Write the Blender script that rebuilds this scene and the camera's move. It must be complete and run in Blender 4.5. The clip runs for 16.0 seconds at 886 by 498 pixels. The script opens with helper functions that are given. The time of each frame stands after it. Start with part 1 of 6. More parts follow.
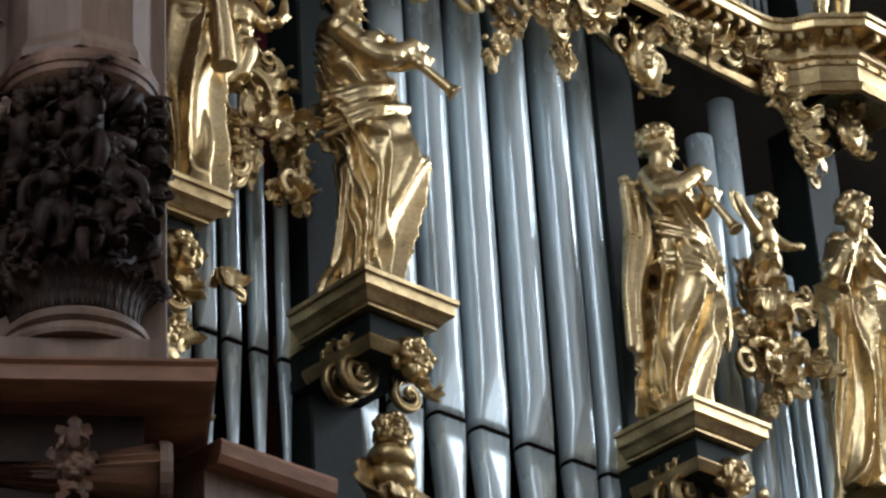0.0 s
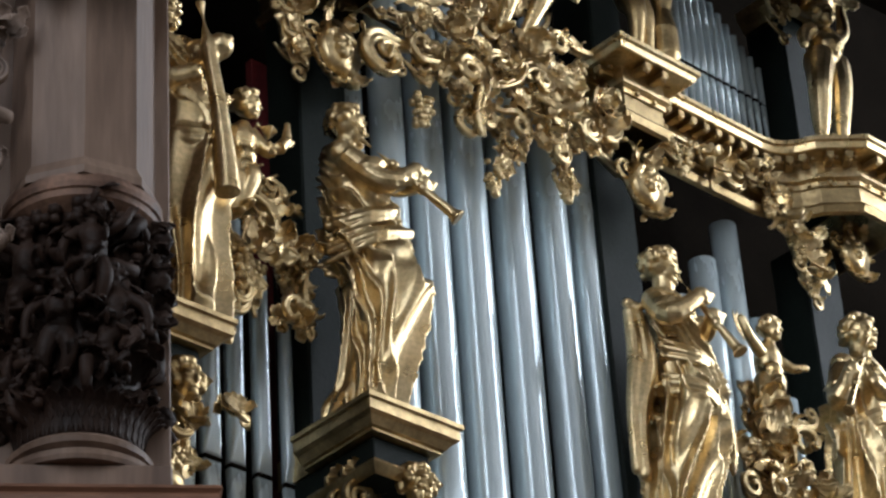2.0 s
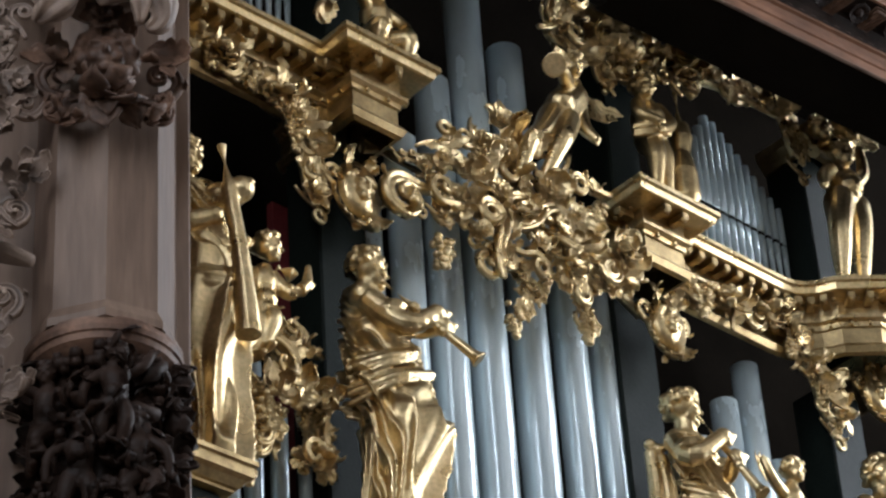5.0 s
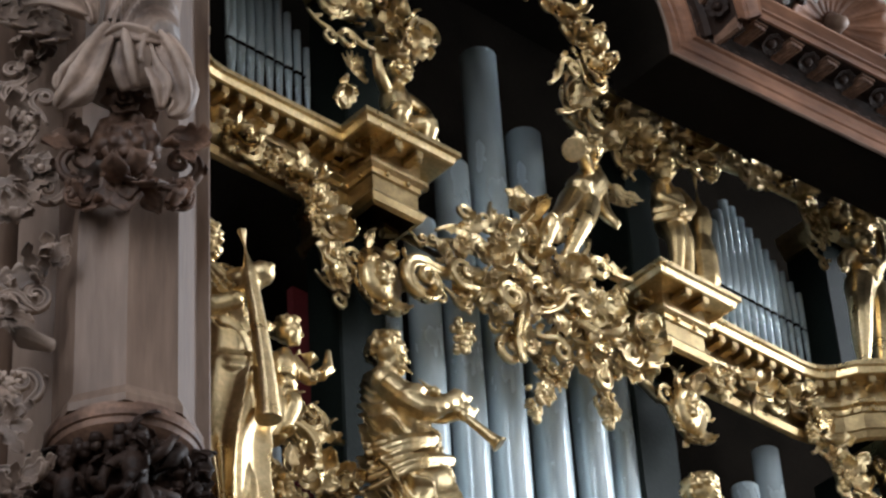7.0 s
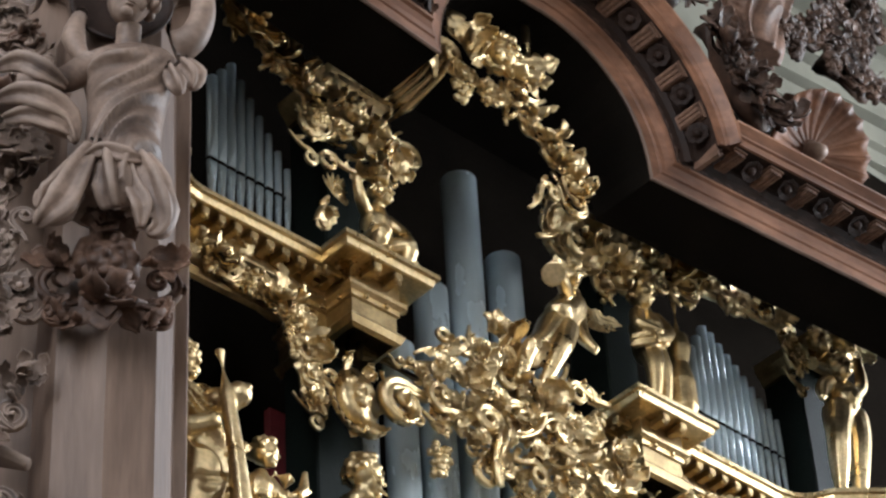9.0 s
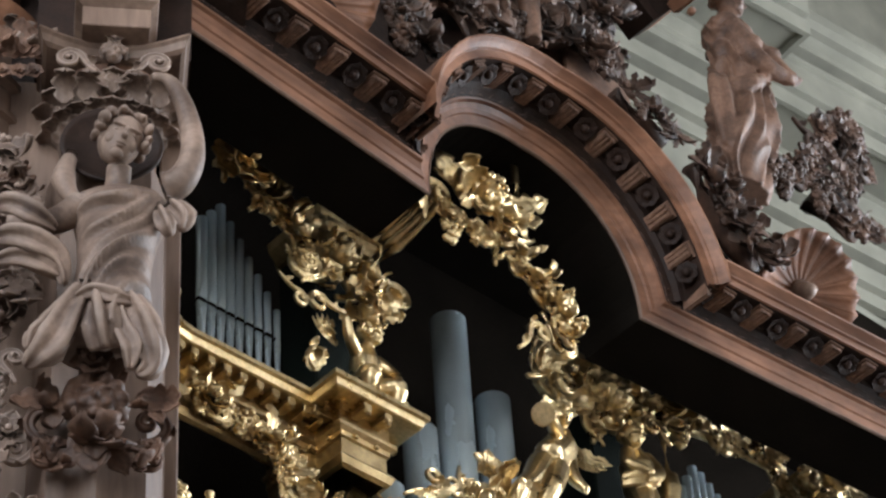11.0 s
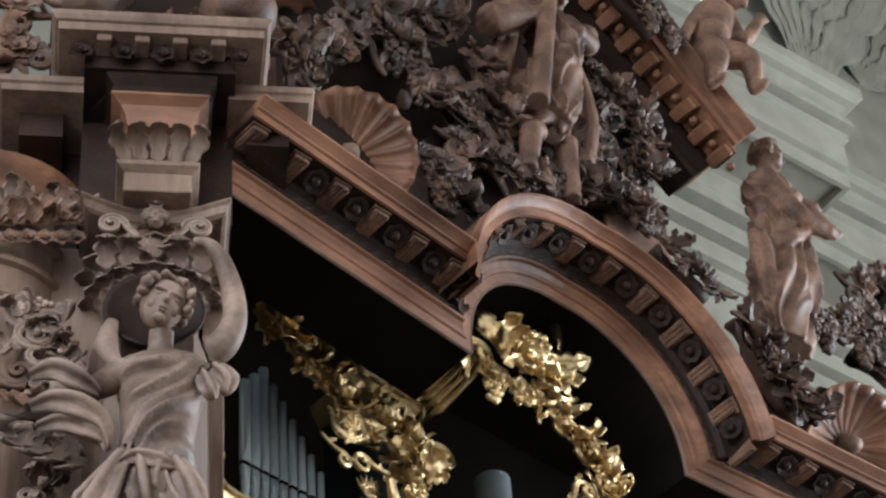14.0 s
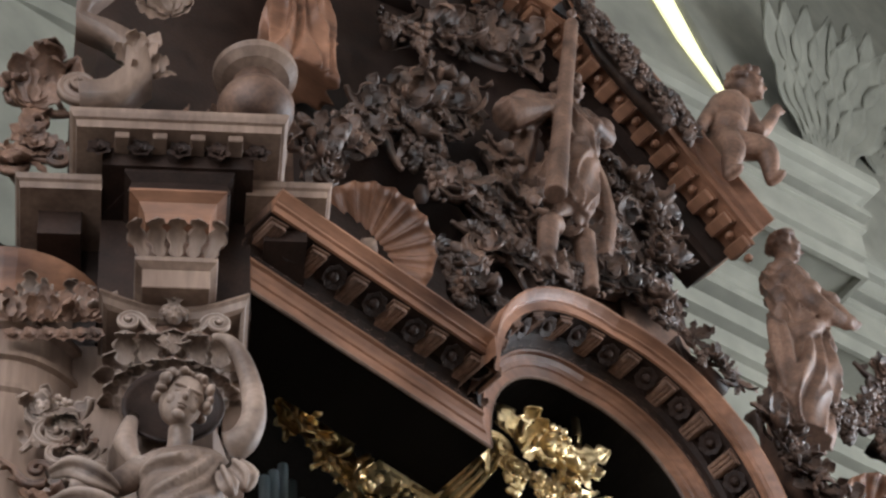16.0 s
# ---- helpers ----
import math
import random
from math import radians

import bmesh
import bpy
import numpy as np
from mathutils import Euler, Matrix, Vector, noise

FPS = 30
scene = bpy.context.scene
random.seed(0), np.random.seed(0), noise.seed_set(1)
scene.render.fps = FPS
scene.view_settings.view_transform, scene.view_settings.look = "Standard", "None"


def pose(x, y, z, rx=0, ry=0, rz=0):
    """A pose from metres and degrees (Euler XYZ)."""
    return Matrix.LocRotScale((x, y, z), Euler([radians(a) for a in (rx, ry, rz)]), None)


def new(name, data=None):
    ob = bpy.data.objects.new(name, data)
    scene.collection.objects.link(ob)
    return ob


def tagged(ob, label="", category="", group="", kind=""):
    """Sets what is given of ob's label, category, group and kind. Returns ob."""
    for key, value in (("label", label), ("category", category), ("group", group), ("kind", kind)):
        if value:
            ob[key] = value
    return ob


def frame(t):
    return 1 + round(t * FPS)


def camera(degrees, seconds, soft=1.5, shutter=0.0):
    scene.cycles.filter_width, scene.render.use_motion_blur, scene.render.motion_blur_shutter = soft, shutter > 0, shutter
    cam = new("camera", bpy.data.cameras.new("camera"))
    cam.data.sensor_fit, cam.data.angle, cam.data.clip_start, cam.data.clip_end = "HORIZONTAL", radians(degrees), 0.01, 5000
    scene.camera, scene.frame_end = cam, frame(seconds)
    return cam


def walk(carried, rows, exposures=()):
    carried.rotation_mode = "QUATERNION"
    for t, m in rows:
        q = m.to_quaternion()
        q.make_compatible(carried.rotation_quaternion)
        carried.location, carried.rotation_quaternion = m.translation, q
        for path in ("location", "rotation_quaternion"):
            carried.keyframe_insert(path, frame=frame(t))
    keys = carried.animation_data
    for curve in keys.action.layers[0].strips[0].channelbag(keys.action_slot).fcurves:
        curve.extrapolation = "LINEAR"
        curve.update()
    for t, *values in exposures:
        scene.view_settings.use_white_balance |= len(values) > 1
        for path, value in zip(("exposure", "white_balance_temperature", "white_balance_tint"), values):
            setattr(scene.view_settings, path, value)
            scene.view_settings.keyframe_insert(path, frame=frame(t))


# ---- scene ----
cam = camera(18.18, 16.0, soft=2.5)
EYE = 1.6
ROWS = [  # seconds, yaw, pitch, lean to the right
    (0.0, 0.00, 30.00, 3.55),
    (0.5, -0.01, 30.54, 3.77),
    (1.0, -0.01, 31.01, 3.76),
    (1.5, -0.06, 31.73, 4.22),
    (2.0, -0.11, 32.57, 3.99),
    (2.5, -0.22, 33.32, 4.23),
    (3.0, -0.18, 33.99, 4.33),
    (3.5, -0.08, 34.57, 4.16),
    (4.0, 0.02, 35.00, 4.09),
    (4.2, 0.03, 35.00, 4.09),
    (6.3, 0.51, 36.95, 3.93),
    (6.5, 0.54, 37.04, 3.93),
    (7.0, 0.53, 37.30, 3.87),
    (7.5, 0.44, 37.87, 3.85),
    (8.0, 0.35, 38.42, 3.66),
    (8.5, 0.14, 39.16, 3.43),
    (9.0, -0.24, 39.81, 3.65),
    (9.5, -0.52, 40.68, 3.87),
    (9.7, -0.54, 40.97, 3.89),
    (11.8, -0.91, 43.41, 4.33),
    (12.0, -0.91, 43.52, 4.33),
    (12.5, -0.86, 43.81, 4.36),
    (13.0, -0.67, 44.47, 4.52),
    (13.5, -0.27, 45.36, 4.69),
    (14.0, 0.07, 46.05, 4.51),
    (14.5, 0.37, 46.62, 4.36),
    (15.0, 0.40, 46.98, 4.41),
    (15.5, 0.31, 47.52, 4.68),
    (16.0, 0.39, 48.02, 4.80),
]
walk(cam, [(t, pose(0, 0, EYE, 90 + pitch, 0, yaw) @ pose(0, 0, 0, 0, 0, -lean)) for t, yaw, pitch, lean in ROWS],
     exposures=[(0.0, -0.18), (4.0, -0.04), (8.0, 0.42), (12.0, 0.74), (16.0, 0.7)])

# ---- world and light ----
ORG = pose(-0.764, 12.26, 0, 0, 0, 44)      # organ front: x along it, -y out of it
COL = pose(-1.56, 9.95, 0, 0, 0, 9.5)       # the column in front of it
world = bpy.data.worlds.new("world")
scene.world = world
world.use_nodes = True
sky = world.node_tree.nodes.new("ShaderNodeTexSky")
sky.sky_type, sky.sun_disc, sky.sun_elevation, sky.sun_rotation = "NISHITA", False, radians(38), radians(120)
bg = world.node_tree.nodes["Background"]
bg.inputs["Strength"].default_value = 0.1
world.node_tree.links.new(sky.outputs[0], bg.inputs["Color"])


def lamp(name, m, sx, sy, watts, colour):
    data = bpy.data.lights.new(name, "AREA")
    data.shape, data.size, data.size_y, data.energy, data.color = "RECTANGLE", sx, sy, watts, colour
    ob = new(name, data)
    ob.matrix_world = m
    return ob


# nave windows: three tall ones facing the organ, two at right; left pair added
DAY = (0.89, 0.97, 1.08)
WIN_END = [(-2.6, 14.5), (2.8, 14.5), (8.2, 14.5)]
WIN_SIDE = [(-4.5, 15.0), (-10.5, 15.0)]
END_Y, LEFT_X, RIGHT_X, BACK_Y, TOP = -17.0, -11.0, 13.0, 1.6, 30.0
for (x, z), watts in zip(WIN_END, (3600, 4800, 5400)):
    lamp("window_light", ORG @ pose(x, END_Y - 0.2, z, 90, 0, 180), 2.2, 18.0, watts, DAY)
for y, z in WIN_SIDE:
    lamp("window_light", ORG @ pose(RIGHT_X + 0.2, y, z, 90, 0, 90), 2.4, 12.0, 1600, DAY)
    # Added fill for the column and gilding; no window is known on this side.
    lamp("window_light", ORG @ pose(LEFT_X - 0.2, y, z, 90, 0, -90), 2.4, 12.0, 750, DAY)


# ---- materials ----
def material(name, colour, rough=0.5, metal=0.0, dark=None, scale=4.0, fine=60.0, bump=0.15, spread=0.25, edge_light=None, stretch=(1, 1, 1), per_object=0.0, gloss=0.5, grain=0.55):
    m = bpy.data.materials.new(name)
    m.use_nodes = True
    n, l = m.node_tree.nodes, m.node_tree.links
    b = n["Principled BSDF"]
    co = n.new("ShaderNodeTexCoord")
    mp = n.new("ShaderNodeMapping")
    mp.inputs["Scale"].default_value = stretch
    l.new(co.outputs["Object"], mp.inputs[0])
    big = n.new("ShaderNodeTexNoise")
    big.inputs["Scale"].default_value, big.inputs["Detail"].default_value = scale, 6
    small = n.new("ShaderNodeTexNoise")
    small.inputs["Scale"].default_value, small.inputs["Detail"].default_value = fine, 4
    for k in (big, small):
        l.new(mp.outputs[0], k.inputs[0])
    ramp = n.new("ShaderNodeValToRGB")
    ramp.color_ramp.elements[0].position, ramp.color_ramp.elements[1].position = 0.5 - spread, 0.5 + spread
    d = dark or tuple(c * 0.6 for c in colour)
    ramp.color_ramp.elements[0].color, ramp.color_ramp.elements[1].color = (*d, 1), (*colour, 1)
    l.new(big.outputs[0], ramp.inputs[0])
    mix = n.new("ShaderNodeMix")
    mix.data_type, mix.blend_type = "RGBA", "MULTIPLY"
    mix.inputs["Factor"].default_value = grain
    r2 = n.new("ShaderNodeMapRange")
    r2.inputs["From Min"].default_value, r2.inputs["From Max"].default_value = 0.3, 0.7
    r2.inputs["To Min"].default_value, r2.inputs["To Max"].default_value = 0.55, 1.1
    l.new(small.outputs[0], r2.inputs[0])
    l.new(ramp.outputs[0], mix.inputs["A"])
    l.new(r2.outputs[0], mix.inputs["B"])
    last = mix.outputs["Result"]
    if per_object:
        info = n.new("ShaderNodeObjectInfo")
        r3 = n.new("ShaderNodeMapRange")
        r3.inputs["To Min"].default_value, r3.inputs["To Max"].default_value = 1 - per_object, 1 + per_object
        l.new(info.outputs["Random"], r3.inputs[0])
        m3 = n.new("ShaderNodeMix")
        m3.data_type, m3.blend_type = "RGBA", "MULTIPLY"
        m3.inputs["Factor"].default_value = 1
        l.new(last, m3.inputs["A"])
        l.new(r3.outputs[0], m3.inputs["B"])
        last = m3.outputs["Result"]
    # Lightens convex edges, painting highlights into the base colour.
    if edge_light:
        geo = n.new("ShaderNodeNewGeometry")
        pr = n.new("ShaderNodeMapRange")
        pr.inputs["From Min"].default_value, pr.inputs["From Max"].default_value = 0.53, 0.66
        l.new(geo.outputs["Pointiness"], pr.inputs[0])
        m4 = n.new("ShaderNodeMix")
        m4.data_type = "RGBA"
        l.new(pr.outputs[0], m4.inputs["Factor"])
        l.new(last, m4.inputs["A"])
        m4.inputs["B"].default_value = (*edge_light, 1)
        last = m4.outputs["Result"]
    l.new(last, b.inputs["Base Color"])
    rr = n.new("ShaderNodeMapRange")
    rr.inputs["To Min"].default_value, rr.inputs["To Max"].default_value = max(0.03, rough - 0.12), min(1, rough + 0.14)
    l.new(big.outputs[0], rr.inputs[0])
    l.new(rr.outputs[0], b.inputs["Roughness"])
    b.inputs["Metallic"].default_value = metal
    b.inputs["Specular IOR Level"].default_value = gloss
    bp = n.new("ShaderNodeBump")
    bp.inputs["Strength"].default_value, bp.inputs["Distance"].default_value = bump, 0.01
    l.new(small.outputs[0], bp.inputs["Height"])
    l.new(bp.outputs[0], b.inputs["Normal"])
    return m


GOLD = material("gilding", (0.83, 0.66, 0.39), 0.29, 1.0, (0.56, 0.39, 0.18), 5, 40, 0.25, per_object=0.1)
GOLD_DULL = material("worn_gilding", (0.7, 0.52, 0.27), 0.34, 1.0, (0.3, 0.21, 0.1), 6, 40, 0.3, per_object=0.1)
TIN = material("tin", (0.66, 0.76, 0.8), 0.24, 0.32, (0.57, 0.67, 0.71), 3, 30, 0.02, stretch=(1, 1, 0.3), per_object=0.06, grain=0.12)
# One near-black for case interior, arch reveal, groove, wind chest and pipe mouths.
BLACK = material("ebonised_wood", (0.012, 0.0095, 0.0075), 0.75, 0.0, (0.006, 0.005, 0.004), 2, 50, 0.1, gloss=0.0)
# Dark green paint, lowered further so the colour holds the shadow over the pilasters.
SLATE = material("dark_green_paint", (0.013, 0.018, 0.015), 0.55, 0.0, (0.007, 0.01, 0.0085), 3, 40, 0.15, gloss=0.1)
RED = material("dark_red_paint", (0.24, 0.03, 0.035), 0.6, 0.0, (0.14, 0.018, 0.02), 3, 40, 0.15)
WOOD = material("walnut", (0.255, 0.168, 0.122), 0.48, 0.0, (0.085, 0.05, 0.035), 3.5, 30, 0.25, spread=0.2, stretch=(1, 1, 0.12), per_object=0.12, gloss=0.24)
WOOD_H = material("walnut_mouldings", (0.32, 0.15, 0.085), 0.42, 0.0, (0.07, 0.028, 0.015), 4, 26, 0.2, spread=0.2, stretch=(0.3, 1, 1), per_object=0.1, gloss=0.28)
CARVED = material("carved_walnut", (0.22, 0.12, 0.078), 0.55, 0.0, (0.035, 0.017, 0.011), 5, 40, 0.3, spread=0.22, per_object=0.25, gloss=0.28)
# Pale walnut whose lighter edge colour stands in for highlights on the carving.
PALE = material("pale_worn_walnut", (0.26, 0.178, 0.134), 0.52, 0.0, (0.05, 0.03, 0.022), 4, 34, 0.3, spread=0.2, per_object=0.2, gloss=0.28, edge_light=(0.36, 0.265, 0.21))
LEAFWOOD = material("dark_carved_walnut", (0.135, 0.075, 0.05), 0.5, 0.0, (0.016, 0.009, 0.006), 7, 45, 0.3, spread=0.2, per_object=0.45, gloss=0.32)
# Dark drum wood; elsewhere its near-black paints shade under cornices and in recesses.
DARK_SHADE_WOOD = material("dark_stained_wood", (0.036, 0.019, 0.013), 0.55, 0.0, (0.013, 0.007, 0.005), 6, 45, 0.3, per_object=0.25, gloss=0.14)
PLASTER = material("plaster", (0.215, 0.206, 0.16), 0.85, 0.0, (0.155, 0.15, 0.117), 0.7, 3, 0.03)
LIME = material("limewash", (0.46, 0.43, 0.39), 0.85, 0.0, (0.37, 0.35, 0.32), 1.0, 20, 0.1)
STONE = material("stone_floor", (0.22, 0.185, 0.15), 0.5, 0.0, (0.13, 0.11, 0.09), 1.5, 20, 0.1)

# Emission paints sunlight on a window reveal; the sheet is no lamp.
GLOW = material("sky_pane", (0.9, 0.9, 0.7), 0.4)
GLOW.node_tree.nodes["Principled BSDF"].inputs["Emission Color"].default_value = (1.0, 0.98, 0.5, 1)
GLOW.node_tree.nodes["Principled BSDF"].inputs["Emission Strength"].default_value = 0.6


# ---- mesh helpers ----
def part(name, bm, mat, parent=None, label="", smooth=False, m=None):
    me = bpy.data.meshes.new(name)
    bmesh.ops.recalc_face_normals(bm, faces=bm.faces)
    if smooth:
        for f in bm.faces:
            f.smooth = True
    bm.to_mesh(me)
    bm.free()
    me.materials.append(mat)
    ob = new(name, me)
    if parent:
        ob.parent = parent
    if m is not None:
        ob.matrix_basis = m
    return tagged(ob, label)


def thing(name, m, label, category, group="", kind=""):
    ob = new(name)
    ob.empty_display_size = 0.1
    ob.matrix_basis = m
    return tagged(ob, label, category, group, kind)


def box(bm, x0, x1, y0, y1, z0, z1, bevel=0.0):
    made = bmesh.ops.create_cube(bm, size=1, matrix=Matrix.LocRotScale(((x0 + x1) / 2, (y0 + y1) / 2, (z0 + z1) / 2), None, (x1 - x0, y1 - y0, z1 - z0)))
    if bevel:
        edges = {e for v in made["verts"] for e in v.link_edges}
        bmesh.ops.bevel(bm, geom=list(edges), offset=bevel, segments=1, affect="EDGES")
    return bm


def grid(bm, rows, wrap=False, cap=False):
    """A sheet over rows of points; wrap closes each row."""
    vs = [[bm.verts.new(p) for p in r] for r in rows]
    n = len(vs[0])
    for a, b in zip(vs, vs[1:]):
        for i in range(n if wrap else n - 1):
            j = (i + 1) % n
            bm.faces.new((a[i], a[j], b[j], b[i]))
    if cap:
        bm.faces.new(vs[0][::-1])
        bm.faces.new(vs[-1])
    return vs


def lathe(bm, profile, n=24, m=None, cap=True):
    m = m or Matrix()
    grid(bm, [[m @ Vector((r * math.cos(2 * math.pi * i / n), r * math.sin(2 * math.pi * i / n), z)) for i in range(n)] for r, z in profile], True, cap)
    return bm


def sweep(bm, pts, radii, n=8, flat=1.0, side=None):
    """A tapered limb along pts; flat squeezes it along side."""
    pts = [Vector(p) for p in pts]
    rows, ref = [], Vector(side) if side else Vector((0.13, 0.2, 0.97))
    for i, p in enumerate(pts):
        t = (pts[min(i + 1, len(pts) - 1)] - pts[max(i - 1, 0)]).normalized()
        a = t.cross(ref)
        a = a.normalized() if a.length > 1e-4 else t.orthogonal().normalized()
        b = t.cross(a).normalized()
        if not side:
            ref = b.copy() if i == 0 else ref
        r = radii[i] if isinstance(radii, (list, tuple)) else radii
        rows.append([p + r * (math.cos(2 * math.pi * k / n) * a + flat * math.sin(2 * math.pi * k / n) * b) for k in range(n)])
    grid(bm, rows, True, True)
    return bm


def moulding(bm, profile, path, closed=False):
    """Sweep a profile of (out, z) along a plan path of (x, y); out is to the path's right."""
    n = len(path)
    rows = []
    for i, p in enumerate(path):
        p = Vector((p[0], p[1]))
        a = (p - Vector(path[i - 1][:2])) if i or closed else None
        b = (Vector(path[(i + 1) % n][:2]) - p) if i < n - 1 or closed else None
        a = (a or b).normalized()
        b = (b or a).normalized()
        na, nb = Vector((a.y, -a.x)), Vector((b.y, -b.x))
        m = (na + nb)
        m = m / max(0.3, m.dot(na)) if m.length > 1e-5 else na
        rows.append([(p.x + m.x * o, p.y + m.y * o, z) for o, z in profile])
    if closed:
        rows.append(rows[0])
    vs = grid(bm, rows, True, False)
    if not closed:
        bm.faces.new(vs[0][::-1])
        bm.faces.new(vs[-1])
    else:
        bmesh.ops.remove_doubles(bm, verts=bm.verts, dist=1e-5)
    return bm


def ball(bm, p, r, sub=1, m=None):
    bmesh.ops.create_icosphere(bm, subdivisions=sub, radius=1, matrix=Matrix.LocRotScale(p, None, r if isinstance(r, (tuple, list)) else (r, r, r)))
    return bm


# ---- the church ----
def nave():
    def slab(name, x0, x1, y0, y1, z0, z1, mat, label, holes=()):
        bm = bmesh.new()
        if not holes:
            box(bm, x0, x1, y0, y1, z0, z1)
        else:
            along_x = x1 - x0 > y1 - y0
            a, b = (x0, x1) if along_x else (y0, y1)
            cuts = sorted(holes)
            edge = a
            for c, w, h0, h1 in cuts:
                spans = [(edge, c - w / 2, z0, z1), (c - w / 2, c + w / 2, z0, h0), (c - w / 2, c + w / 2, h1, z1)]
                for s0, s1, q0, q1 in spans:
                    box(bm, s0, s1, y0, y1, q0, q1) if along_x else box(bm, x0, x1, s0, s1, q0, q1)
                edge = c + w / 2
            box(bm, edge, b, y0, y1, z0, z1) if along_x else box(bm, x0, x1, edge, b, z0, z1)
        ob = part(name, bm, mat)
        ob.matrix_basis = ORG
        return tagged(ob, label, name.split("_")[0], kind="structure")
    # Floor, ceiling and pale walls stay unseen; their tones set the bounced light.
    slab("floor", LEFT_X - 0.5, RIGHT_X + 0.5, END_Y - 0.5, BACK_Y + 0.5, -0.3, 0, STONE, "pale worn stone floor of the church")
    slab("ceiling", LEFT_X - 0.5, RIGHT_X + 0.5, END_Y - 0.5, BACK_Y + 0.5, TOP, TOP + 0.3, LIME, "plain pale plaster ceiling")
    slab("wall_organ", LEFT_X, RIGHT_X, BACK_Y, BACK_Y + 0.5, 0, TOP, PLASTER, "grey-green plaster wall behind the organ")
    slab("wall_end", LEFT_X, RIGHT_X, END_Y - 0.5, END_Y, 0, TOP, LIME, "pale plaster wall with tall windows", [(x, 2.2, z - 9.0, z + 9.0) for x, z in WIN_END])
    slab("gallery_floor", -5.0, 7.5, -2.4, BACK_Y, 4.7, 5.0, WOOD, "wooden gallery floor that carries the organ")
    slab("gallery_wall", -5.0, 7.5, -2.1, -1.8, 0, 4.7, PLASTER, "plain plaster wall carrying the gallery")
    holes = [(y, 2.4, z - 6.0, z + 6.0) for y, z in WIN_SIDE]
    slab("wall_left", LEFT_X - 0.5, LEFT_X, END_Y, BACK_Y, 0, TOP, LIME, "pale plaster wall with tall windows", holes)
    slab("wall_right", RIGHT_X, RIGHT_X + 0.5, END_Y, BACK_Y, 0, TOP, LIME, "pale plaster wall with tall windows", holes)


nave()

# ---- organ case ----
MOUTH = 8.05


def pipe_mesh(r, top, foot):
    """Body with a pressed upper lip, and a tapering foot; heights from the mouth."""
    n = 28
    bm, fm = bmesh.new(), bmesh.new()
    h = 3.2 * r
    rows = []
    for z in [0.017 + h * k / 8 for k in range(9)] + [h + (top - h) * k / 3 for k in (1, 2, 3)]:
        s = min(1, max(0, (z - 0.017) / h))
        lim = -r * (0.45 + 0.55 * s)
        rows.append([(r * math.cos(2 * math.pi * i / n), max(lim, r * math.sin(2 * math.pi * i / n)), z) for i in range(n)])
    rows += [[(x * 0.94, y * 0.94, z) for x, y, z in rows[-1]], [(x * 0.94, y * 0.94, z - 0.3) for x, y, z in rows[-1]]]
    grid(bm, rows, True, True)
    rows = []
    for k in range(9):
        q = k / 8
        z = -0.01 + (foot + 0.01) * q
        rr = r * (1 - 0.68 * q)
        lim = -rr * (0.45 + 0.55 * min(1, q * 2.6))
        rows.append([(rr * math.cos(2 * math.pi * i / n), max(lim, rr * math.sin(2 * math.pi * i / n)), z) for i in range(n)])
    grid(fm, rows, True, True)
    return bm, fm


def organ_pipe(x, y, r, top, foot, mouth, group):
    t = thing("organ_pipe", ORG @ pose(x, y, mouth), "tall grey tin organ pipe with a pressed lip", "organ pipe", group)
    bm, fm = pipe_mesh(r, top - mouth, foot - mouth)
    body = part("body", bm, TIN, t, smooth=True)
    part("foot", fm, TIN, t, smooth=True)
    gap = bmesh.new()
    ring = [(r * 0.97 * math.cos(2 * math.pi * i / 28), max(-0.47 * r, r * 0.97 * math.sin(2 * math.pi * i / 28))) for i in range(28)]
    grid(gap, [[(x, y, z) for x, y in ring] for z in (-0.009, 0.018)], True, True)
    part("mouth", gap, BLACK, body, "black mouth slot")
    return t


for x, r, top in ((0.43, 0.085, 11.0), (0.72, 0.098, 11.5), (1.005, 0.108, 12.07), (1.31, 0.115, 13.12), (1.65, 0.113, 12.64), (1.985, 0.104, 11.9), (2.25, 0.09, 11.3)):
    organ_pipe(x, 0, r, top, 6.9, MOUTH, "pipes of the middle field")
for x, r, top in ((-0.74, 0.062, 9.9), (-0.58, 0.058, 9.75), (-0.42, 0.052, 9.5), (-0.25, 0.05, 9.25), (-0.08, 0.038, 9.05)):
    organ_pipe(x, 0, r, top, 7.3, MOUTH, "pipes of the side field")
for x, r, top in ((3.05, 0.08, 10.3), (3.316, 0.088, 10.67), (3.56, 0.088, 11.03), (3.76, 0.06, 10.4), (3.97, 0.06, 9.9), (4.17, 0.05, 9.4)):
    organ_pipe(x, 0, r, top, 7.3, MOUTH, "pipes of the side field")




# ---- carving helpers ----
rnd = random.Random(7)


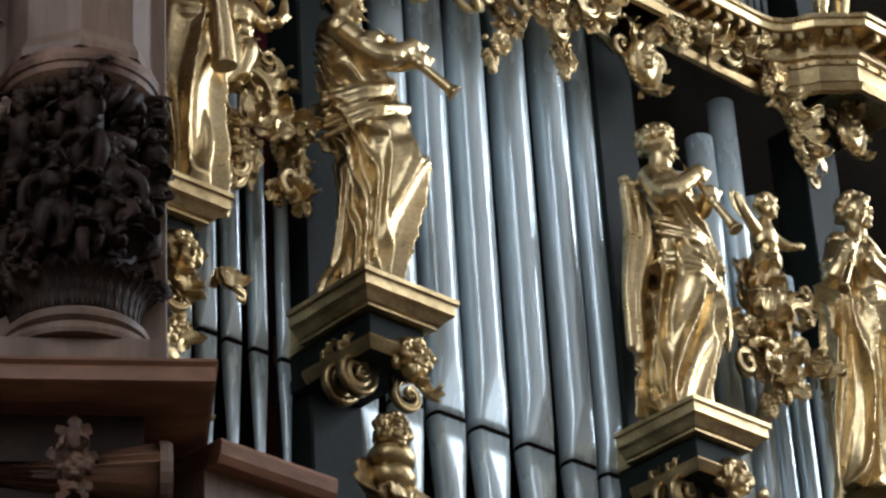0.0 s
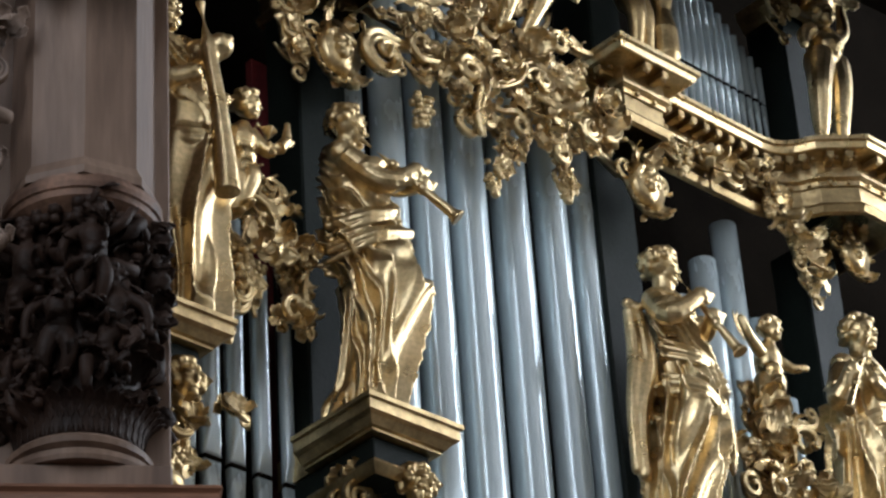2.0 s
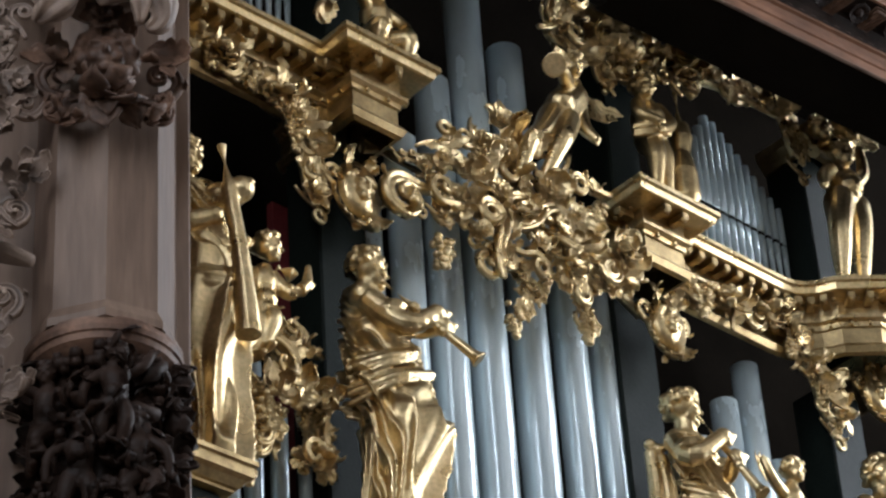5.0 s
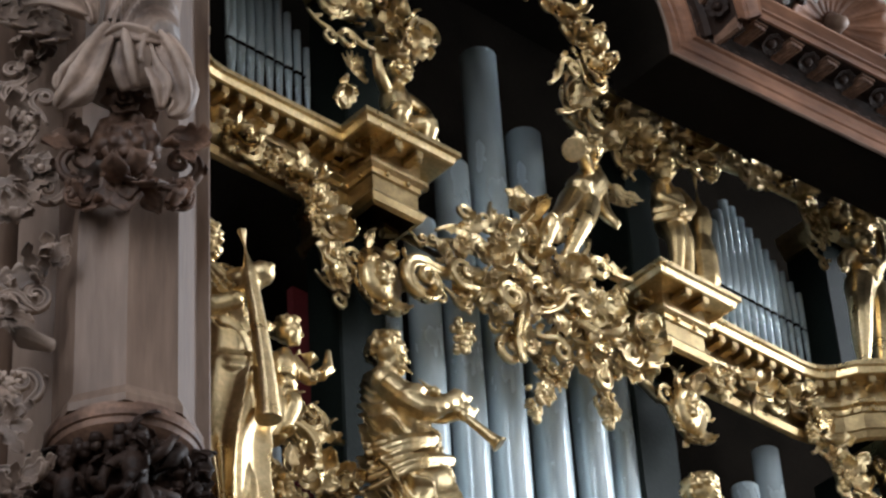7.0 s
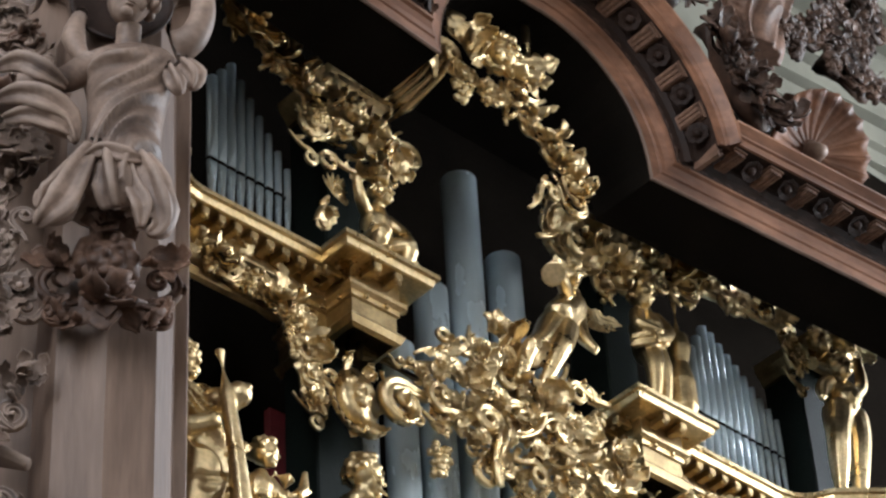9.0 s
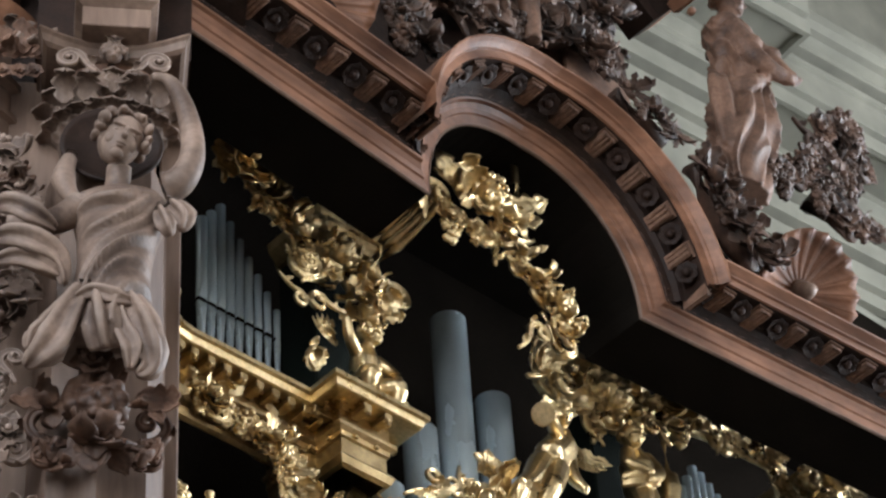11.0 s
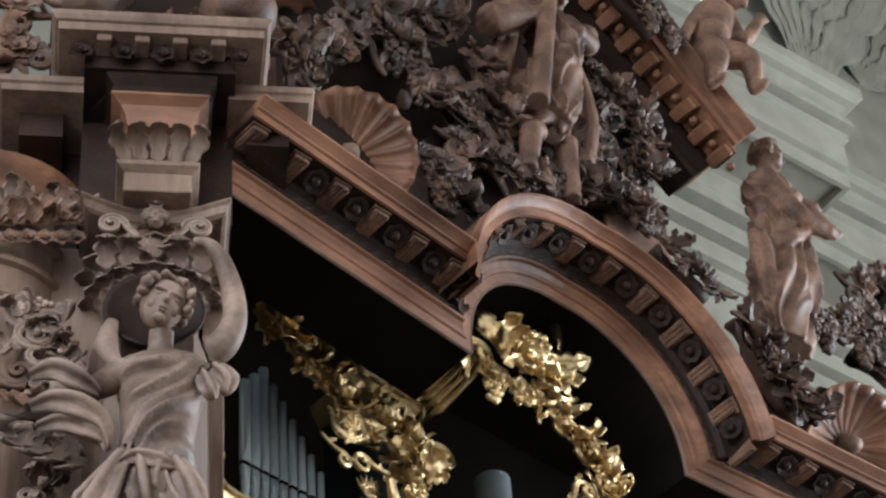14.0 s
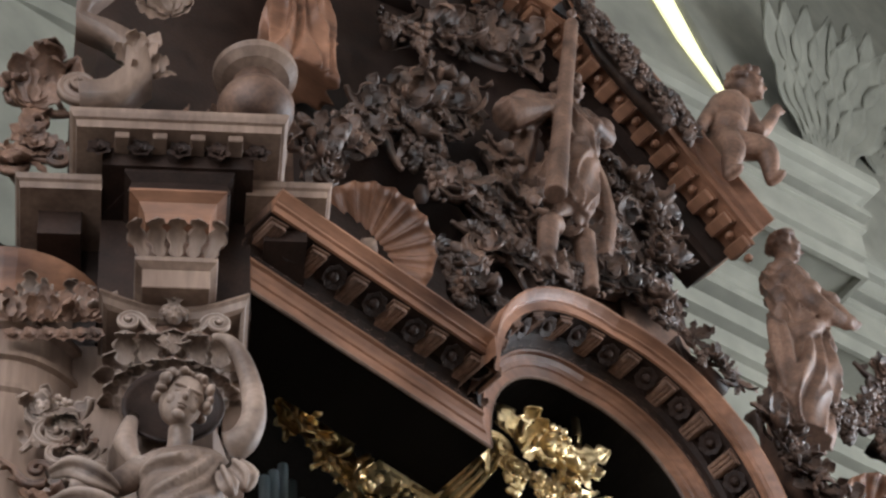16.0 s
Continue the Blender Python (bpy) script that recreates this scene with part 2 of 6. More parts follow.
def leaf_into(bm, m, length, width, curl=1.6, cup=0.3, lobes=3):
    """A lobed acanthus leaf along local z, its face to local -y, tip curling outwards; solid."""
    n, k = 14, 7
    front, back = [], []
    p, ang = Vector((0, 0, 0)), 0.0
    for i in range(n):
        s = i / (n - 1)
        w = width * (0.25 + 0.75 * math.sin(math.pi * min(1, s * 0.92 + 0.06)) ** 0.7) * (0.42 + 0.75 * abs(math.sin(lobes * math.pi * s + 0.6)) ** 0.7)
        if i == n - 1:
            w *= 0.35
        up, out = Vector((0, -math.sin(ang), math.cos(ang))), Vector((0, -math.cos(ang), -math.sin(ang)))
        fr, bk = [], []
        for j in range(k):
            t = 2 * j / (k - 1) - 1
            q = p + Vector((t * w, 0, 0)) + up * (0.3 * width * abs(t)) + out * (cup * width * (t * t - 0.5) + (0.2 * width if j == k // 2 else 0) - (0.1 * width if abs(t) > 0.9 else 0))
            fr.append(m @ q)
            bk.append(m @ (q - out * width * 0.22 * (1 - 0.6 * abs(t))))
        front.append(fr)
        back.append(bk)
        ang = curl * s ** 1.6
        p = p + Vector((0, -math.sin(ang), math.cos(ang))) * (length / (n - 1))
    rows = [f + b[::-1] for f, b in zip(front, back)]
    grid(bm, rows, True, True)


def plane_pose(u, z, angle, y=0.0, tip=0.0, spin=0.0):
    """Local z turned to the given angle in the front plane (0: right, 90: up)."""
    return Matrix.Translation((u, y, z)) @ Matrix.Rotation(radians(90 - angle), 4, "Y") @ Matrix.Rotation(radians(spin), 4, "Z") @ Matrix.Rotation(radians(tip), 4, "X")


class Carving:
    """Gilded or wooden carved work; places are (along, up) in the plane of its frame, proud by y."""

    def __init__(self, name, label, category, u, v, z, mat, frame_m=None, group=""):
        self.t = thing(name, (frame_m or ORG) @ pose(u, -v, z), label, category, group)
        self.u, self.z, self.mat = u, z, mat

    def put(self, name, bm, label="", smooth=True):
        return part(name, bm, self.mat, self.t, label, smooth)

    def at(self, u, z):
        return u - self.u, z - self.z

    def scroll(self, u, z, r, start=180, turns=1.5, hand=1, tail=1.2, thick=1.0, y=0.0, leaves=3):
        u, z = self.at(u, z)
        bm = bmesh.new()
        pts, n = [], 30
        a0 = radians(start)
        tl = []
        tx, tz = -math.sin(a0) * hand, math.cos(a0) * hand
        for i in range(7, 0, -1):
            d = tail * r * i / 7
            tl.append((u + r * math.cos(a0) - tx * d + math.cos(a0) * d * d * 0.22 / r, z + r * math.sin(a0) - tz * d + math.sin(a0) * d * d * 0.22 / r, i / 7))
        rows = []
        path = [(x, q, 0.0, 0.75 - 0.35 * f) for x, q, f in tl]
        for i in range(n + 1):
            s = i / n
            a = a0 + hand * turns * 2 * math.pi * s
            rr = r * (1 - 0.86 * s ** 0.85)
            path.append((u + rr * math.cos(a), z + rr * math.sin(a), s, 0.8 - 0.35 * s))
        sec = [(1, 0.5), (1, -0.5), (0.45, -0.85), (0.25, -0.55), (-0.25, -0.55), (-0.45, -0.85), (-1, -0.5), (-1, 0.5)]
        for i, (x, q, s, w) in enumerate(path):
            x0, z0 = path[max(0, i - 1)][:2]
            x1, z1 = path[min(len(path) - 1, i + 1)][:2]
            d = Vector((x1 - x0, z1 - z0)).normalized()
            nx, nz = -d.y, d.x
            hw, dp = 0.2 * r * w * thick, 0.42 * r * w
            yy = y - 0.45 * r * s
            rows.append([(x + nx * hw * a, yy + dp * b, q + nz * hw * a) for a, b in sec])
        grid(bm, rows, True, True)
        ball(bm, (path[-1][0], y - 0.5 * r, path[-1][1]), 0.17 * r)
        for k in range(leaves):
            i = 2 + int(k * 14 / max(1, leaves))
            x, q, s, w = path[i]
            x1, z1 = path[i + 1][:2]
            ang = math.degrees(math.atan2(z1 - q, x1 - x)) - hand * rnd.uniform(25, 60)
            leaf_into(bm, plane_pose(x, q, ang, y - 0.1 * r, rnd.uniform(-10, 20), rnd.uniform(-30, 30)), r * rnd.uniform(0.7, 1.15), r * 0.24, rnd.uniform(1.0, 2.4))
        return self.put("scroll", bm)

    def leaf(self, u, z, angle, length, width=None, curl=1.6, y=0.0, tip=10, spin=0):
        u, z = self.at(u, z)
        bm = bmesh.new()
        leaf_into(bm, plane_pose(u, z, angle, y, tip, spin), length, width or length * 0.27, curl)
        return self.put("leaf", bm)

    def spray(self, u, z, angle, length, n=5, fan=100, y=0.0, name="leaf_spray"):
        u, z = self.at(u, z)
        bm = bmesh.new()
        for i in range(n):
            f = (i / (n - 1) - 0.5) if n > 1 else 0
            ln = length * (1 - 0.5 * abs(f)) * rnd.uniform(0.8, 1.1)
            leaf_into(bm, plane_pose(u, z, angle + f * fan, y - 0.01 * (n - abs(f) * n), rnd.uniform(0, 25), rnd.uniform(-25, 25)), ln, ln * rnd.uniform(0.2, 0.3), rnd.choice((-0.7, 0.9, 1.6, 2.6)) * rnd.uniform(0.7, 1.2))
        return self.put(name, bm)

    def rosette(self, u, z, r, n=6, y=0.0):
        u, z = self.at(u, z)
        bm = bmesh.new()
        a0 = rnd.uniform(0, 60)
        for ring, (k, q) in enumerate(((n, 1.0), (n - 1, 0.6))):
            for i in range(k):
                leaf_into(bm, plane_pose(u, z, a0 + 30 * ring + 360 * i / k, y - 0.2 * r * ring, 30 + 15 * ring), r * q, r * q * 0.36, rnd.uniform(-0.9, -0.3), 0.5, 2)
        ball(bm, (u, y - 0.38 * r, z), 0.2 * r)
        return self.put("rosette", bm)

    def grapes(self, u, z, r, h, y=0.0, size=0.22):
        u, z = self.at(u, z)
        bm = bmesh.new()
        for i in range(46):
            f = rnd.random() ** 0.8
            w = r * (1 - 0.75 * f)
            a = rnd.uniform(0, 2 * math.pi)
            q = rnd.uniform(0.6, 1.0)
            ball(bm, (u + w * q * math.cos(a), y - abs(w * q * math.sin(a)) * 0.9, z + r * 0.3 - h * f), r * size * rnd.uniform(0.8, 1.15))
        return self.put("bunch", bm)

    def mask(self, u, z, r, y=0.0, turn=0, hair=16):
        """A carved winged-head or mask: face, brow, nose, cheeks and curls in one mesh."""
        u, z = self.at(u, z)
        bm = bmesh.new()
        m = Matrix.Translation((u, y, z)) @ Matrix.Rotation(radians(turn), 4, "Z")

        def b(x, yy, zz, s):
            bmesh.ops.create_icosphere(bm, subdivisions=2, radius=1, matrix=m @ Matrix.LocRotScale((x * r, yy * r, zz * r), None, tuple(r * k for k in s)))
        b(0, -0.25, 0, (0.62, 0.62, 0.8))
        b(0, -0.85, -0.05, (0.12, 0.2, 0.2))
        for s in (-1, 1):
            b(0.3 * s, -0.7, -0.18, (0.22, 0.16, 0.2))
            b(0.27 * s, -0.76, 0.25, (0.22, 0.12, 0.07))
        b(0, -0.76, -0.36, (0.2, 0.12, 0.07))
        b(0, -0.68, -0.58, (0.22, 0.18, 0.16))
        for i in range(hair):
            a = math.pi * (-0.15 + 1.3 * i / (hair - 1))
            for ring in (0.0, 0.3):
                b((0.72 + ring * 0.3) * math.cos(a), -0.3 + rnd.uniform(-0.15, 0.15) + ring, 0.22 + (0.72 + ring * 0.3) * math.sin(a), [rnd.uniform(0.17, 0.27)] * 3)
        ob = self.put("mask", bm)
        rm = ob.modifiers.new("merge", "REMESH")
        rm.mode, rm.voxel_size, rm.use_smooth_shade = "VOXEL", 0.055 * r, True
        return ob

    def garland(self, path, width, n, y=0.0, fruit=0.3):
        """Clumps of leaves, flowers and fruit along a line."""
        n = int(n * 1.35)
        for i in range(n):
            f = i / max(1, n - 1) * (len(path) - 1)
            k = min(len(path) - 2, int(f))
            (ua, za), (ub, zb) = path[k], path[k + 1]
            q = f - k
            u = ua + (ub - ua) * q + rnd.uniform(-0.35, 0.35) * width
            z = za + (zb - za) * q + rnd.uniform(-0.35, 0.35) * width
            c = rnd.random()
            ang = math.degrees(math.atan2(zb - za, ub - ua)) + rnd.uniform(-100, 100)
            if c < fruit * 0.6:
                self.grapes(u, z, width * 0.45, width * 0.8, y - 0.02)
            elif c < fruit * 1.6:
                self.rosette(u, z, width * rnd.uniform(0.45, 0.62), 6, y - 0.02)
            elif c < fruit * 1.6 + 0.36:
                self.scroll(u, z, width * rnd.uniform(0.3, 0.5), rnd.uniform(0, 360), 1.3, rnd.choice((-1, 1)), 1.5, 1.6, y - rnd.uniform(0, 0.04), 2)
            else:
                self.spray(u, z, ang, width * rnd.uniform(0.8, 1.2), 4, 140, y - rnd.uniform(0, 0.05))


# ---- figures: each one plain mesh ----
def straight_horn(a, b, r0=0.009, bell=0.035):
    a, b = Vector(a), Vector(b)
    return [a.lerp(b, s) for s in (0, 0.3, 0.31, 0.36, 0.37, 0.6, 0.61, 0.66, 0.67, 0.85, 0.94, 1)], [r0, r0, r0 * 1.7, r0 * 1.7, r0 * 1.1, r0 * 1.2, r0 * 1.9, r0 * 1.9, r0 * 1.3, r0 * 1.6, bell * 0.6, bell]


def glide(pts, steps=5):
    """A smooth line of 4-vectors (place, radius) through the given ones."""
    pts = [Vector(p) for p in pts]
    out = []
    for i in range(len(pts) - 1):
        p0, p1, p2, p3 = [pts[max(0, min(len(pts) - 1, i + d))] for d in (-1, 0, 1, 2)]
        for k in range(steps):
            g = k / steps
            out.append(0.5 * (2 * p1 + (p2 - p0) * g + (2 * p0 - 5 * p1 + 4 * p2 - p3) * g * g + (3 * p1 - p0 - 3 * p2 + p3) * g ** 3))
    return out + [pts[-1]]


def head_into(bm, at, r, turn, nod=0.0, tilt=0.0, seed=1, curls=80, long_hair=False):
    """A carved head with brow, nose, cheeks, lips and chin, and a cap of curls."""
    rr = random.Random(seed)
    m = Matrix.Translation(at) @ Matrix.Rotation(radians(turn), 4, "Z") @ Matrix.Rotation(radians(nod), 4, "X") @ Matrix.Rotation(radians(tilt), 4, "Y")

    def lump(x, y, z, sc, sub=2):
        bmesh.ops.create_icosphere(bm, subdivisions=sub, radius=1, matrix=m @ Matrix.LocRotScale((x * r, y * r, z * r), None, tuple(r * k for k in sc)))
    lump(0, 0.1, 0.12, (0.72, 0.82, 0.82), 3)
    lump(0, -0.22, -0.22, (0.55, 0.52, 0.72), 3)
    lump(0, -0.76, -0.2, (0.12, 0.2, 0.12))
    lump(0, -0.7, -0.04, (0.08, 0.12, 0.26))
    lump(0, -0.58, -0.78, (0.22, 0.18, 0.16))
    for q in (-1, 1):
        lump(0.26 * q, -0.64, 0.15, (0.24, 0.12, 0.07))
        lump(0.3 * q, -0.5, -0.3, (0.24, 0.2, 0.24))
    lump(0, -0.69, -0.5, (0.18, 0.1, 0.07))
    for k in range(curls):
        a, e = rr.uniform(0, 2 * math.pi), rr.uniform(-0.6 if long_hair else -0.25, 1.5)
        if math.sin(a) < -0.3 and e < 0.6:
            continue
        q = rr.uniform(0.14, 0.27)
        lump(0.8 * math.cos(a) * math.cos(e), 0.1 + 0.86 * math.sin(a) * math.cos(e), 0.16 + 0.82 * math.sin(e), (q, q * rr.uniform(0.7, 1.2), q), 1)


def limb_into(bm, pts, n=12):
    """A rounded limb through (u, out, z, radius)."""
    line = glide([(p[0], -p[1], p[2], p[3]) for p in pts])
    sweep(bm, [(q[0], q[1], q[2]) for q in line], [q[3] for q in line], n)
    for q in (line[0], line[-1]):
        ball(bm, (q[0], q[1], q[2]), q[3], 2)


def hand_into(bm, at, r, way):
    u, v, z = at
    ball(bm, (u, -v, z), (r, r, r), 2)
    for k in range(4):
        limb_into(bm, [(u, v, z, r * 0.4), (u + way[0] * r * 0.9 + (k - 1.5) * 0.2 * r, v + way[1] * r * 0.9, z + way[2] * r * 0.9 + (k - 1.5) * 0.42 * r, r * 0.34), (u + way[0] * r * 1.3 + (k - 1.5) * 0.3 * r, v + way[1] * r * 1.2, z + way[2] * r * 1.1 + (k - 1.5) * 0.45 * r, r * 0.22)], 6)


def cloth_into(bm, spine, folds, wrap, slant, depth, seed, squash=0.8):
    """Draped cloth lofted round a spine of (u, out, z, half width): folds run steeply in the skirt and turn across the body at the waist."""
    rr = random.Random(seed)
    strength = [rr.uniform(0.35, 1.25) for _ in range(997)]
    line = glide([(p[0], -p[1], p[2], p[3]) for p in spine], 16)
    n, rows = 120, []
    top = len(line) - 1
    for i, p in enumerate(line):
        q = i / top
        turn = slant * q * 3 + wrap * max(0.0, q - 0.42) ** 1.4 * 6
        amp = depth * (0.55 + 0.45 * math.sin(math.pi * min(1, 0.25 + q))) * (1 if q < 0.86 else max(0, (1 - q) / 0.14))
        row = []
        for k in range(n):
            a = 2 * math.pi * k / n
            ph = folds * a / (2 * math.pi) + turn + 0.6 * math.sin(2 * a + 7 * q + seed) * (1 - 0.4 * q) + 0.3 * math.sin(5 * a - 13 * q)
            g = ph - math.floor(ph)
            c = strength[int(math.floor(ph)) % folds + (int(6 * q) if q > 0.4 else 0)]
            ridge = (g / 0.76) ** 2.0 if g < 0.76 else ((1 - g) / 0.24) ** 0.9
            f = 1 - 0.5 * amp + amp * c * ridge
            row.append((p[0] + p[3] * f * math.cos(a), p[1] + p[3] * squash * f * math.sin(a), p[2]))
        rows.append(row)
    grid(bm, rows, True, True)


def finish(name, bm, at, voxel, label, category, mat, group, base=ORG):
    u, v, z = at
    bmesh.ops.translate(bm, verts=bm.verts, vec=Vector((-u, v, -z)))
    ob = part(name, bm, mat, None, label, True)
    ob.matrix_basis = base @ pose(u, -v, z)
    tagged(ob, "", category, group)
    rm = ob.modifiers.new("merge", "REMESH")
    rm.mode, rm.voxel_size, rm.use_smooth_shade = "VOXEL", voxel, True
    return ob


def robed(name, label, at, spine, head, arms, mat, group, folds=9, wrap=2.2, slant=0.5, depth=0.42, seed=1, belts=(), drapes=(), rods=(), hands_way=(1, 0.3, -0.2), category="statue", voxel=0.0075, squash=0.8):
    """A robed carved figure. Places are (along the front, out of it, up); spine: the robe's middle and half width from hem to neck."""
    bm = bmesh.new()
    cloth_into(bm, spine, folds, wrap, slant, depth, seed, squash)
    (hu, hv, hz), hr, turn, nod, tilt = head
    nu, nv, nz, _ = spine[-1]
    limb_into(bm, [(nu, nv, nz - 0.08, hr * 0.62), (nu * 0.5 + hu * 0.5, nv * 0.5 + hv * 0.5, nz * 0.5 + hz * 0.5 - 0.02, hr * 0.5), (hu, hv, hz - 0.02, hr * 0.5)])
    head_into(bm, (hu, -hv, hz), hr, turn, nod, tilt, seed, 90, True)
    for chain in arms:
        limb_into(bm, chain)
        p = chain[-1]
        hand_into(bm, p[:3], p[3] * 1.15, hands_way)
        # rolled sleeve at the elbow
        e = Vector(chain[1][:3]).lerp(Vector(chain[0][:3]), 0.35)
        for k in range(3):
            ball(bm, (e.x + 0.012 * k, -e.y, e.z + 0.02 * k), (chain[1][3] * 1.35, chain[1][3] * 1.3, chain[1][3] * 0.7), 2)
    for b in belts:
        for k in range(3):
            limb_into(bm, [(u, v - 0.035, z + 0.05 * (k - 1) * (1 - 0.25 * j) + 0.012 * math.sin(7 * j + k), w * (0.5, 0.65, 0.42)[k]) for j, (u, v, z, w) in enumerate(b)], 10)
    for d in drapes:
        for k in range(3):
            limb_into(bm, [(u + (k - 1) * w * 0.9, v - 0.35 * w * abs(k - 1), z - 0.03 * k, w * (0.7, 0.85, 0.6)[k]) for u, v, z, w in d], 10)
    for pts, radii in rods:
        sweep(bm, [(p[0], -p[1], p[2]) for p in pts], radii, 16)
    return finish(name, bm, at, voxel, label, category, mat, group)


def child(name, label, at, body, head, arms, legs, mat, group, rods=(), sash=None, wing=None, seed=1, category="statue", voxel=0.0062, extra_heads=(), way=(1, 0.2, -0.2), base=ORG):
    """A plump carved child: body is a line of (along, out, up, radius) from hips to neck."""
    bm = bmesh.new()
    limb_into(bm, body, 20)
    h0 = body[0]
    ball(bm, (h0[0], -h0[1] - 0.45 * h0[3], h0[2] + 0.7 * h0[3]), h0[3] * 0.82, 2)
    for hd in (head, *extra_heads):
        (hu, hv, hz), hr, turn, nod, tilt = hd
        head_into(bm, (hu, -hv, hz), hr, turn, nod, tilt, seed, 70)
    for chain in arms:
        limb_into(bm, chain)
        hand_into(bm, chain[-1][:3], chain[-1][3] * 1.05, way)
    for chain in legs:
        limb_into(bm, chain)
        f = chain[-1]
        ball(bm, (f[0] + 0.01, -f[1] - 0.04, f[2] - 0.01), (f[3] * 0.9, f[3] * 1.9, f[3] * 0.7), 2)
    if sash:
        for k in range(4):
            limb_into(bm, [(u, v + 0.012 * (k % 2), z + 0.022 * (k - 1.5), w) for u, v, z, w in sash], 8)
    if wing:
        (wu, wv, wz), ang, length = wing
        for k in range(5):
            leaf_into(bm, plane_pose(wu, wz, ang - 13 * k, -wv, 5, 15), length * (1 - 0.09 * k), length * 0.14, 0.5)
    for pts, radii in rods:
        sweep(bm, [(p[0], -p[1], p[2]) for p in pts], radii, 16)
    return finish(name, bm, at, voxel, label, category, mat, group, base)


GF = "gilded figures of the organ"
ROBED = "gilded carved robed figure "
robed("statue", ROBED + "blowing a long trumpet on its pedestal", (0.08, 0.45, 8.24),
      [(0.03, 0.42, 8.24, 0.2), (0.06, 0.45, 8.42, 0.2), (0.1, 0.48, 8.7, 0.215), (0.14, 0.5, 8.99, 0.235), (0.13, 0.47, 9.2, 0.24), (0.11, 0.45, 9.36, 0.23), (0.06, 0.45, 9.6, 0.2), (0.01, 0.45, 9.74, 0.175), (-0.02, 0.45, 9.83, 0.13), (-0.026, 0.46, 9.88, 0.06)],
      ((-0.02, 0.5, 9.985), 0.125, 62, 6, 0), [[(-0.11, 0.53, 9.77, 0.075), (0.045, 0.68, 9.57, 0.066), (0.215, 0.74, 9.675, 0.045)], [(0.1, 0.42, 9.83, 0.06), (0.22, 0.58, 9.66, 0.05), (0.262, 0.74, 9.615, 0.042)]], GOLD, GF,
      folds=11, wrap=3.2, slant=1.5, depth=0.5, seed=3, belts=([(-0.16, 0.5, 9.32, 0.04), (-0.02, 0.66, 9.36, 0.05), (0.18, 0.64, 9.47, 0.05), (0.27, 0.47, 9.58, 0.03)], [(-0.18, 0.45, 9.16, 0.03), (0.0, 0.68, 9.24, 0.045), (0.26, 0.66, 9.36, 0.04)]),
      drapes=([(0.24, 0.62, 9.3, 0.035), (0.29, 0.6, 9.1, 0.04), (0.31, 0.56, 8.92, 0.045), (0.24, 0.5, 8.78, 0.02)],), rods=[straight_horn((-0.026, 0.6, 9.86), (0.39, 0.86, 9.39), 0.017, 0.05)])
robed("statue", ROBED + "blowing a horn on its pedestal", (2.34, 0.45, 8.24),
      [(2.28, 0.45, 8.24, 0.2), (2.3, 0.45, 8.42, 0.2), (2.37, 0.47, 8.7, 0.22), (2.42, 0.48, 8.95, 0.23), (2.49, 0.46, 9.25, 0.22), (2.5, 0.45, 9.5, 0.175), (2.45, 0.45, 9.7, 0.17), (2.41, 0.45, 9.82, 0.13), (2.39, 0.46, 9.9, 0.06)],
      ((2.37, 0.48, 10.03), 0.125, 48, 4, 0), [[(2.25, 0.5, 9.76, 0.075), (2.2, 0.65, 9.57, 0.066), (2.375, 0.74, 9.72, 0.045)], [(2.52, 0.45, 9.78, 0.065), (2.58, 0.55, 9.62, 0.055), (2.5, 0.71, 9.645, 0.042)]], GOLD, GF,
      folds=12, wrap=2.8, slant=0.7, depth=0.52, seed=5, belts=([(2.3, 0.5, 9.48, 0.035), (2.42, 0.63, 9.4, 0.045), (2.62, 0.6, 9.42, 0.04)], [(2.25, 0.55, 9.2, 0.04), (2.42, 0.68, 9.16, 0.045), (2.66, 0.6, 9.1, 0.05)]),
      drapes=([(2.2, 0.4, 9.76, 0.05), (2.22, 0.42, 9.42, 0.07), (2.12, 0.42, 9.02, 0.05), (2.1, 0.42, 8.65, 0.045)], [(2.62, 0.58, 9.2, 0.05), (2.68, 0.55, 9.0, 0.06), (2.74, 0.5, 8.86, 0.02)]),
      rods=[straight_horn((2.37, 0.58, 9.94), (2.53, 0.85, 9.345), 0.017, 0.05)])
robed("statue", ROBED + "playing a pipe on its pedestal", (4.1, 0.45, 8.24),
      [(3.95, 0.45, 8.24, 0.22), (3.96, 0.45, 8.46, 0.22), (3.97, 0.48, 8.9, 0.25), (3.99, 0.48, 9.3, 0.26), (4.06, 0.46, 9.63, 0.23), (4.12, 0.45, 9.87, 0.22), (4.14, 0.45, 9.99, 0.15), (4.146, 0.46, 10.08, 0.06)],
      ((4.135, 0.5, 10.2), 0.13, 10, 4, -6), [[(3.96, 0.46, 9.94, 0.08), (3.74, 0.56, 9.58, 0.07), (3.78, 0.66, 9.76, 0.045)], [(4.3, 0.45, 9.92, 0.08), (4.24, 0.62, 9.66, 0.06), (3.95, 0.68, 9.72, 0.045)]], GOLD, GF,
      folds=12, wrap=2.4, slant=-0.8, depth=0.5, seed=8, belts=([(3.8, 0.55, 9.4, 0.04), (3.98, 0.7, 9.5, 0.05), (4.22, 0.6, 9.62, 0.04)],), rods=[straight_horn((4.05, 0.62, 10.1), (3.55, 0.76, 9.35), 0.015, 0.04)], hands_way=(-0.6, 0.3, 0.2))
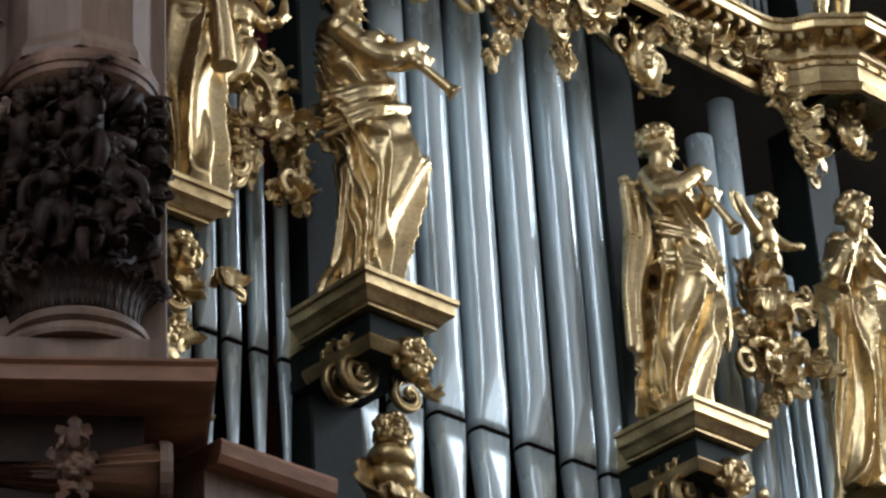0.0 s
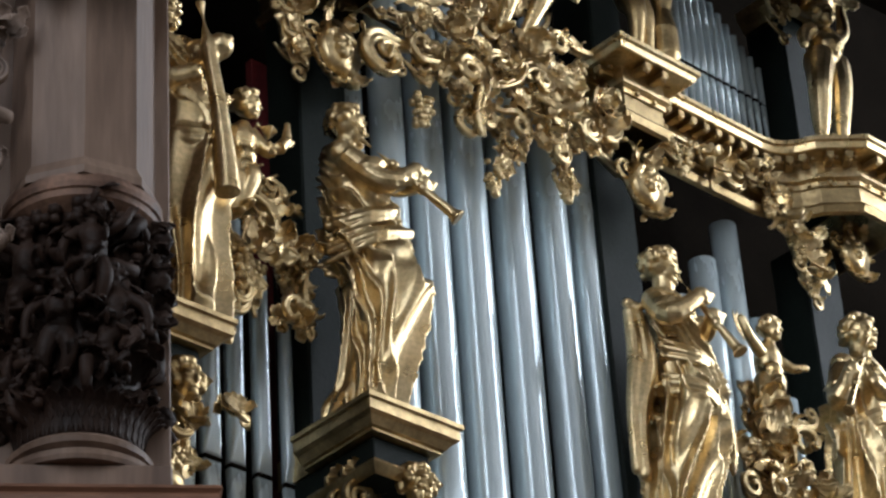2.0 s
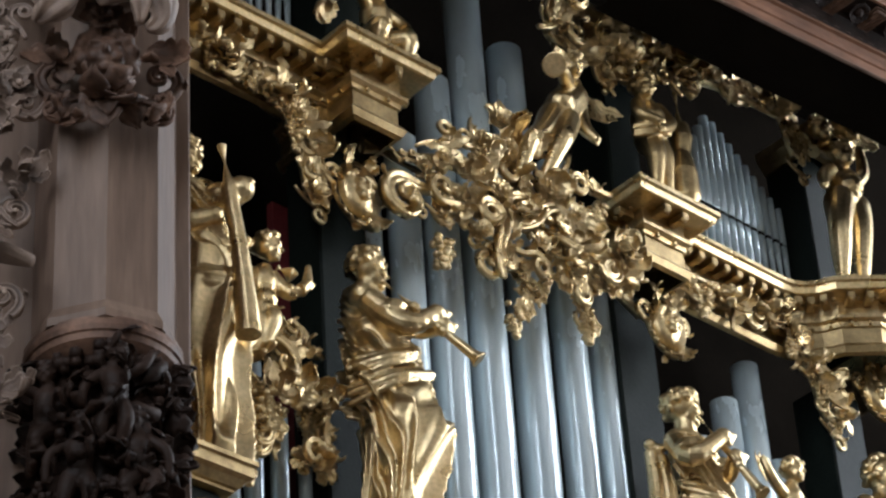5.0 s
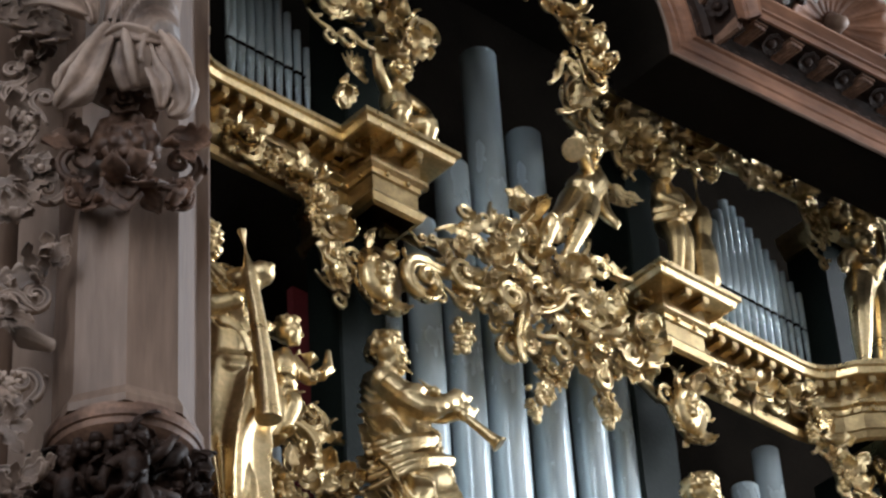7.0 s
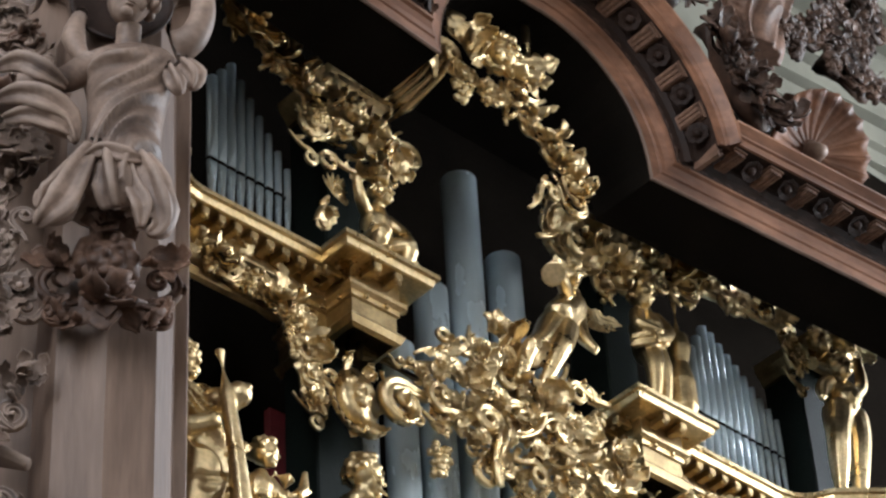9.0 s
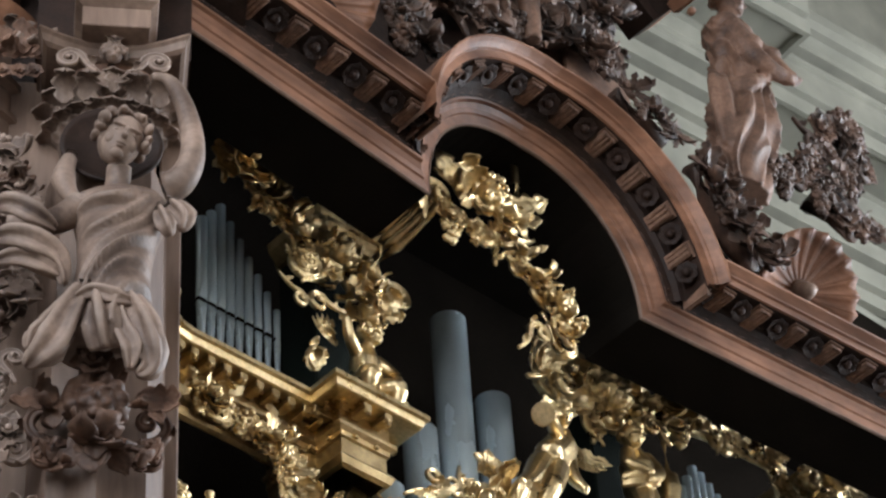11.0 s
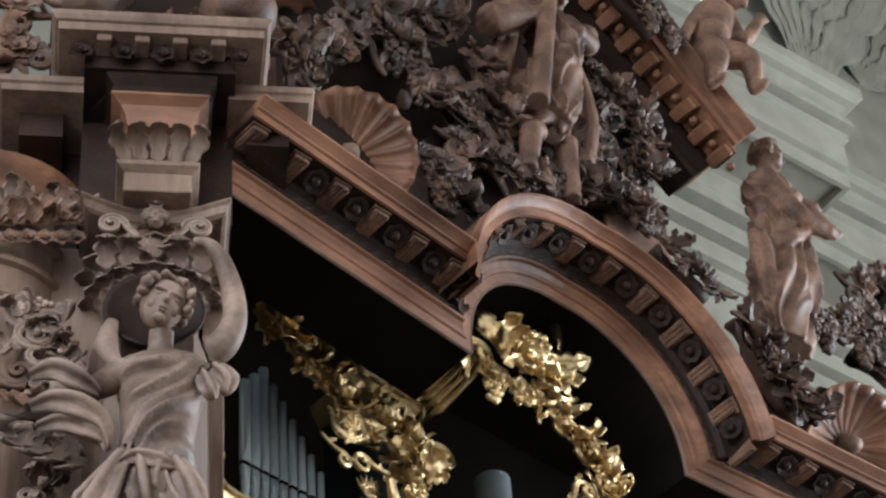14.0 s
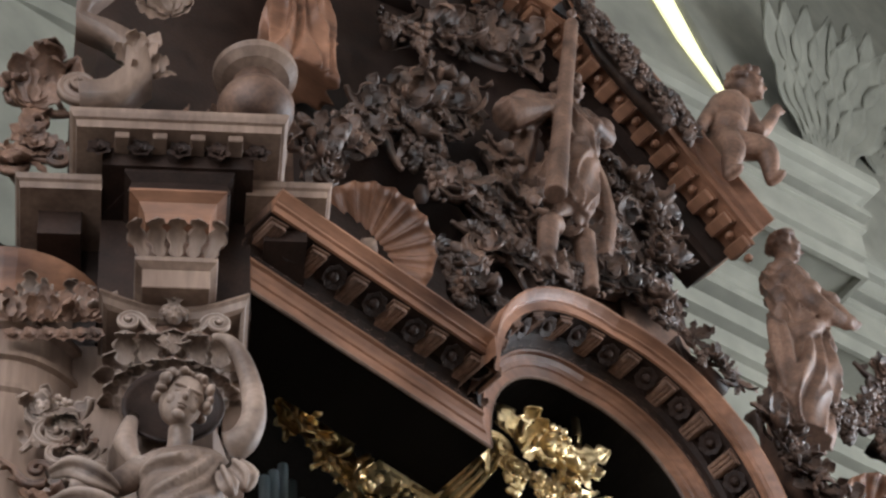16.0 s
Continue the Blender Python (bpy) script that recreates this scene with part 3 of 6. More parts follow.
robed("statue", ROBED + "holding a tall straight trombone", (-1.2, 0.5, 8.34),
      [(-1.12, 0.5, 8.34, 0.22), (-1.11, 0.5, 8.6, 0.215), (-1.15, 0.52, 9.0, 0.225), (-1.13, 0.52, 9.45, 0.23), (-1.18, 0.5, 9.69, 0.19), (-1.22, 0.5, 9.88, 0.18), (-1.24, 0.5, 9.97, 0.13), (-1.25, 0.5, 10.03, 0.06)],
      ((-1.25, 0.52, 10.14), 0.125, 20, 4, 0), [[(-1.16, 0.55, 9.95, 0.075), (-1.1, 0.66, 9.86, 0.06), (-1.045, 0.72, 9.92, 0.062)], [(-1.36, 0.5, 9.9, 0.07), (-1.36, 0.6, 9.66, 0.06), (-1.2, 0.7, 9.7, 0.045)]], GOLD, GF,
      folds=11, wrap=2.4, slant=0.9, depth=0.5, seed=11, belts=([(-1.34, 0.55, 9.4, 0.04), (-1.15, 0.72, 9.36, 0.05), (-0.94, 0.62, 9.5, 0.04)],), drapes=([(-0.95, 0.62, 9.45, 0.05), (-0.93, 0.6, 9.25, 0.06), (-0.98, 0.58, 9.1, 0.02)],),
      rods=[([(-1.148, 0.7, 10.16), (-1.12, 0.72, 9.9), (-1.07, 0.74, 9.5), (-1.045, 0.75, 9.2), (-1.037, 0.75, 9.03)], [0.026, 0.036, 0.044, 0.056, 0.066])], hands_way=(0.2, 0.3, 0.1))
PUTTO = "gilded carved naked child figure "
child("putto", PUTTO + "holding a curved horn beside a statue", (-0.74, 0.48, 9.25), [(-0.745, 0.48, 9.42, 0.085), (-0.738, 0.48, 9.5, 0.08), (-0.735, 0.48, 9.62, 0.088), (-0.715, 0.48, 9.7, 0.045)],
      ((-0.695, 0.5, 9.835), 0.09, 40, 8, 5), [[(-0.67, 0.5, 9.66, 0.042), (-0.615, 0.56, 9.55, 0.036), (-0.535, 0.6, 9.62, 0.026)], [(-0.8, 0.46, 9.66, 0.04), (-0.86, 0.46, 9.72, 0.034), (-0.835, 0.5, 9.82, 0.026)]],
      [[(-0.71, 0.5, 9.42, 0.07), (-0.725, 0.54, 9.34, 0.055), (-0.76, 0.5, 9.2, 0.035)], [(-0.78, 0.48, 9.42, 0.07), (-0.79, 0.5, 9.3, 0.055), (-0.8, 0.47, 9.15, 0.035)]], GOLD, GF, seed=21,
      rods=[([(-0.62, 0.57, 9.57), (-0.57, 0.6, 9.57), (-0.53, 0.6, 9.63), (-0.52, 0.6, 9.74)], [0.04, 0.035, 0.03, 0.015]), ([(-0.66, 0.52, 9.72), (-0.6, 0.55, 9.68), (-0.56, 0.56, 9.7)], [0.02, 0.045, 0.01])])
child("putto", PUTTO + "with an outstretched arm above the foliage", (3.2, 0.46, 9.35), [(3.225, 0.46, 9.56, 0.085), (3.242, 0.46, 9.63, 0.08), (3.25, 0.46, 9.75, 0.082), (3.258, 0.47, 9.83, 0.045)],
      ((3.266, 0.5, 9.925), 0.085, 20, 6, 0), [[(3.31, 0.48, 9.74, 0.04), (3.385, 0.52, 9.69, 0.032), (3.47, 0.55, 9.71, 0.022)], [(3.16, 0.48, 9.75, 0.04), (3.06, 0.5, 9.81, 0.033), (3.005, 0.5, 9.91, 0.024)]],
      [[(3.24, 0.5, 9.55, 0.07), (3.2, 0.52, 9.46, 0.06), (3.18, 0.48, 9.36, 0.04)], [(3.18, 0.46, 9.55, 0.065), (3.15, 0.48, 9.46, 0.055), (3.15, 0.46, 9.36, 0.04)]], GOLD, GF, seed=22, wing=((3.12, 0.42, 9.84), 140, 0.2))
child("putto", PUTTO + "blowing a trumpet above the foliage", (1.4, 0.48, 11.2), [(1.585, 0.45, 11.8, 0.115), (1.65, 0.46, 11.9, 0.105), (1.735, 0.45, 12.03, 0.112), (1.74, 0.47, 12.12, 0.06)],
      ((1.68, 0.54, 12.2), 0.105, -25, -8, 0), [[(1.8, 0.45, 12.0, 0.055), (1.77, 0.5, 11.8, 0.046), (1.8, 0.56, 11.68, 0.03)], [(1.66, 0.5, 12.05, 0.05), (1.52, 0.62, 12.0, 0.042), (1.4, 0.7, 11.98, 0.03)]],
      [[(1.54, 0.47, 11.78, 0.095), (1.39, 0.52, 11.57, 0.072), (1.25, 0.54, 11.4, 0.06), (1.19, 0.51, 11.2, 0.036)], [(1.62, 0.5, 11.76, 0.09), (1.5, 0.58, 11.56, 0.075), (1.44, 0.6, 11.45, 0.062), (1.365, 0.53, 11.23, 0.036)]], GOLD, GF, seed=23,
      rods=[straight_horn((1.6, 0.62, 12.12), (1.2, 0.84, 11.77), 0.018, 0.078)], wing=((1.9, 0.36, 12.2), 350, 0.32), way=(0.2, 0.3, -0.8))
child("putto", PUTTO + "holding a cello on the cornice", (2.45, 0.43, 11.54), [(2.45, 0.42, 12.06, 0.1), (2.452, 0.42, 12.15, 0.098), (2.45, 0.42, 12.26, 0.108), (2.42, 0.44, 12.34, 0.055)],
      ((2.36, 0.5, 12.4), 0.1, -8, 6, 0), [[(2.53, 0.44, 12.33, 0.05), (2.57, 0.5, 12.2, 0.043), (2.4, 0.57, 12.04, 0.03)], [(2.36, 0.44, 12.3, 0.05), (2.3, 0.5, 12.16, 0.042), (2.4, 0.57, 12.1, 0.03)]],
      [[(2.43, 0.44, 12.04, 0.085), (2.4, 0.5, 11.86, 0.062), (2.4, 0.46, 11.58, 0.036)], [(2.51, 0.42, 12.04, 0.085), (2.53, 0.45, 11.9, 0.062), (2.53, 0.43, 11.58, 0.036)]], GOLD_DULL, GF, seed=24,
      sash=[(2.28, 0.45, 12.04, 0.02), (2.38, 0.53, 12.06, 0.022), (2.52, 0.52, 12.12, 0.02)], rods=[([(2.71, 0.45, 12.55), (2.71, 0.45, 12.3), (2.71, 0.45, 12.28), (2.71, 0.45, 12.18), (2.7, 0.45, 12.05), (2.69, 0.45, 11.9), (2.69, 0.45, 11.7), (2.69, 0.45, 11.6)], [0.02, 0.025, 0.06, 0.075, 0.055, 0.09, 0.09, 0.04])], way=(-0.6, 0.3, -0.4))
child("putto", PUTTO + "seated under a scroll on the cornice", (0.18, 0.4, 11.53), [(0.2, 0.42, 11.72, 0.09), (0.2, 0.42, 11.8, 0.085), (0.2, 0.42, 11.92, 0.09), (0.2, 0.44, 12.0, 0.05)],
      ((0.21, 0.48, 12.09), 0.088, 20, 8, 0), [[(0.28, 0.44, 11.94, 0.042), (0.35, 0.5, 11.84, 0.036), (0.33, 0.56, 11.74, 0.026)], [(0.12, 0.44, 11.94, 0.042), (0.04, 0.48, 11.98, 0.036), (0.0, 0.5, 12.08, 0.026)]],
      [[(0.26, 0.46, 11.7, 0.075), (0.32, 0.56, 11.68, 0.06), (0.32, 0.52, 11.56, 0.034)], [(0.14, 0.46, 11.7, 0.075), (0.1, 0.58, 11.68, 0.06), (0.1, 0.54, 11.56, 0.034)]], GOLD, GF, seed=25, wing=((0.05, 0.36, 12.0), 170, 0.25))
child("putto", PUTTO + "carrying winged heads on the cornice", (4.25, 0.46, 11.62), [(4.3, 0.45, 12.4, 0.125), (4.31, 0.45, 12.5, 0.115), (4.32, 0.45, 12.6, 0.12), (4.3, 0.47, 12.66, 0.06)],
      ((4.278, 0.52, 12.74), 0.1, 0, 4, 0), [[(4.44, 0.45, 12.62, 0.055), (4.52, 0.48, 12.72, 0.046), (4.5, 0.5, 12.9, 0.03)], [(4.2, 0.45, 12.62, 0.055), (4.08, 0.48, 12.5, 0.046), (4.02, 0.52, 12.38, 0.03)]],
      [[(4.22, 0.47, 12.36, 0.11), (4.12, 0.52, 12.12, 0.085), (4.11, 0.5, 11.9, 0.07), (4.1, 0.48, 11.66, 0.04)], [(4.37, 0.47, 12.36, 0.11), (4.36, 0.5, 12.2, 0.085), (4.34, 0.48, 11.95, 0.07), (4.32, 0.46, 11.66, 0.04)]], GOLD, GF, seed=26,
      wing=((4.55, 0.42, 13.05), 60, 0.34), extra_heads=(((4.172, 0.45, 12.96), 0.1, 25, 6, 0), ((4.45, 0.45, 13.1), 0.12, 25, 6, 0)), way=(0, 0.3, -0.6),
      rods=[([(4.1, 0.42, 12.75), (4.3, 0.4, 12.9), (4.5, 0.4, 13.0)], [0.05, 0.09, 0.06])])


# ---- pilasters, pedestals and cornices of the case ----
CASE = thing("organ_case", ORG, "dark green painted organ case with gilded mouldings", "organ case")
PIL = (0.15, 2.44, 4.36)
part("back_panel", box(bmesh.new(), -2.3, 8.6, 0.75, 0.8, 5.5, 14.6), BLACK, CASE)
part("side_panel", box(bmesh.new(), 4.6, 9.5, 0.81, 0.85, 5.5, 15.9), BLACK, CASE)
part("red_panel", box(bmesh.new(), -0.02, 0.42, 0.28, 0.33, 6.0, 10.9), RED, CASE, "dark red painted panel")
for x in (*PIL, -1.85):
    part("pilaster", box(bmesh.new(), x - 0.17, x + 0.17, -0.12, 0.16, 5.6, 11.1, 0.012), SLATE, CASE)
    up = part("upper_pilaster", box(bmesh.new(), x - 0.13, x + 0.15, -0.2, 0.12, 11.4, 13.0, 0.012), SLATE, CASE)
    part("cap_moulding", moulding(bmesh.new(), [(-0.05, 12.9), (0.03, 12.9), (0.05, 12.94), (0.09, 12.99), (0.1, 13.05), (-0.05, 13.05)], [(x - 0.13, 0.1), (x - 0.13, -0.3), (x + 0.15, -0.3), (x + 0.15, 0.1)]), GOLD_DULL, up)
part("wind_chest", box(bmesh.new(), -2.2, 5.0, -0.1, 0.7, 6.3, 6.85), BLACK, CASE)
part("lower_case", box(bmesh.new(), -2.2, 6.4, -0.05, 0.74, 5.0, 6.3), SLATE, CASE)
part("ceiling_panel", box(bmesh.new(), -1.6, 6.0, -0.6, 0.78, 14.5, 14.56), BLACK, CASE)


def console(x, z, w=0.31, front=0.75, back=0.2, group="pedestals"):
    """A gilded pedestal: stepped mouldings over a carved bracket with a mask and a volute."""
    t = thing("pedestal", ORG @ pose(x, -0.2, z), "stepped gilded pedestal on a carved bracket", "pedestal", group)
    d = front - back
    path = [(-w, 0.05), (-w, -d), (w, -d), (w, 0.05)]
    # the moulding stands out from an inner core
    core = [(-w + 0.12, 0.05), (-w + 0.12, -d + 0.12), (w - 0.12, -d + 0.12), (w - 0.12, 0.05)]
    core = [(a, b) for a, b in core]
    prof = [(0.0, 0.0), (0.12, 0.0), (0.12, -0.025), (0.105, -0.03), (0.105, -0.085), (0.08, -0.1), (0.05, -0.135), (0.035, -0.14), (0.035, -0.155), (0.0, -0.16)]
    part("cornice", moulding(bmesh.new(), prof, core), GOLD_DULL, t)
    part("slab", box(bmesh.new(), -w + 0.12, w - 0.12, -d + 0.12, 0.3, -0.16, 0.0), GOLD_DULL, t)
    part("neck", box(bmesh.new(), -w + 0.13, w - 0.13, -d + 0.13, 0.3, -0.3, -0.16, 0.005), SLATE, t)
    part("lower_moulding", moulding(bmesh.new(), [(0.0, -0.3), (0.025, -0.3), (0.035, -0.32), (0.01, -0.36), (0.0, -0.37)], core), GOLD_DULL, t)
    part("block", box(bmesh.new(), -w + 0.12, w - 0.12, -d + 0.12, 0.3, -0.37, -0.3), SLATE, t)
    return t


for x in (0.12, 2.43, 4.36):
    console(x, 8.235)
console(-1.3, 8.335)


def bracket(x, z):
    c = Carving("gilded_bracket", "gilded carved bracket with a mask and volutes under a pedestal", "carving", x, 0.32, z, GOLD_DULL, group="brackets under the pedestals")
    c.mask(x + 0.08, z - 0.13, 0.12, -0.3)
    c.spray(x + 0.08, z - 0.2, 270, 0.22, 5, 120, -0.28)
    c.scroll(x - 0.15, z - 0.17, 0.13, 100, 1.6, -1, 0.5, 2.2, 0.0, 2)
    c.scroll(x - 0.15, z - 0.17, 0.13, 100, 1.6, -1, 0.5, 2.2, -0.12, 2)
    c.scroll(x + 0.2, z - 0.2, 0.1, 100, 1.4, 1, 1.5, 1.6, -0.12, 2)
    bm = bmesh.new()
    for k in range(9):
        a = 0.09 + 0.05 * math.sin(k * 0.9)
        ball(bm, (0.02 + 0.02 * math.sin(k), -0.16 - 0.02 * math.cos(k), -0.5 - 0.1 * k), (a, a * 0.9, 0.085), 2)
    c.put("herm", bm)
    c.mask(x + 0.02, z - 0.5, 0.11, -0.2)
    for s in (-1, 1):
        c.leaf(x + 0.1 * s, z - 0.62, 250 if s < 0 else 290, 0.4, 0.08, 1.2, -0.15)
        c.scroll(x + 0.14 * s, z - 0.98, 0.06, 90, 1.3, -s, 1.5, 1.3, -0.1, 1)
    c.spray(x, z - 0.75, 270, 0.3, 5, 70, -0.2)


for x in (0.12, 2.43, 4.36):
    bracket(x, 7.99)
bracket(-1.3, 8.09)


def entablature(name, pts, z, run):
    """Gilded cornice with modillions over pilasters: path of the corona in plan (x, y)."""
    t = thing(name, ORG @ pose(0, 0, z), "gilded cornice with carved modillions", "cornice", "cornices of the organ")
    off = 0.2
    inner = [(x, y) for x, y in pts]
    prof = [(0.0, 0.0), (off, 0.0), (off, -0.03), (off - 0.02, -0.035), (off - 0.03, -0.075), (off - 0.045, -0.08), (0.03, -0.085), (0.03, -0.2), (0.0, -0.205)]
    part("corona", moulding(bmesh.new(), prof, inner), GOLD, t)
    part("bed_moulding", moulding(bmesh.new(), [(0.0, -0.2), (0.06, -0.2), (0.06, -0.225), (0.03, -0.24), (0.03, -0.275), (0.0, -0.28)], inner), GOLD, t)
    part("architrave", moulding(bmesh.new(), [(0.0, -0.28), (0.015, -0.28), (0.015, -0.4), (0.035, -0.405), (0.05, -0.43), (0.03, -0.47), (0.0, -0.48)], inner), GOLD_DULL, t)
    mod = None
    for (xa, ya), (xb, yb) in zip(pts, pts[1:]):
        ln = math.hypot(xb - xa, yb - ya)
        n = int(ln / 0.105)
        ang = math.degrees(math.atan2(yb - ya, xb - xa))
        for i in range(n):
            f = (i + 0.5) / n
            x, y = xa + (xb - xa) * f, ya + (yb - ya) * f
            if mod is None:
                bm = bmesh.new()
                box(bm, -0.027, 0.027, -0.155, -0.03, -0.135, -0.086, 0.006)
                ball(bm, (0, -0.13, -0.13), (0.024, 0.03, 0.022))
                ball(bm, (0.052, -0.09, -0.1), (0.018, 0.018, 0.016))
                mod = part("modillion", bm, GOLD_DULL, t, smooth=False)
                mod.matrix_basis = pose(x, y, 0, 0, 0, ang)
                dm = bmesh.new()
                box(dm, -0.012, 0.012, -0.05, -0.03, -0.27, -0.24, 0.003)
                dent = part("dentil", dm, GOLD, t)
                dent.matrix_basis = pose(x, y, 0, 0, 0, ang)
            else:
                for src in (mod, dent):
                    o = new(src.name.split(".")[0], src.data)
                    o.parent = t
                    o.matrix_basis = pose(x, y, 0, 0, 0, ang)
    return t


zc = 11.535
entablature("cornice", [(0.15 - 0.15, 0.2), (0.15 - 0.15, -0.42), (0.15 + 0.15, -0.42), (0.15 + 0.15, 0.3)], zc, 0)
entablature("cornice", [(2.44 - 0.15, 0.2), (2.44 - 0.15, -0.42), (2.44 + 0.15, -0.42), (2.44 + 0.15, 0.0)], zc, 0)
arc = [(3.62 + 0.42 * math.sin(a), -0.2 - 0.42 * (1 - math.cos(a))) for a in (0.3, 0.6, 0.9, 1.2)]
entablature("cornice", [(2.6, -0.2), (3.62, -0.2), *arc, (4.2, -0.62), (4.62, -0.62), (4.62, 0.2)], zc - 0.004, 0)
arc = [(-1.03 - 0.42 * math.sin(a), -0.2 - 0.42 * (1 - math.cos(a))) for a in (1.2, 0.9, 0.6, 0.3)]
entablature("cornice", [(-2.03, 0.2), (-2.03, -0.62), (-1.61, -0.62), *arc, (-1.03, -0.2), (-0.01, -0.2)], zc - 0.004, 0)


# small upper pipes
for i in range(12):
    f = i / 11
    top = 12.78 + 0.26 * min(1, f / 0.2) if f < 0.2 else 13.04 - 0.5 * (f - 0.2) / 0.8
    organ_pipe(3.36 + 0.80 * f, 0, 0.036 - 0.014 * f, top, 11.75, 12.24, "small upper pipes")
for i in range(9):
    f = i / 8
    top = 12.85 + 0.17 * min(1, f / 0.25) if f < 0.25 else 13.03 - 0.6 * (f - 0.25) / 0.75
    organ_pipe(-0.66 + 0.56 * f, 0, 0.034 - 0.013 * f, top, 11.75, 12.2, "small upper pipes")


# ---- gilded foliage ----
def middle_foliage():
    c = Carving("gilded_foliage", "gilded carved acanthus foliage across the middle pipes", "carving", 1.3, 0.3, 11.0, GOLD)
    c.scroll(0.36, 10.69, 0.15, 80, 1.5, 1, 1.8, 1.9, -0.08, 2)
    c.rosette(1.21, 11.679, 0.124, 6, -0.03)
    c.rosette(1.051, 11.448, 0.105)
    c.scroll(0.681, 11.302, 0.096, 270, 1.2, 1, 2.2, 1.2, -0.1, 4)
    c.grapes(0.675, 10.548, 0.118, 0.192, -0.02)
    c.scroll(0.965, 10.471, 0.096, 80, 1.3, 1, 2.6, 1.8, -0.1, 2)
    c.grapes(1.2, 10.319, 0.087, 0.198, -0.02, 0.26)
    c.scroll(1.689, 10.599, 0.084, 60, 1.3, -1, 3.2, 1.8, -0.1, 2)
    c.grapes(1.8, 10.467, 0.074, 0.155, -0.02, 0.28)
    c.scroll(1.638, 11.344, 0.087, 120, 1.3, 1, 2.4, 1.8, -0.1, 3)
    c.scroll(1.649, 10.842, 0.139, 150, 1.2, -1, 2.0, 1.8, -0.1, 4)
    c.scroll(2.08, 10.964, 0.133, 30, 1.3, -1, 1.8, 1.8, -0.1, 4)
    c.grapes(1.986, 11.371, 0.081, 0.155, -0.02, 0.28)
    c.rosette(2.002, 11.538, 0.081)
    c.scroll(1.2, 10.93, 0.13, 60, 1.4, 1, 1.6, 1.5, -0.14, 3)
    c.scroll(0.62, 10.86, 0.1, 300, 1.3, -1, 1.6, 1.3, -0.12, 3)
    c.scroll(1.42, 11.2, 0.09, 200, 1.3, 1, 1.8, 1.3, -0.12, 3)
    c.scroll(0.86, 11.36, 0.08, 20, 1.2, -1, 1.8, 1.3, -0.08, 3)
    c.scroll(1.33, 10.62, 0.09, 120, 1.3, -1, 1.8, 1.3, -0.13, 3)
    c.scroll(1.86, 11.16, 0.08, 200, 1.3, -1, 1.6, 1.3, -0.1, 3)
    c.scroll(0.93, 10.78, 0.13, 330, 1.1, 1, 2.2, 2.2, -0.16, 3)
    c.scroll(1.5, 10.98, 0.12, 160, 1.1, -1, 2.4, 2.2, -0.16, 3)
    c.scroll(1.86, 10.8, 0.12, 120, 1.1, -1, 2.4, 2.2, -0.16, 3)
    c.scroll(1.15, 11.18, 0.1, 0, 1.1, 1, 2.6, 2.0, -0.14, 3)
    c.scroll(1.73, 11.36, 0.09, 60, 1.1, 1, 2.4, 2.0, -0.14, 3)
    for p, r in (((0.58, 11.02), 0.07), ((1.02, 10.98), 0.075), ((1.3, 10.74), 0.07), ((1.62, 11.08), 0.07), ((1.98, 11.06), 0.065), ((1.12, 11.34), 0.06), ((1.46, 10.5), 0.06), ((0.86, 10.64), 0.06)):
        c.rosette(*p, r, 7, -0.2)
    for p, ang in (((0.75, 10.95), 30), ((1.1, 10.86), 300), ((1.38, 11.12), 60), ((1.62, 10.8), 330), ((1.9, 10.95), 10), ((1.28, 11.32), 110), ((0.95, 11.12), 150), ((1.5, 10.62), 280)):
        c.spray(*p, ang, 0.19, 6, 140, -0.2)
    c.leaf(1.15, 11.3, 82, 0.36, 0.06, 1.2, -0.1)
    c.leaf(1.22, 11.3, 95, 0.34, 0.05, 1.4, -0.12)
    for p, a, s in (((0.828, 10.866), 300, 0.17), ((0.997, 10.822), 330, 0.17), ((1.249, 11.176), 100, 0.16), ((1.216, 11.028), 20, 0.15), ((1.352, 10.825), 340, 0.17),
                    ((1.392, 11.036), 60, 0.16), ((1.18, 11.392), 70, 0.15), ((1.538, 11.142), 10, 0.17), ((1.921, 10.847), 350, 0.17), ((0.418, 10.671), 200, 0.15), ((1.7, 11.0), 350, 0.18), ((0.7, 11.2), 40, 0.15)):
        c.spray(*p, a, s, 6, 150, -0.06)
    c.garland([(0.617, 10.89), (1.019, 11.072), (1.33, 11.09), (1.582, 10.916), (1.959, 10.997)], 0.15, 30, -0.02, 0.3)
    c.garland([(0.52, 10.689), (0.856, 10.681), (1.152, 10.612), (1.555, 10.664), (2.13, 10.864)], 0.14, 22, -0.06, 0.35)
    c.garland([(0.415, 10.996), (0.717, 11.096), (1.075, 11.22), (1.489, 11.327), (1.981, 11.171)], 0.13, 20, -0.05, 0.3)
    c.garland([(0.903, 11.263), (1.235, 11.501), (1.36, 11.392)], 0.13, 9, -0.02, 0.4)
    c.garland([(1.11, 10.634), (1.364, 10.545), (1.215, 10.366)], 0.13, 11, -0.02, 0.4)
    c.garland([(1.6, 10.85), (1.75, 10.62), (1.8, 10.45)], 0.13, 9, -0.02, 0.4)
    for p, ang, ln in (((0.825, 10.825), 320, 0.28), ((1.093, 10.924), 350, 0.28), ((1.353, 11.1), 25, 0.26), ((1.394, 10.835), 300, 0.26), ((1.818, 10.977), 335, 0.28), ((1.605, 11.131), 340, 0.28), ((1.987, 10.845), 20, 0.26)):
        c.leaf(*p, ang, ln, ln * 0.2, rnd.uniform(1.4, 2.6), -0.14, 5, rnd.uniform(-35, 35))
    bm = bmesh.new()
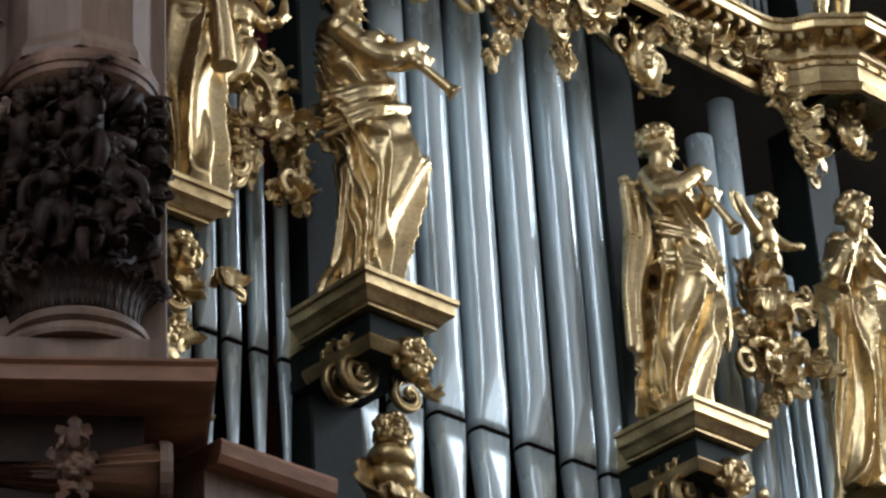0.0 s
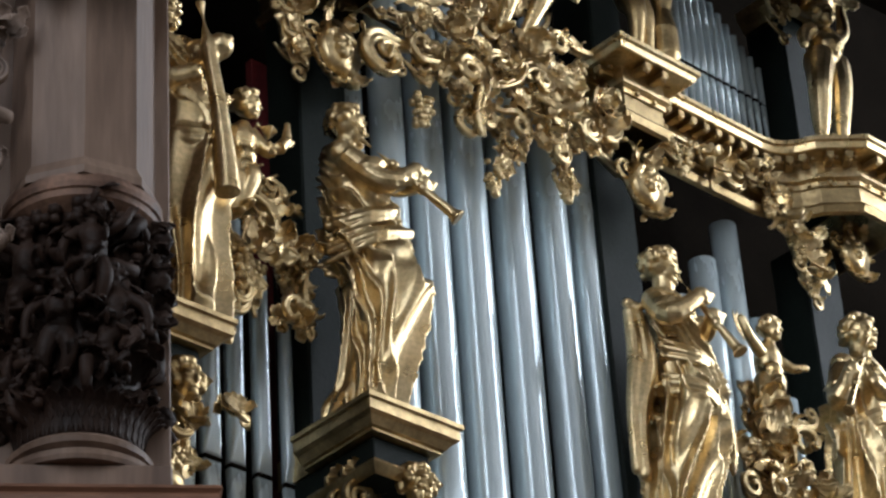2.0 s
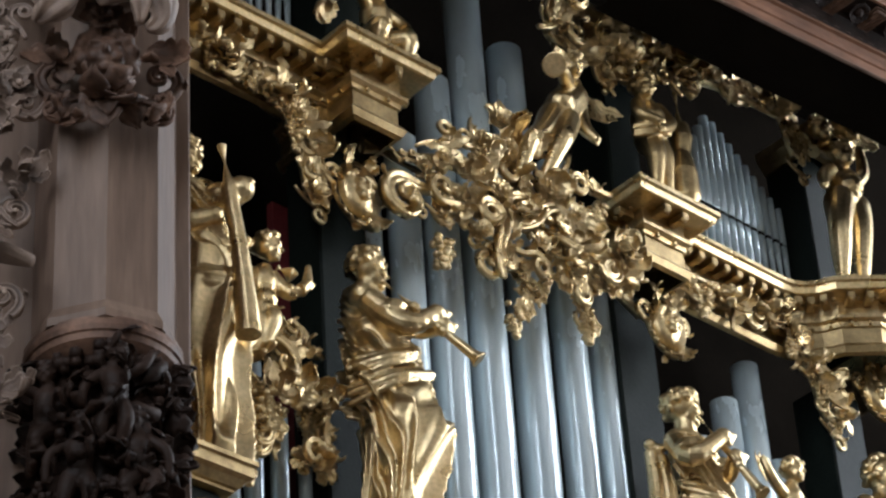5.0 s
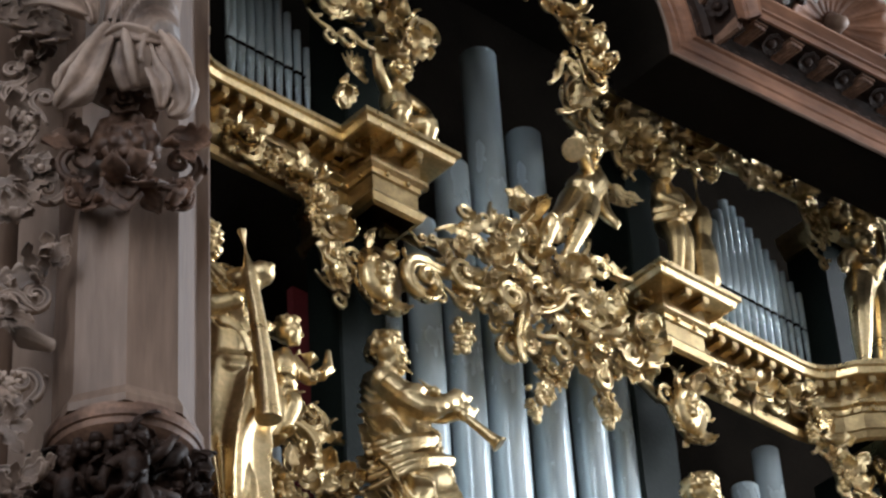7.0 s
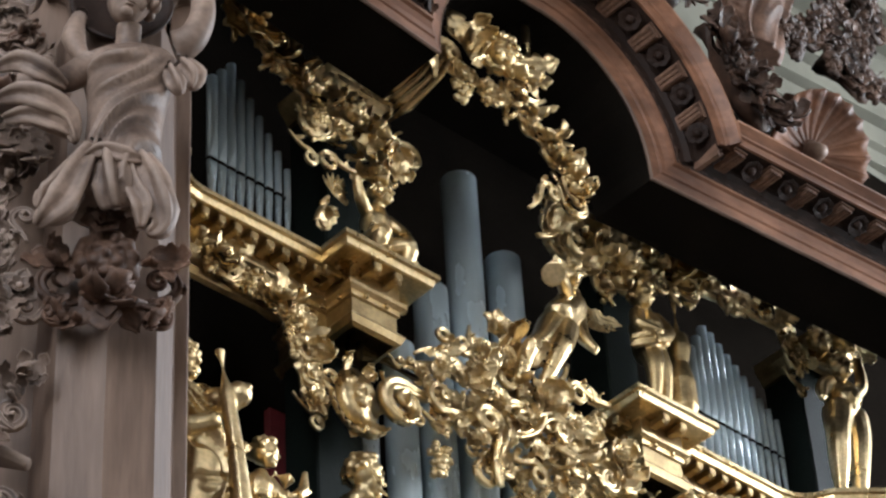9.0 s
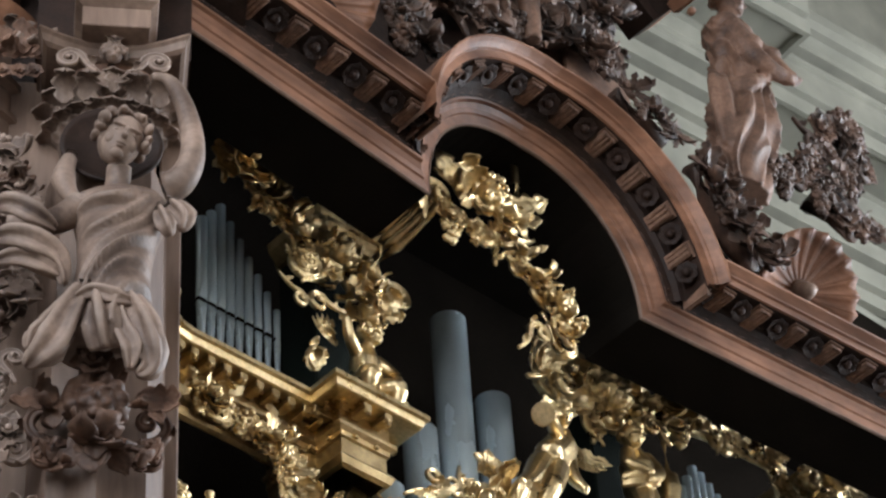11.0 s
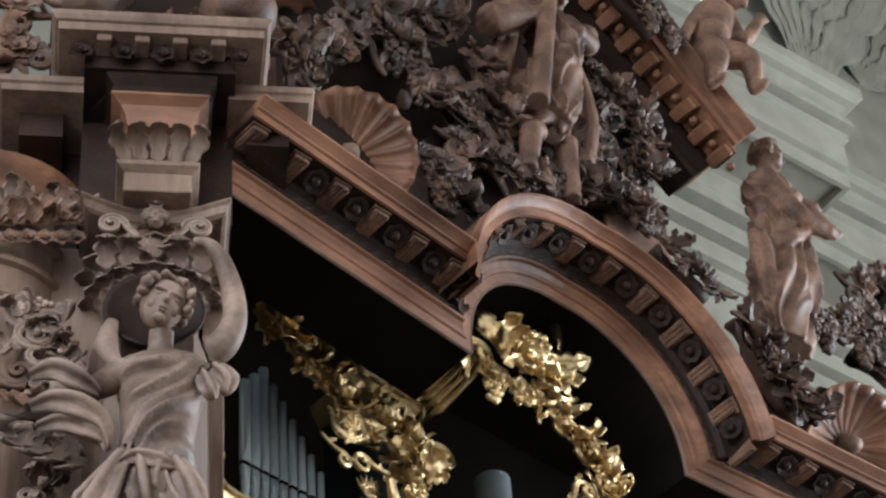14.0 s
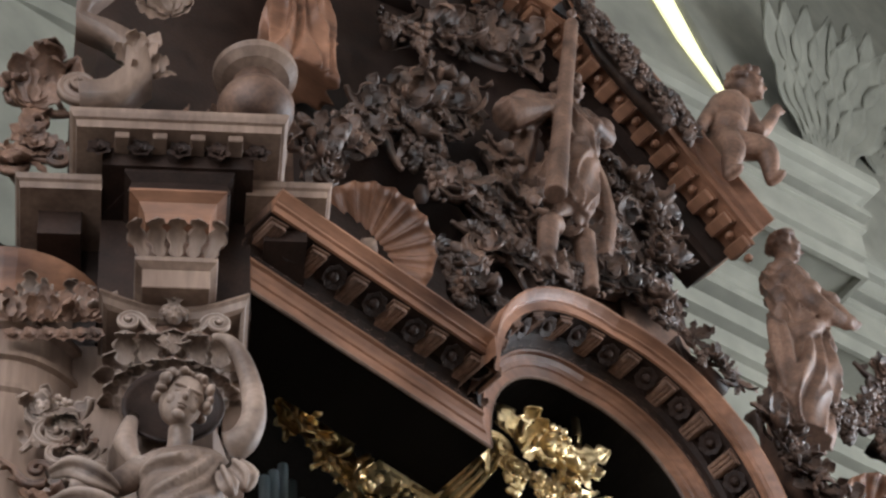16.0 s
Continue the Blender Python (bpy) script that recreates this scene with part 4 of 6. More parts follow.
    for z, dz in ((-0.0, 0.1), (0.2, -0.15)):
        sweep(bm, [(-1.1, 0.05, z + dz), (-0.5, -0.02, z), (0.1, -0.02, z), (0.6, -0.02, z - 0.05), (1.05, 0.05, z - 0.2)], [0.03, 0.045, 0.05, 0.045, 0.03], 8)
    c.put("stem", bm)


def cartouche(u, z, v, r, mat=None):
    c = Carving("gilded_cartouche", "gilded carved cartouche with a mask", "carving", u, v, z, mat or GOLD, group="cartouches on the pilasters")
    c.mask(u, z, r * 0.6, -0.03)
    bm = bmesh.new()
    lathe(bm, [(0.02, 0.0), (r * 0.6, 0.02), (r * 0.8, 0.06), (r * 0.3, 0.09)], 20, Matrix.Rotation(radians(90), 4, "X") @ Matrix.Diagonal((1, 1.25, 1, 1)))
    c.shield = c.put("shield", bm)
    for i in range(10):
        a = 200 + 14 * i
        c.leaf(u + r * 0.75 * math.cos(radians(a)), z + r * 0.95 * math.sin(radians(a)), a, r * 0.55, r * 0.17, 1.5, -0.04)
    for s in (-1, 1):
        c.scroll(u + s * r * 0.8, z + r * 0.35, r * 0.36, 270, 1.4, s, 1.4, 1.5, -0.02, 2)
        c.spray(u + s * r * 0.3, z + r * 0.8, 90 - s * 40, r * 0.7, 4, 90, -0.03)
    c.spray(u, z - r * 0.9, 270, r * 0.8, 3, 50, -0.03)


middle_foliage()
cartouche(0.087, 10.651, 0.28, 0.198)
cartouche(2.494, 10.749, 0.28, 0.192)
cartouche(4.445, 11.012, 0.28, 0.174)


def hanging(name, label, v, pts, width, n, curl, r):
    c = Carving(name, label, "carving", pts[0][0], v, pts[0][1], GOLD, group="gilded garlands")
    c.garland(pts, width, n, 0.0, 0.25)
    c.scroll(*curl, r, 90, 1.4, -1, 2.4, 1.5, 0, 2)
    bm = bmesh.new()
    sweep(bm, [(u - c.u, 0.02, z - c.z) for u, z in pts], 0.03, 6)
    c.put("stem", bm)
    return c


hanging("gilded_garland", "gilded garland hanging under the cornice", 0.25, [(-0.932, 11.284), (-0.665, 11.143), (-0.391, 11.12), (-0.239, 10.918), (-0.192, 10.592)], 0.2, 22, (-0.151, 10.428), 0.062)
hanging("gilded_garland", "gilded garland hanging under the cornice", 0.25, [(2.796, 11.129), (3.111, 11.217), (3.531, 11.26), (3.838, 11.212), (3.947, 10.955), (4.026, 10.689)], 0.2, 24, (4.073, 10.531), 0.062)
hanging("gilded_garland", "gilded garland over the small pipes", 0.3, [(2.652, 12.904), (3.082, 12.977), (3.526, 13.053), (3.975, 13.078), (4.059, 12.78)], 0.17, 22, (4.075, 12.573), 0.056)
hanging("gilded_garland", "gilded garland over the small pipes", 0.55, [(-0.981, 12.71), (-0.775, 12.747), (-0.611, 12.578), (-0.403, 12.479), (-0.388, 12.224)], 0.21, 18, (-0.402, 11.98), 0.061)


def upper_left():
    c = Carving("gilded_trophy", "gilded carved masks and scrolls over the upper pilaster", "carving", 0.15, 0.35, 12.3, GOLD)
    c.mask(-0.036, 12.691, 0.19)
    c.mask(0.128, 12.755, 0.17)
    c.scroll(0.395, 12.486, 0.13, 150, 1.5, -1, 2.0, 1.6, 0, 4)
    c.scroll(0.199, 12.533, 0.12, 30, 1.2, 1, 1.5, 1.6, 0, 4)
    c.garland([(-0.099, 12.768), (0.204, 12.671), (0.185, 12.215)], 0.22, 14, 0, 0.1)
    c.spray(-0.152, 11.7, 120, 0.22, 5, 100)
    c.spray(-0.151, 12.468, 270, 0.25, 5, 80)
    ends = ((0.231, 12.741), (0.305, 12.836), (0.332, 12.88), (0.338, 12.967))
    for k in range(4):
        bm = bmesh.new()
        sweep(bm, [(u - 0.15 + 0.03 * (k - 1.5), 0.35 - v + 0.012 * (k % 2), z - 12.3 + 0.035 * (1.5 - k)) for (u, z), v in zip(ends, (0.45, 0.6, 0.75, 0.95))], [0.02, 0.034, 0.018, 0.034], 8)
        c.put("ribbon", bm)


def upper_right():
    c = Carving("gilded_trophy", "gilded carved masks and leaves over the upper pilaster", "carving", 2.44, 0.35, 12.5, GOLD)
    c.mask(2.309, 12.714, 0.19)
    c.mask(2.469, 12.773, 0.19)
    c.scroll(1.923, 12.606, 0.13, 90, 1.4, 1, 1.5, 1.6, 0, 4)
    c.spray(1.68, 12.616, 100, 0.26, 6, 110)
    c.garland([(1.778, 12.622), (2.057, 12.492), (2.597, 12.768), (2.87, 12.86)], 0.23, 15, 0, 0.1)



def upper_gilding():
    """Larger scrolls, heads and cornice ends over the two upper pilasters."""
    c = Carving("gilded_trophy", "gilded head, scrolls and cornice end over the upper pilaster", "carving", 0.052, 0.5, 12.445, GOLD)
    c.mask(-0.092, 12.506, 0.12, -0.05)
    c.scroll(0.365, 12.407, 0.114, 200, 1.4, -1, 1.6, 1.5, -0.03, 2)
    c.scroll(-0.217, 12.076, 0.078, 60, 1.3, 1, 2.0, 1.5, 0.0, 1)
    c.spray(-0.356, 12.522, 150, 0.24, 6, 130, -0.02)
    c.spray(0.137, 12.404, 250, 0.22, 6, 140, -0.02)
    c.spray(0.191, 12.171, 80, 0.2, 6, 150, -0.06)
    c.rosette(-0.167, 12.321, 0.09, 6, -0.05)
    end = moulding(bmesh.new(), [(-0.1, 0.0), (0.0, 0.0), (0.02, 0.03), (0.05, 0.05), (0.055, 0.09), (-0.1, 0.09)], [(-0.16, 0.3), (-0.16, -0.02), (0.16, -0.02), (0.16, 0.3)])
    bmesh.ops.translate(end, verts=end.verts, vec=Vector((0, 0.02, 0.24)))
    c.put("cornice_end", end, "", False)
    d = Carving("gilded_trophy", "gilded leaves, scroll and cornice end over the upper pilaster", "carving", 2.093, 0.5, 12.555, GOLD)
    d.scroll(1.713, 12.472, 0.121, 150, 1.4, -1, 1.8, 1.5, -0.03, 3)
    d.mask(2.171, 12.58, 0.13, -0.05)
    d.spray(1.526, 12.465, 110, 0.26, 7, 150, -0.02)
    d.spray(1.942, 12.522, 70, 0.22, 6, 150, -0.03)
    d.spray(2.62, 12.732, 20, 0.26, 7, 130, -0.03)
    d.rosette(1.542, 12.17, 0.08, 6, -0.06)
    d.scroll(2.542, 12.554, 0.085, 30, 1.3, 1, 1.6, 1.5, 0, 2)
    end2 = moulding(bmesh.new(), [(-0.1, 0.0), (0.0, 0.0), (0.02, 0.03), (0.05, 0.05), (0.055, 0.09), (-0.1, 0.09)], [(-0.2, 0.3), (-0.2, -0.02), (0.2, -0.02), (0.2, 0.3)])
    bmesh.ops.translate(end2, verts=end2.verts, vec=Vector((0, 0.02, 0.16)))
    d.put("cornice_end", end2, "", False)
    e = Carving("gilded_garland", "gilded pendant garland with scrolls under the arch", "carving", 1.037, 1.0, 12.511, GOLD)
    e.scroll(0.932, 12.747, 0.085, 100, 1.2, 1, 1.8, 1.7, -0.04, 2)
    e.spray(0.979, 12.614, 300, 0.22, 6, 90, -0.05)
    e.spray(1.13, 12.518, 290, 0.22, 6, 90, -0.05)
    e.scroll(1.24, 12.177, 0.092, 180, 1.3, 1, 2.0, 1.7, -0.03, 2)


def crown():
    c = Carving("gilded_cherub_head", "gilded winged cherub head with garlands at the arch", "carving", 0.95, 1.05, 13.0, GOLD)
    hd = bmesh.new()
    head_into(hd, (0.59 - 0.95, -0.12, 12.9 - 13.0), 0.14, -25, -4, 0, 31, 90)
    c.put("head", hd, "plump gilded child head with curls")
    c.spray(0.6, 12.74, 270, 0.2, 7, 130, -0.14)
    c.spray(0.74, 12.84, 340, 0.2, 5, 70, -0.08)
    c.spray(0.46, 12.78, 230, 0.2, 6, 110, -0.1)
    c.spray(0.423, 12.897, 130, 0.3, 6, 110)
    c.leaf(0.854, 13.11, 10, 0.24, 0.08, 1.0, 0.0)
    c.leaf(0.845, 13.011, 345, 0.2, 0.07, 1.0, 0.0)
    c.garland([(0.289, 12.589), (0.558, 12.612), (0.756, 12.796)], 0.2, 9, 0, 0.35)
    c.garland([(0.818, 12.718), (0.914, 12.524), (1.11, 12.41), (1.183, 12.228)], 0.17, 15, 0, 0.2)
    c.scroll(1.012, 12.135, 0.08, 180, 1.3, -1, 2.5, 1.5, 0, 2)
    c.scroll(0.236, 12.784, 0.12, 200, 1.2, -1, 1.5, 1.6, 0, 2)
    bm = bmesh.new()
    sweep(bm, [(0.0, 0.0, 0.1), (0.0, 0.02, 0.3), (0.0, 0.02, 0.5)], 0.03, 6)
    c.put("stem", bm)


def side_foliage():
    c = Carving("gilded_foliage", "gilded carved acanthus foliage hanging before the side pipes", "carving", -0.45, 0.3, 9.2, GOLD)
    c.scroll(-0.373, 9.528, 0.088, 250, 1.4, 1, 1.6, 1.3, 0, 3)
    c.scroll(-0.506, 9.388, 0.147, 60, 0.7, 1, 1.6, 1.1, 0, 4)
    c.scroll(-0.27, 9.26, 0.076, 200, 1.4, -1, 1.8, 1.3, 0, 3)
    c.garland([(-0.816, 9.127), (-0.712, 9.002), (-0.607, 8.911), (-0.716, 8.804)], 0.2, 14, 0, 0.4)
    c.garland([(-0.347, 9.144), (-0.296, 9.029), (-0.266, 8.84), (-0.36, 8.74)], 0.17, 13, 0, 0.2)
    c.spray(-0.263, 8.865, 270, 0.2, 6, 90)
    c.rosette(-0.803, 8.761, 0.09)
    c.scroll(-0.6, 9.2, 0.16, 100, 0.75, -1, 2.2, 1.1, -0.12, 3)
    c.scroll(-0.49, 9.46, 0.085, 250, 1.3, 1, 2.0, 1.2, -0.1, 2)
    c.scroll(-0.39, 9.12, 0.09, 90, 1.3, -1, 2.4, 1.3, -0.1, 2)
    c.scroll(-0.36, 8.8, 0.1, 20, 1.3, -1, 2.0, 1.4, -0.1, 3)
    c.grapes(-0.7, 8.98, 0.1, 0.16, -0.1, 0.26)
    c.spray(-0.62, 9.0, 60, 0.24, 7, 150, -0.12)
    c.spray(-0.34, 9.04, 80, 0.18, 7, 150, -0.1)
    c.spray(-0.86, 8.92, 200, 0.16, 6, 150, -0.1)
    c.scroll(-1.072, 7.999, 0.129, 150, 1.3, -1, 1.6, 1.5, 0, 3)
    c.spray(-0.755, 8.201, 300, 0.22, 6, 130)
    c.garland([(-1.084, 7.883), (-1.036, 7.78), (-1.119, 7.605)], 0.15, 9, 0, 0.2)
    bm = bmesh.new()
    sweep(bm, [(-0.5, 0.1, 0.3), (-0.2, 0.0, 0.2), (0.1, 0.02, 0.0), (0.3, 0.2, -0.1)], 0.035, 8)
    c.put("stem", bm)
    d = Carving("gilded_foliage", "gilded carved acanthus foliage below a child figure", "carving", 3.3, 0.35, 8.9, GOLD)
    d.scroll(3.568, 9.334, 0.117, 120, 1.3, -1, 1.6, 1.3, 0, 4)
    d.scroll(3.065, 8.837, 0.082, 60, 1.3, 1, 2.0, 1.3, 0, 3)
    d.scroll(2.723, 8.713, 0.076, 90, 1.3, 1, 1.5, 1.4, 0, 3)
    d.grapes(3.233, 8.689, 0.094, 0.147)
    d.scroll(3.5, 9.24, 0.14, 190, 0.8, -1, 2.0, 1.1, -0.1, 3)
    d.scroll(3.59, 9.47, 0.075, 250, 1.3, 1, 2.0, 1.2, -0.08, 2)
    d.scroll(2.95, 8.8, 0.09, 60, 1.3, 1, 2.4, 1.3, -0.1, 2)
    d.rosette(3.18, 8.87, 0.085, 7, -0.1)
    d.rosette(3.46, 9.06, 0.075, 7, -0.1)
    d.spray(3.12, 9.16, 90, 0.24, 7, 130, -0.1)
    d.spray(3.13, 9.0, 270, 0.2, 7, 130, -0.1)
    d.spray(3.61, 9.007, 0, 0.22, 6, 120)
    d.spray(3.173, 9.204, 90, 0.4, 7, 70)
    d.garland([(3.2, 9.516), (3.212, 9.292), (3.186, 8.985), (3.359, 8.855)], 0.2, 18, 0, 0.2)
    d.garland([(2.912, 9.082), (3.096, 9.031), (3.538, 9.022)], 0.17, 10, 0, 0.2)
    bm = bmesh.new()
    sweep(bm, [(0.0, 0.0, 0.5), (0.0, 0.0, 0.2), (0.0, 0.0, -0.1), (0.1, 0.25, -0.3)], 0.05, 8)
    d.put("stem", bm)


BOSS = (-0.917, 12.618)
k = Carving("gilded_leaf_boss", "gilded carved leaf boss under the arch", "carving", BOSS[0], 0.66, BOSS[1], GOLD)
k.spray(*BOSS, 60, 0.28, 6, 200, -0.02)
k.rosette(*BOSS, 0.2, 6, -0.05)
k.spray(*BOSS, 240, 0.26, 5, 160, -0.02)
upper_left()
upper_right()
upper_gilding()
crown()
side_foliage()


# ---- the wooden frame: column ----
def column():
    t = thing("column", COL, "carved walnut column with a figured drum", "column")
    ax, aw = 0.035, -0.02
    m = Matrix.Translation((ax, aw, 0))
    part("plinth", box(bmesh.new(), -0.62, 0.40, -0.3, 0.1, 6.62, 6.88, 0.008), WOOD, t)
    part("base", lathe(bmesh.new(), [(0.33, 6.88), (0.335, 6.9), (0.325, 6.93), (0.29, 6.945), (0.275, 6.96), (0.3, 6.975), (0.305, 7.0), (0.285, 7.02), (0.26, 7.03)], 48, m), WOOD, t, smooth=False)
    part("drum", lathe(bmesh.new(), [(0.262, 7.02), (0.25, 7.3), (0.26, 7.7), (0.27, 8.12)], 48, m), DARK_SHADE_WOOD, t, smooth=True)
    part("collar", lathe(bmesh.new(), [(r0, z + 8.09) for r0, z in ((0.27, 0), (0.3, 0.02), (0.33, 0.045), (0.335, 0.075), (0.345, 0.08), (0.35, 0.105), (0.345, 0.13), (0.33, 0.14), (0.33, 0.155), (0.25, 0.2))], 64, m), CARVED, t)
    part("upper_shaft", lathe(bmesh.new(), [(0.345, 8.24), (0.345, 8.28), (0.315, 8.34), (0.315, 9.6), (0.3, 11.3)], 8, m), WOOD, t)
    c = Carving("column_carving", "dark walnut carving of figures and foliage on a drum", "carving", ax, -aw, 7.0, DARK_SHADE_WOOD, COL)
    for i in range(26):
        a = -math.pi * (i + 0.5) / 26 * 1.3 + 0.48
        bm = bmesh.new()
        leaf_into(bm, Matrix.Translation((0.262 * math.cos(a), 0.262 * math.sin(a), 0.03)) @ Matrix.Rotation(a + math.pi / 2, 4, "Z"), 0.2, 0.034, 1.3)
        c.put("leaf", bm)
    r = random.Random(4)
    for i in range(95):
        a = r.uniform(-math.pi - 0.3, 0.3)
        z = r.uniform(0.2, 1.09)
        bm = bmesh.new()
        mm = Matrix.Translation((0.262 * math.cos(a), 0.262 * math.sin(a), z)) @ Matrix.Rotation(a + math.pi / 2, 4, "Z") @ Matrix.Rotation(r.uniform(0, 6.28), 4, "Y")
        s = r.uniform(0.07, 0.125)
        k = r.random()
        if k < 0.55:
            for j in range(3):
                leaf_into(bm, mm @ Matrix.Rotation(radians(50 * (j - 1)), 4, "Y") @ Matrix.Rotation(radians(r.uniform(5, 35)), 4, "X"), s * 1.5, s * 0.42, r.uniform(0.8, 2.4))
            c.put("leaf_spray", bm)
        elif k < 0.8:
            for j in range(8):
                ball(bm, mm @ Vector((r.uniform(-1, 1) * s * 0.5, -0.02 - r.random() * 0.03, r.uniform(-1, 1) * s * 0.5)), s * r.uniform(0.2, 0.34))
            c.put("bunch", bm)
        else:
            sweep(bm, [mm @ Vector(p) for p in ((-s, 0, -s * 0.6), (-s * 0.4, -s * 0.7, 0), (s * 0.4, -s * 0.6, s * 0.5), (s, 0, s))], [s * 0.2, s * 0.34, s * 0.28, s * 0.14], 8)
            c.put("stem", bm)
    for u, z, q in ((-0.1, 7.28, 1), (0.14, 7.32, -1), (-0.23, 7.58, -1), (0.04, 7.62, 1)):
        x, v = ax + u, math.sqrt(max(0.0, 0.3 ** 2 - u * u)) - aw
        child("carved_child", "small dark walnut child figure carved on the drum", (x, v, z), [(x, v, z + 0.2, 0.055), (x + 0.01 * q, v, z + 0.26, 0.052), (x, v, z + 0.33, 0.058), (x, v + 0.01, z + 0.38, 0.03)],
              ((x + 0.01 * q, v + 0.02, z + 0.44), 0.058, 20 * q, 8, 0), [[(x + 0.05 * q, v, z + 0.35, 0.028), (x + 0.12 * q, v + 0.02, z + 0.38, 0.024), (x + 0.16 * q, v, z + 0.46, 0.018)], [(x - 0.05 * q, v, z + 0.35, 0.028), (x - 0.12 * q, v + 0.02, z + 0.28, 0.024), (x - 0.13 * q, v, z + 0.18, 0.018)]],
              [[(x + 0.03, v, z + 0.19, 0.045), (x + 0.05 * q, v + 0.04, z + 0.1, 0.036), (x + 0.03, v, z, 0.024)], [(x - 0.03, v, z + 0.19, 0.045), (x - 0.05, v + 0.02, z + 0.1, 0.036), (x - 0.06, v - 0.02, z, 0.024)]], DARK_SHADE_WOOD, "figures on the drum", seed=int(z * 100), category="carving", voxel=0.006, base=COL)
    # ornament halfway up, under the figure
    d = Carving("column_bracket", "carved walnut mask with acanthus on the column", "carving", ax, 0.36, 9.3, CARVED, COL)
    d.mask(ax - 0.02, 9.56, 0.16, -0.04)
    d.rosette(ax - 0.04, 9.78, 0.1, 6, -0.12)
    d.spray(ax + 0.16, 9.62, 330, 0.24, 5, 110, -0.04)
    d.spray(ax - 0.18, 9.62, 210, 0.24, 5, 110, -0.04)
    d.spray(ax, 9.44, 270, 0.36, 7, 80, -0.04)
    d.spray(ax, 9.44, 270, 0.26, 5, 120, -0.09)
    d.spray(ax - 0.15, 9.34, 230, 0.2, 5, 120, 0.02)
    d.spray(ax + 0.17, 9.34, 310, 0.2, 5, 120, 0.02)
    for s in (-1, 1):
        d.scroll(ax + 0.22 * s, 9.34, 0.07, 90, 1.3, -s, 1.8, 1.8, 0.03, 2)
        d.scroll(ax + 0.23 * s, 9.56, 0.1, 270, 1.2, s, 1.2, 1.8, 0.06, 3)
        d.grapes(ax + 0.25 * s, 9.42, 0.05, 0.12, 0.0, 0.3)
    d.spray(ax, 9.72, 90, 0.2, 6, 150, -0.02)
    return t


column()


def frame_front():
    t = thing("column_pier", COL, "walnut pier with a raised edge strip behind the column", "pier")
    part("panel", box(bmesh.new(), -0.9, 0.285, 0.02, 0.5, 5.6, 12.1), WOOD, t)
    part("edge_strip", box(bmesh.new(), 0.3, 0.41, -0.02, 0.5, 6.88, 12.1, 0.006), WOOD, t, "paler walnut edge strip")
    part("groove", box(bmesh.new(), 0.284, 0.301, 0.06, 0.48, 6.88, 12.1), BLACK, t)
    ledge = [(-1.6, 0.3), (-1.6, -0.5), (0.45, -0.5), (0.45, 0.3)]
    b = thing("pier_base", COL, "walnut pier base with a moulded ledge and a rounded band", "pier base")
    part("ledge", moulding(bmesh.new(), [(-0.5, 6.62), (0.12, 6.62), (0.125, 6.605), (0.11, 6.59), (0.115, 6.575), (0.115, 6.525), (0.1, 6.52), (-0.02, 6.5), (-0.5, 6.5)], ledge), WOOD_H, b)
    # Recess gets the dark wood to paint the shadow under the ledge.
    part("recess", box(bmesh.new(), -1.6, 0.3, -0.36, 0.3, 6.3, 6.5), DARK_SHADE_WOOD, b)
    cush = bmesh.new()
    sweep(cush, [(-1.5, -0.3, 6.27), (0.36, -0.3, 6.27)], 0.13, 20)
    part("rounded_band", cush, WOOD_H, b, smooth=True)
    part("band_end", lathe(bmesh.new(), [(0.14, 0), (0.14, 0.03), (0.13, 0.05)], 20, Matrix.Translation((0.36, -0.3, 6.27)) @ Matrix.Rotation(radians(90), 4, "Y")), WOOD, b)
    part("lower_body", box(bmesh.new(), -1.5, 0.42, -0.3, 0.4, 5.0, 6.3), DARK_SHADE_WOOD, b)
    k = Carving("base_rosette", "carved walnut mask with leaves on the rounded band", "carving", 0.03, 0.42, 6.25, CARVED, COL)
    k.mask(0.03, 6.24, 0.08, 0)
    k.spray(0.03, 6.3, 90, 0.14, 7, 190, 0.02)
    k.spray(0.03, 6.18, 270, 0.12, 5, 150, 0.02)
    w = thing("side_ledge", COL @ pose(0.55, -0.1, 6.4, 0, 0, 36), "walnut ledge running towards the organ", "ledge")
    part("ledge", moulding(bmesh.new(), [(-0.3, 0.1), (0.1, 0.1), (0.11, 0.08), (0.1, 0.03), (0.08, 0.0), (-0.3, 0.0)], [(0.0, 0), (0.62, 0)]), WOOD_H, w)
    part("body", box(bmesh.new(), 0.0, 0.62, 0.0, 0.3, -1.0, 0.0), WOOD, w)


frame_front()


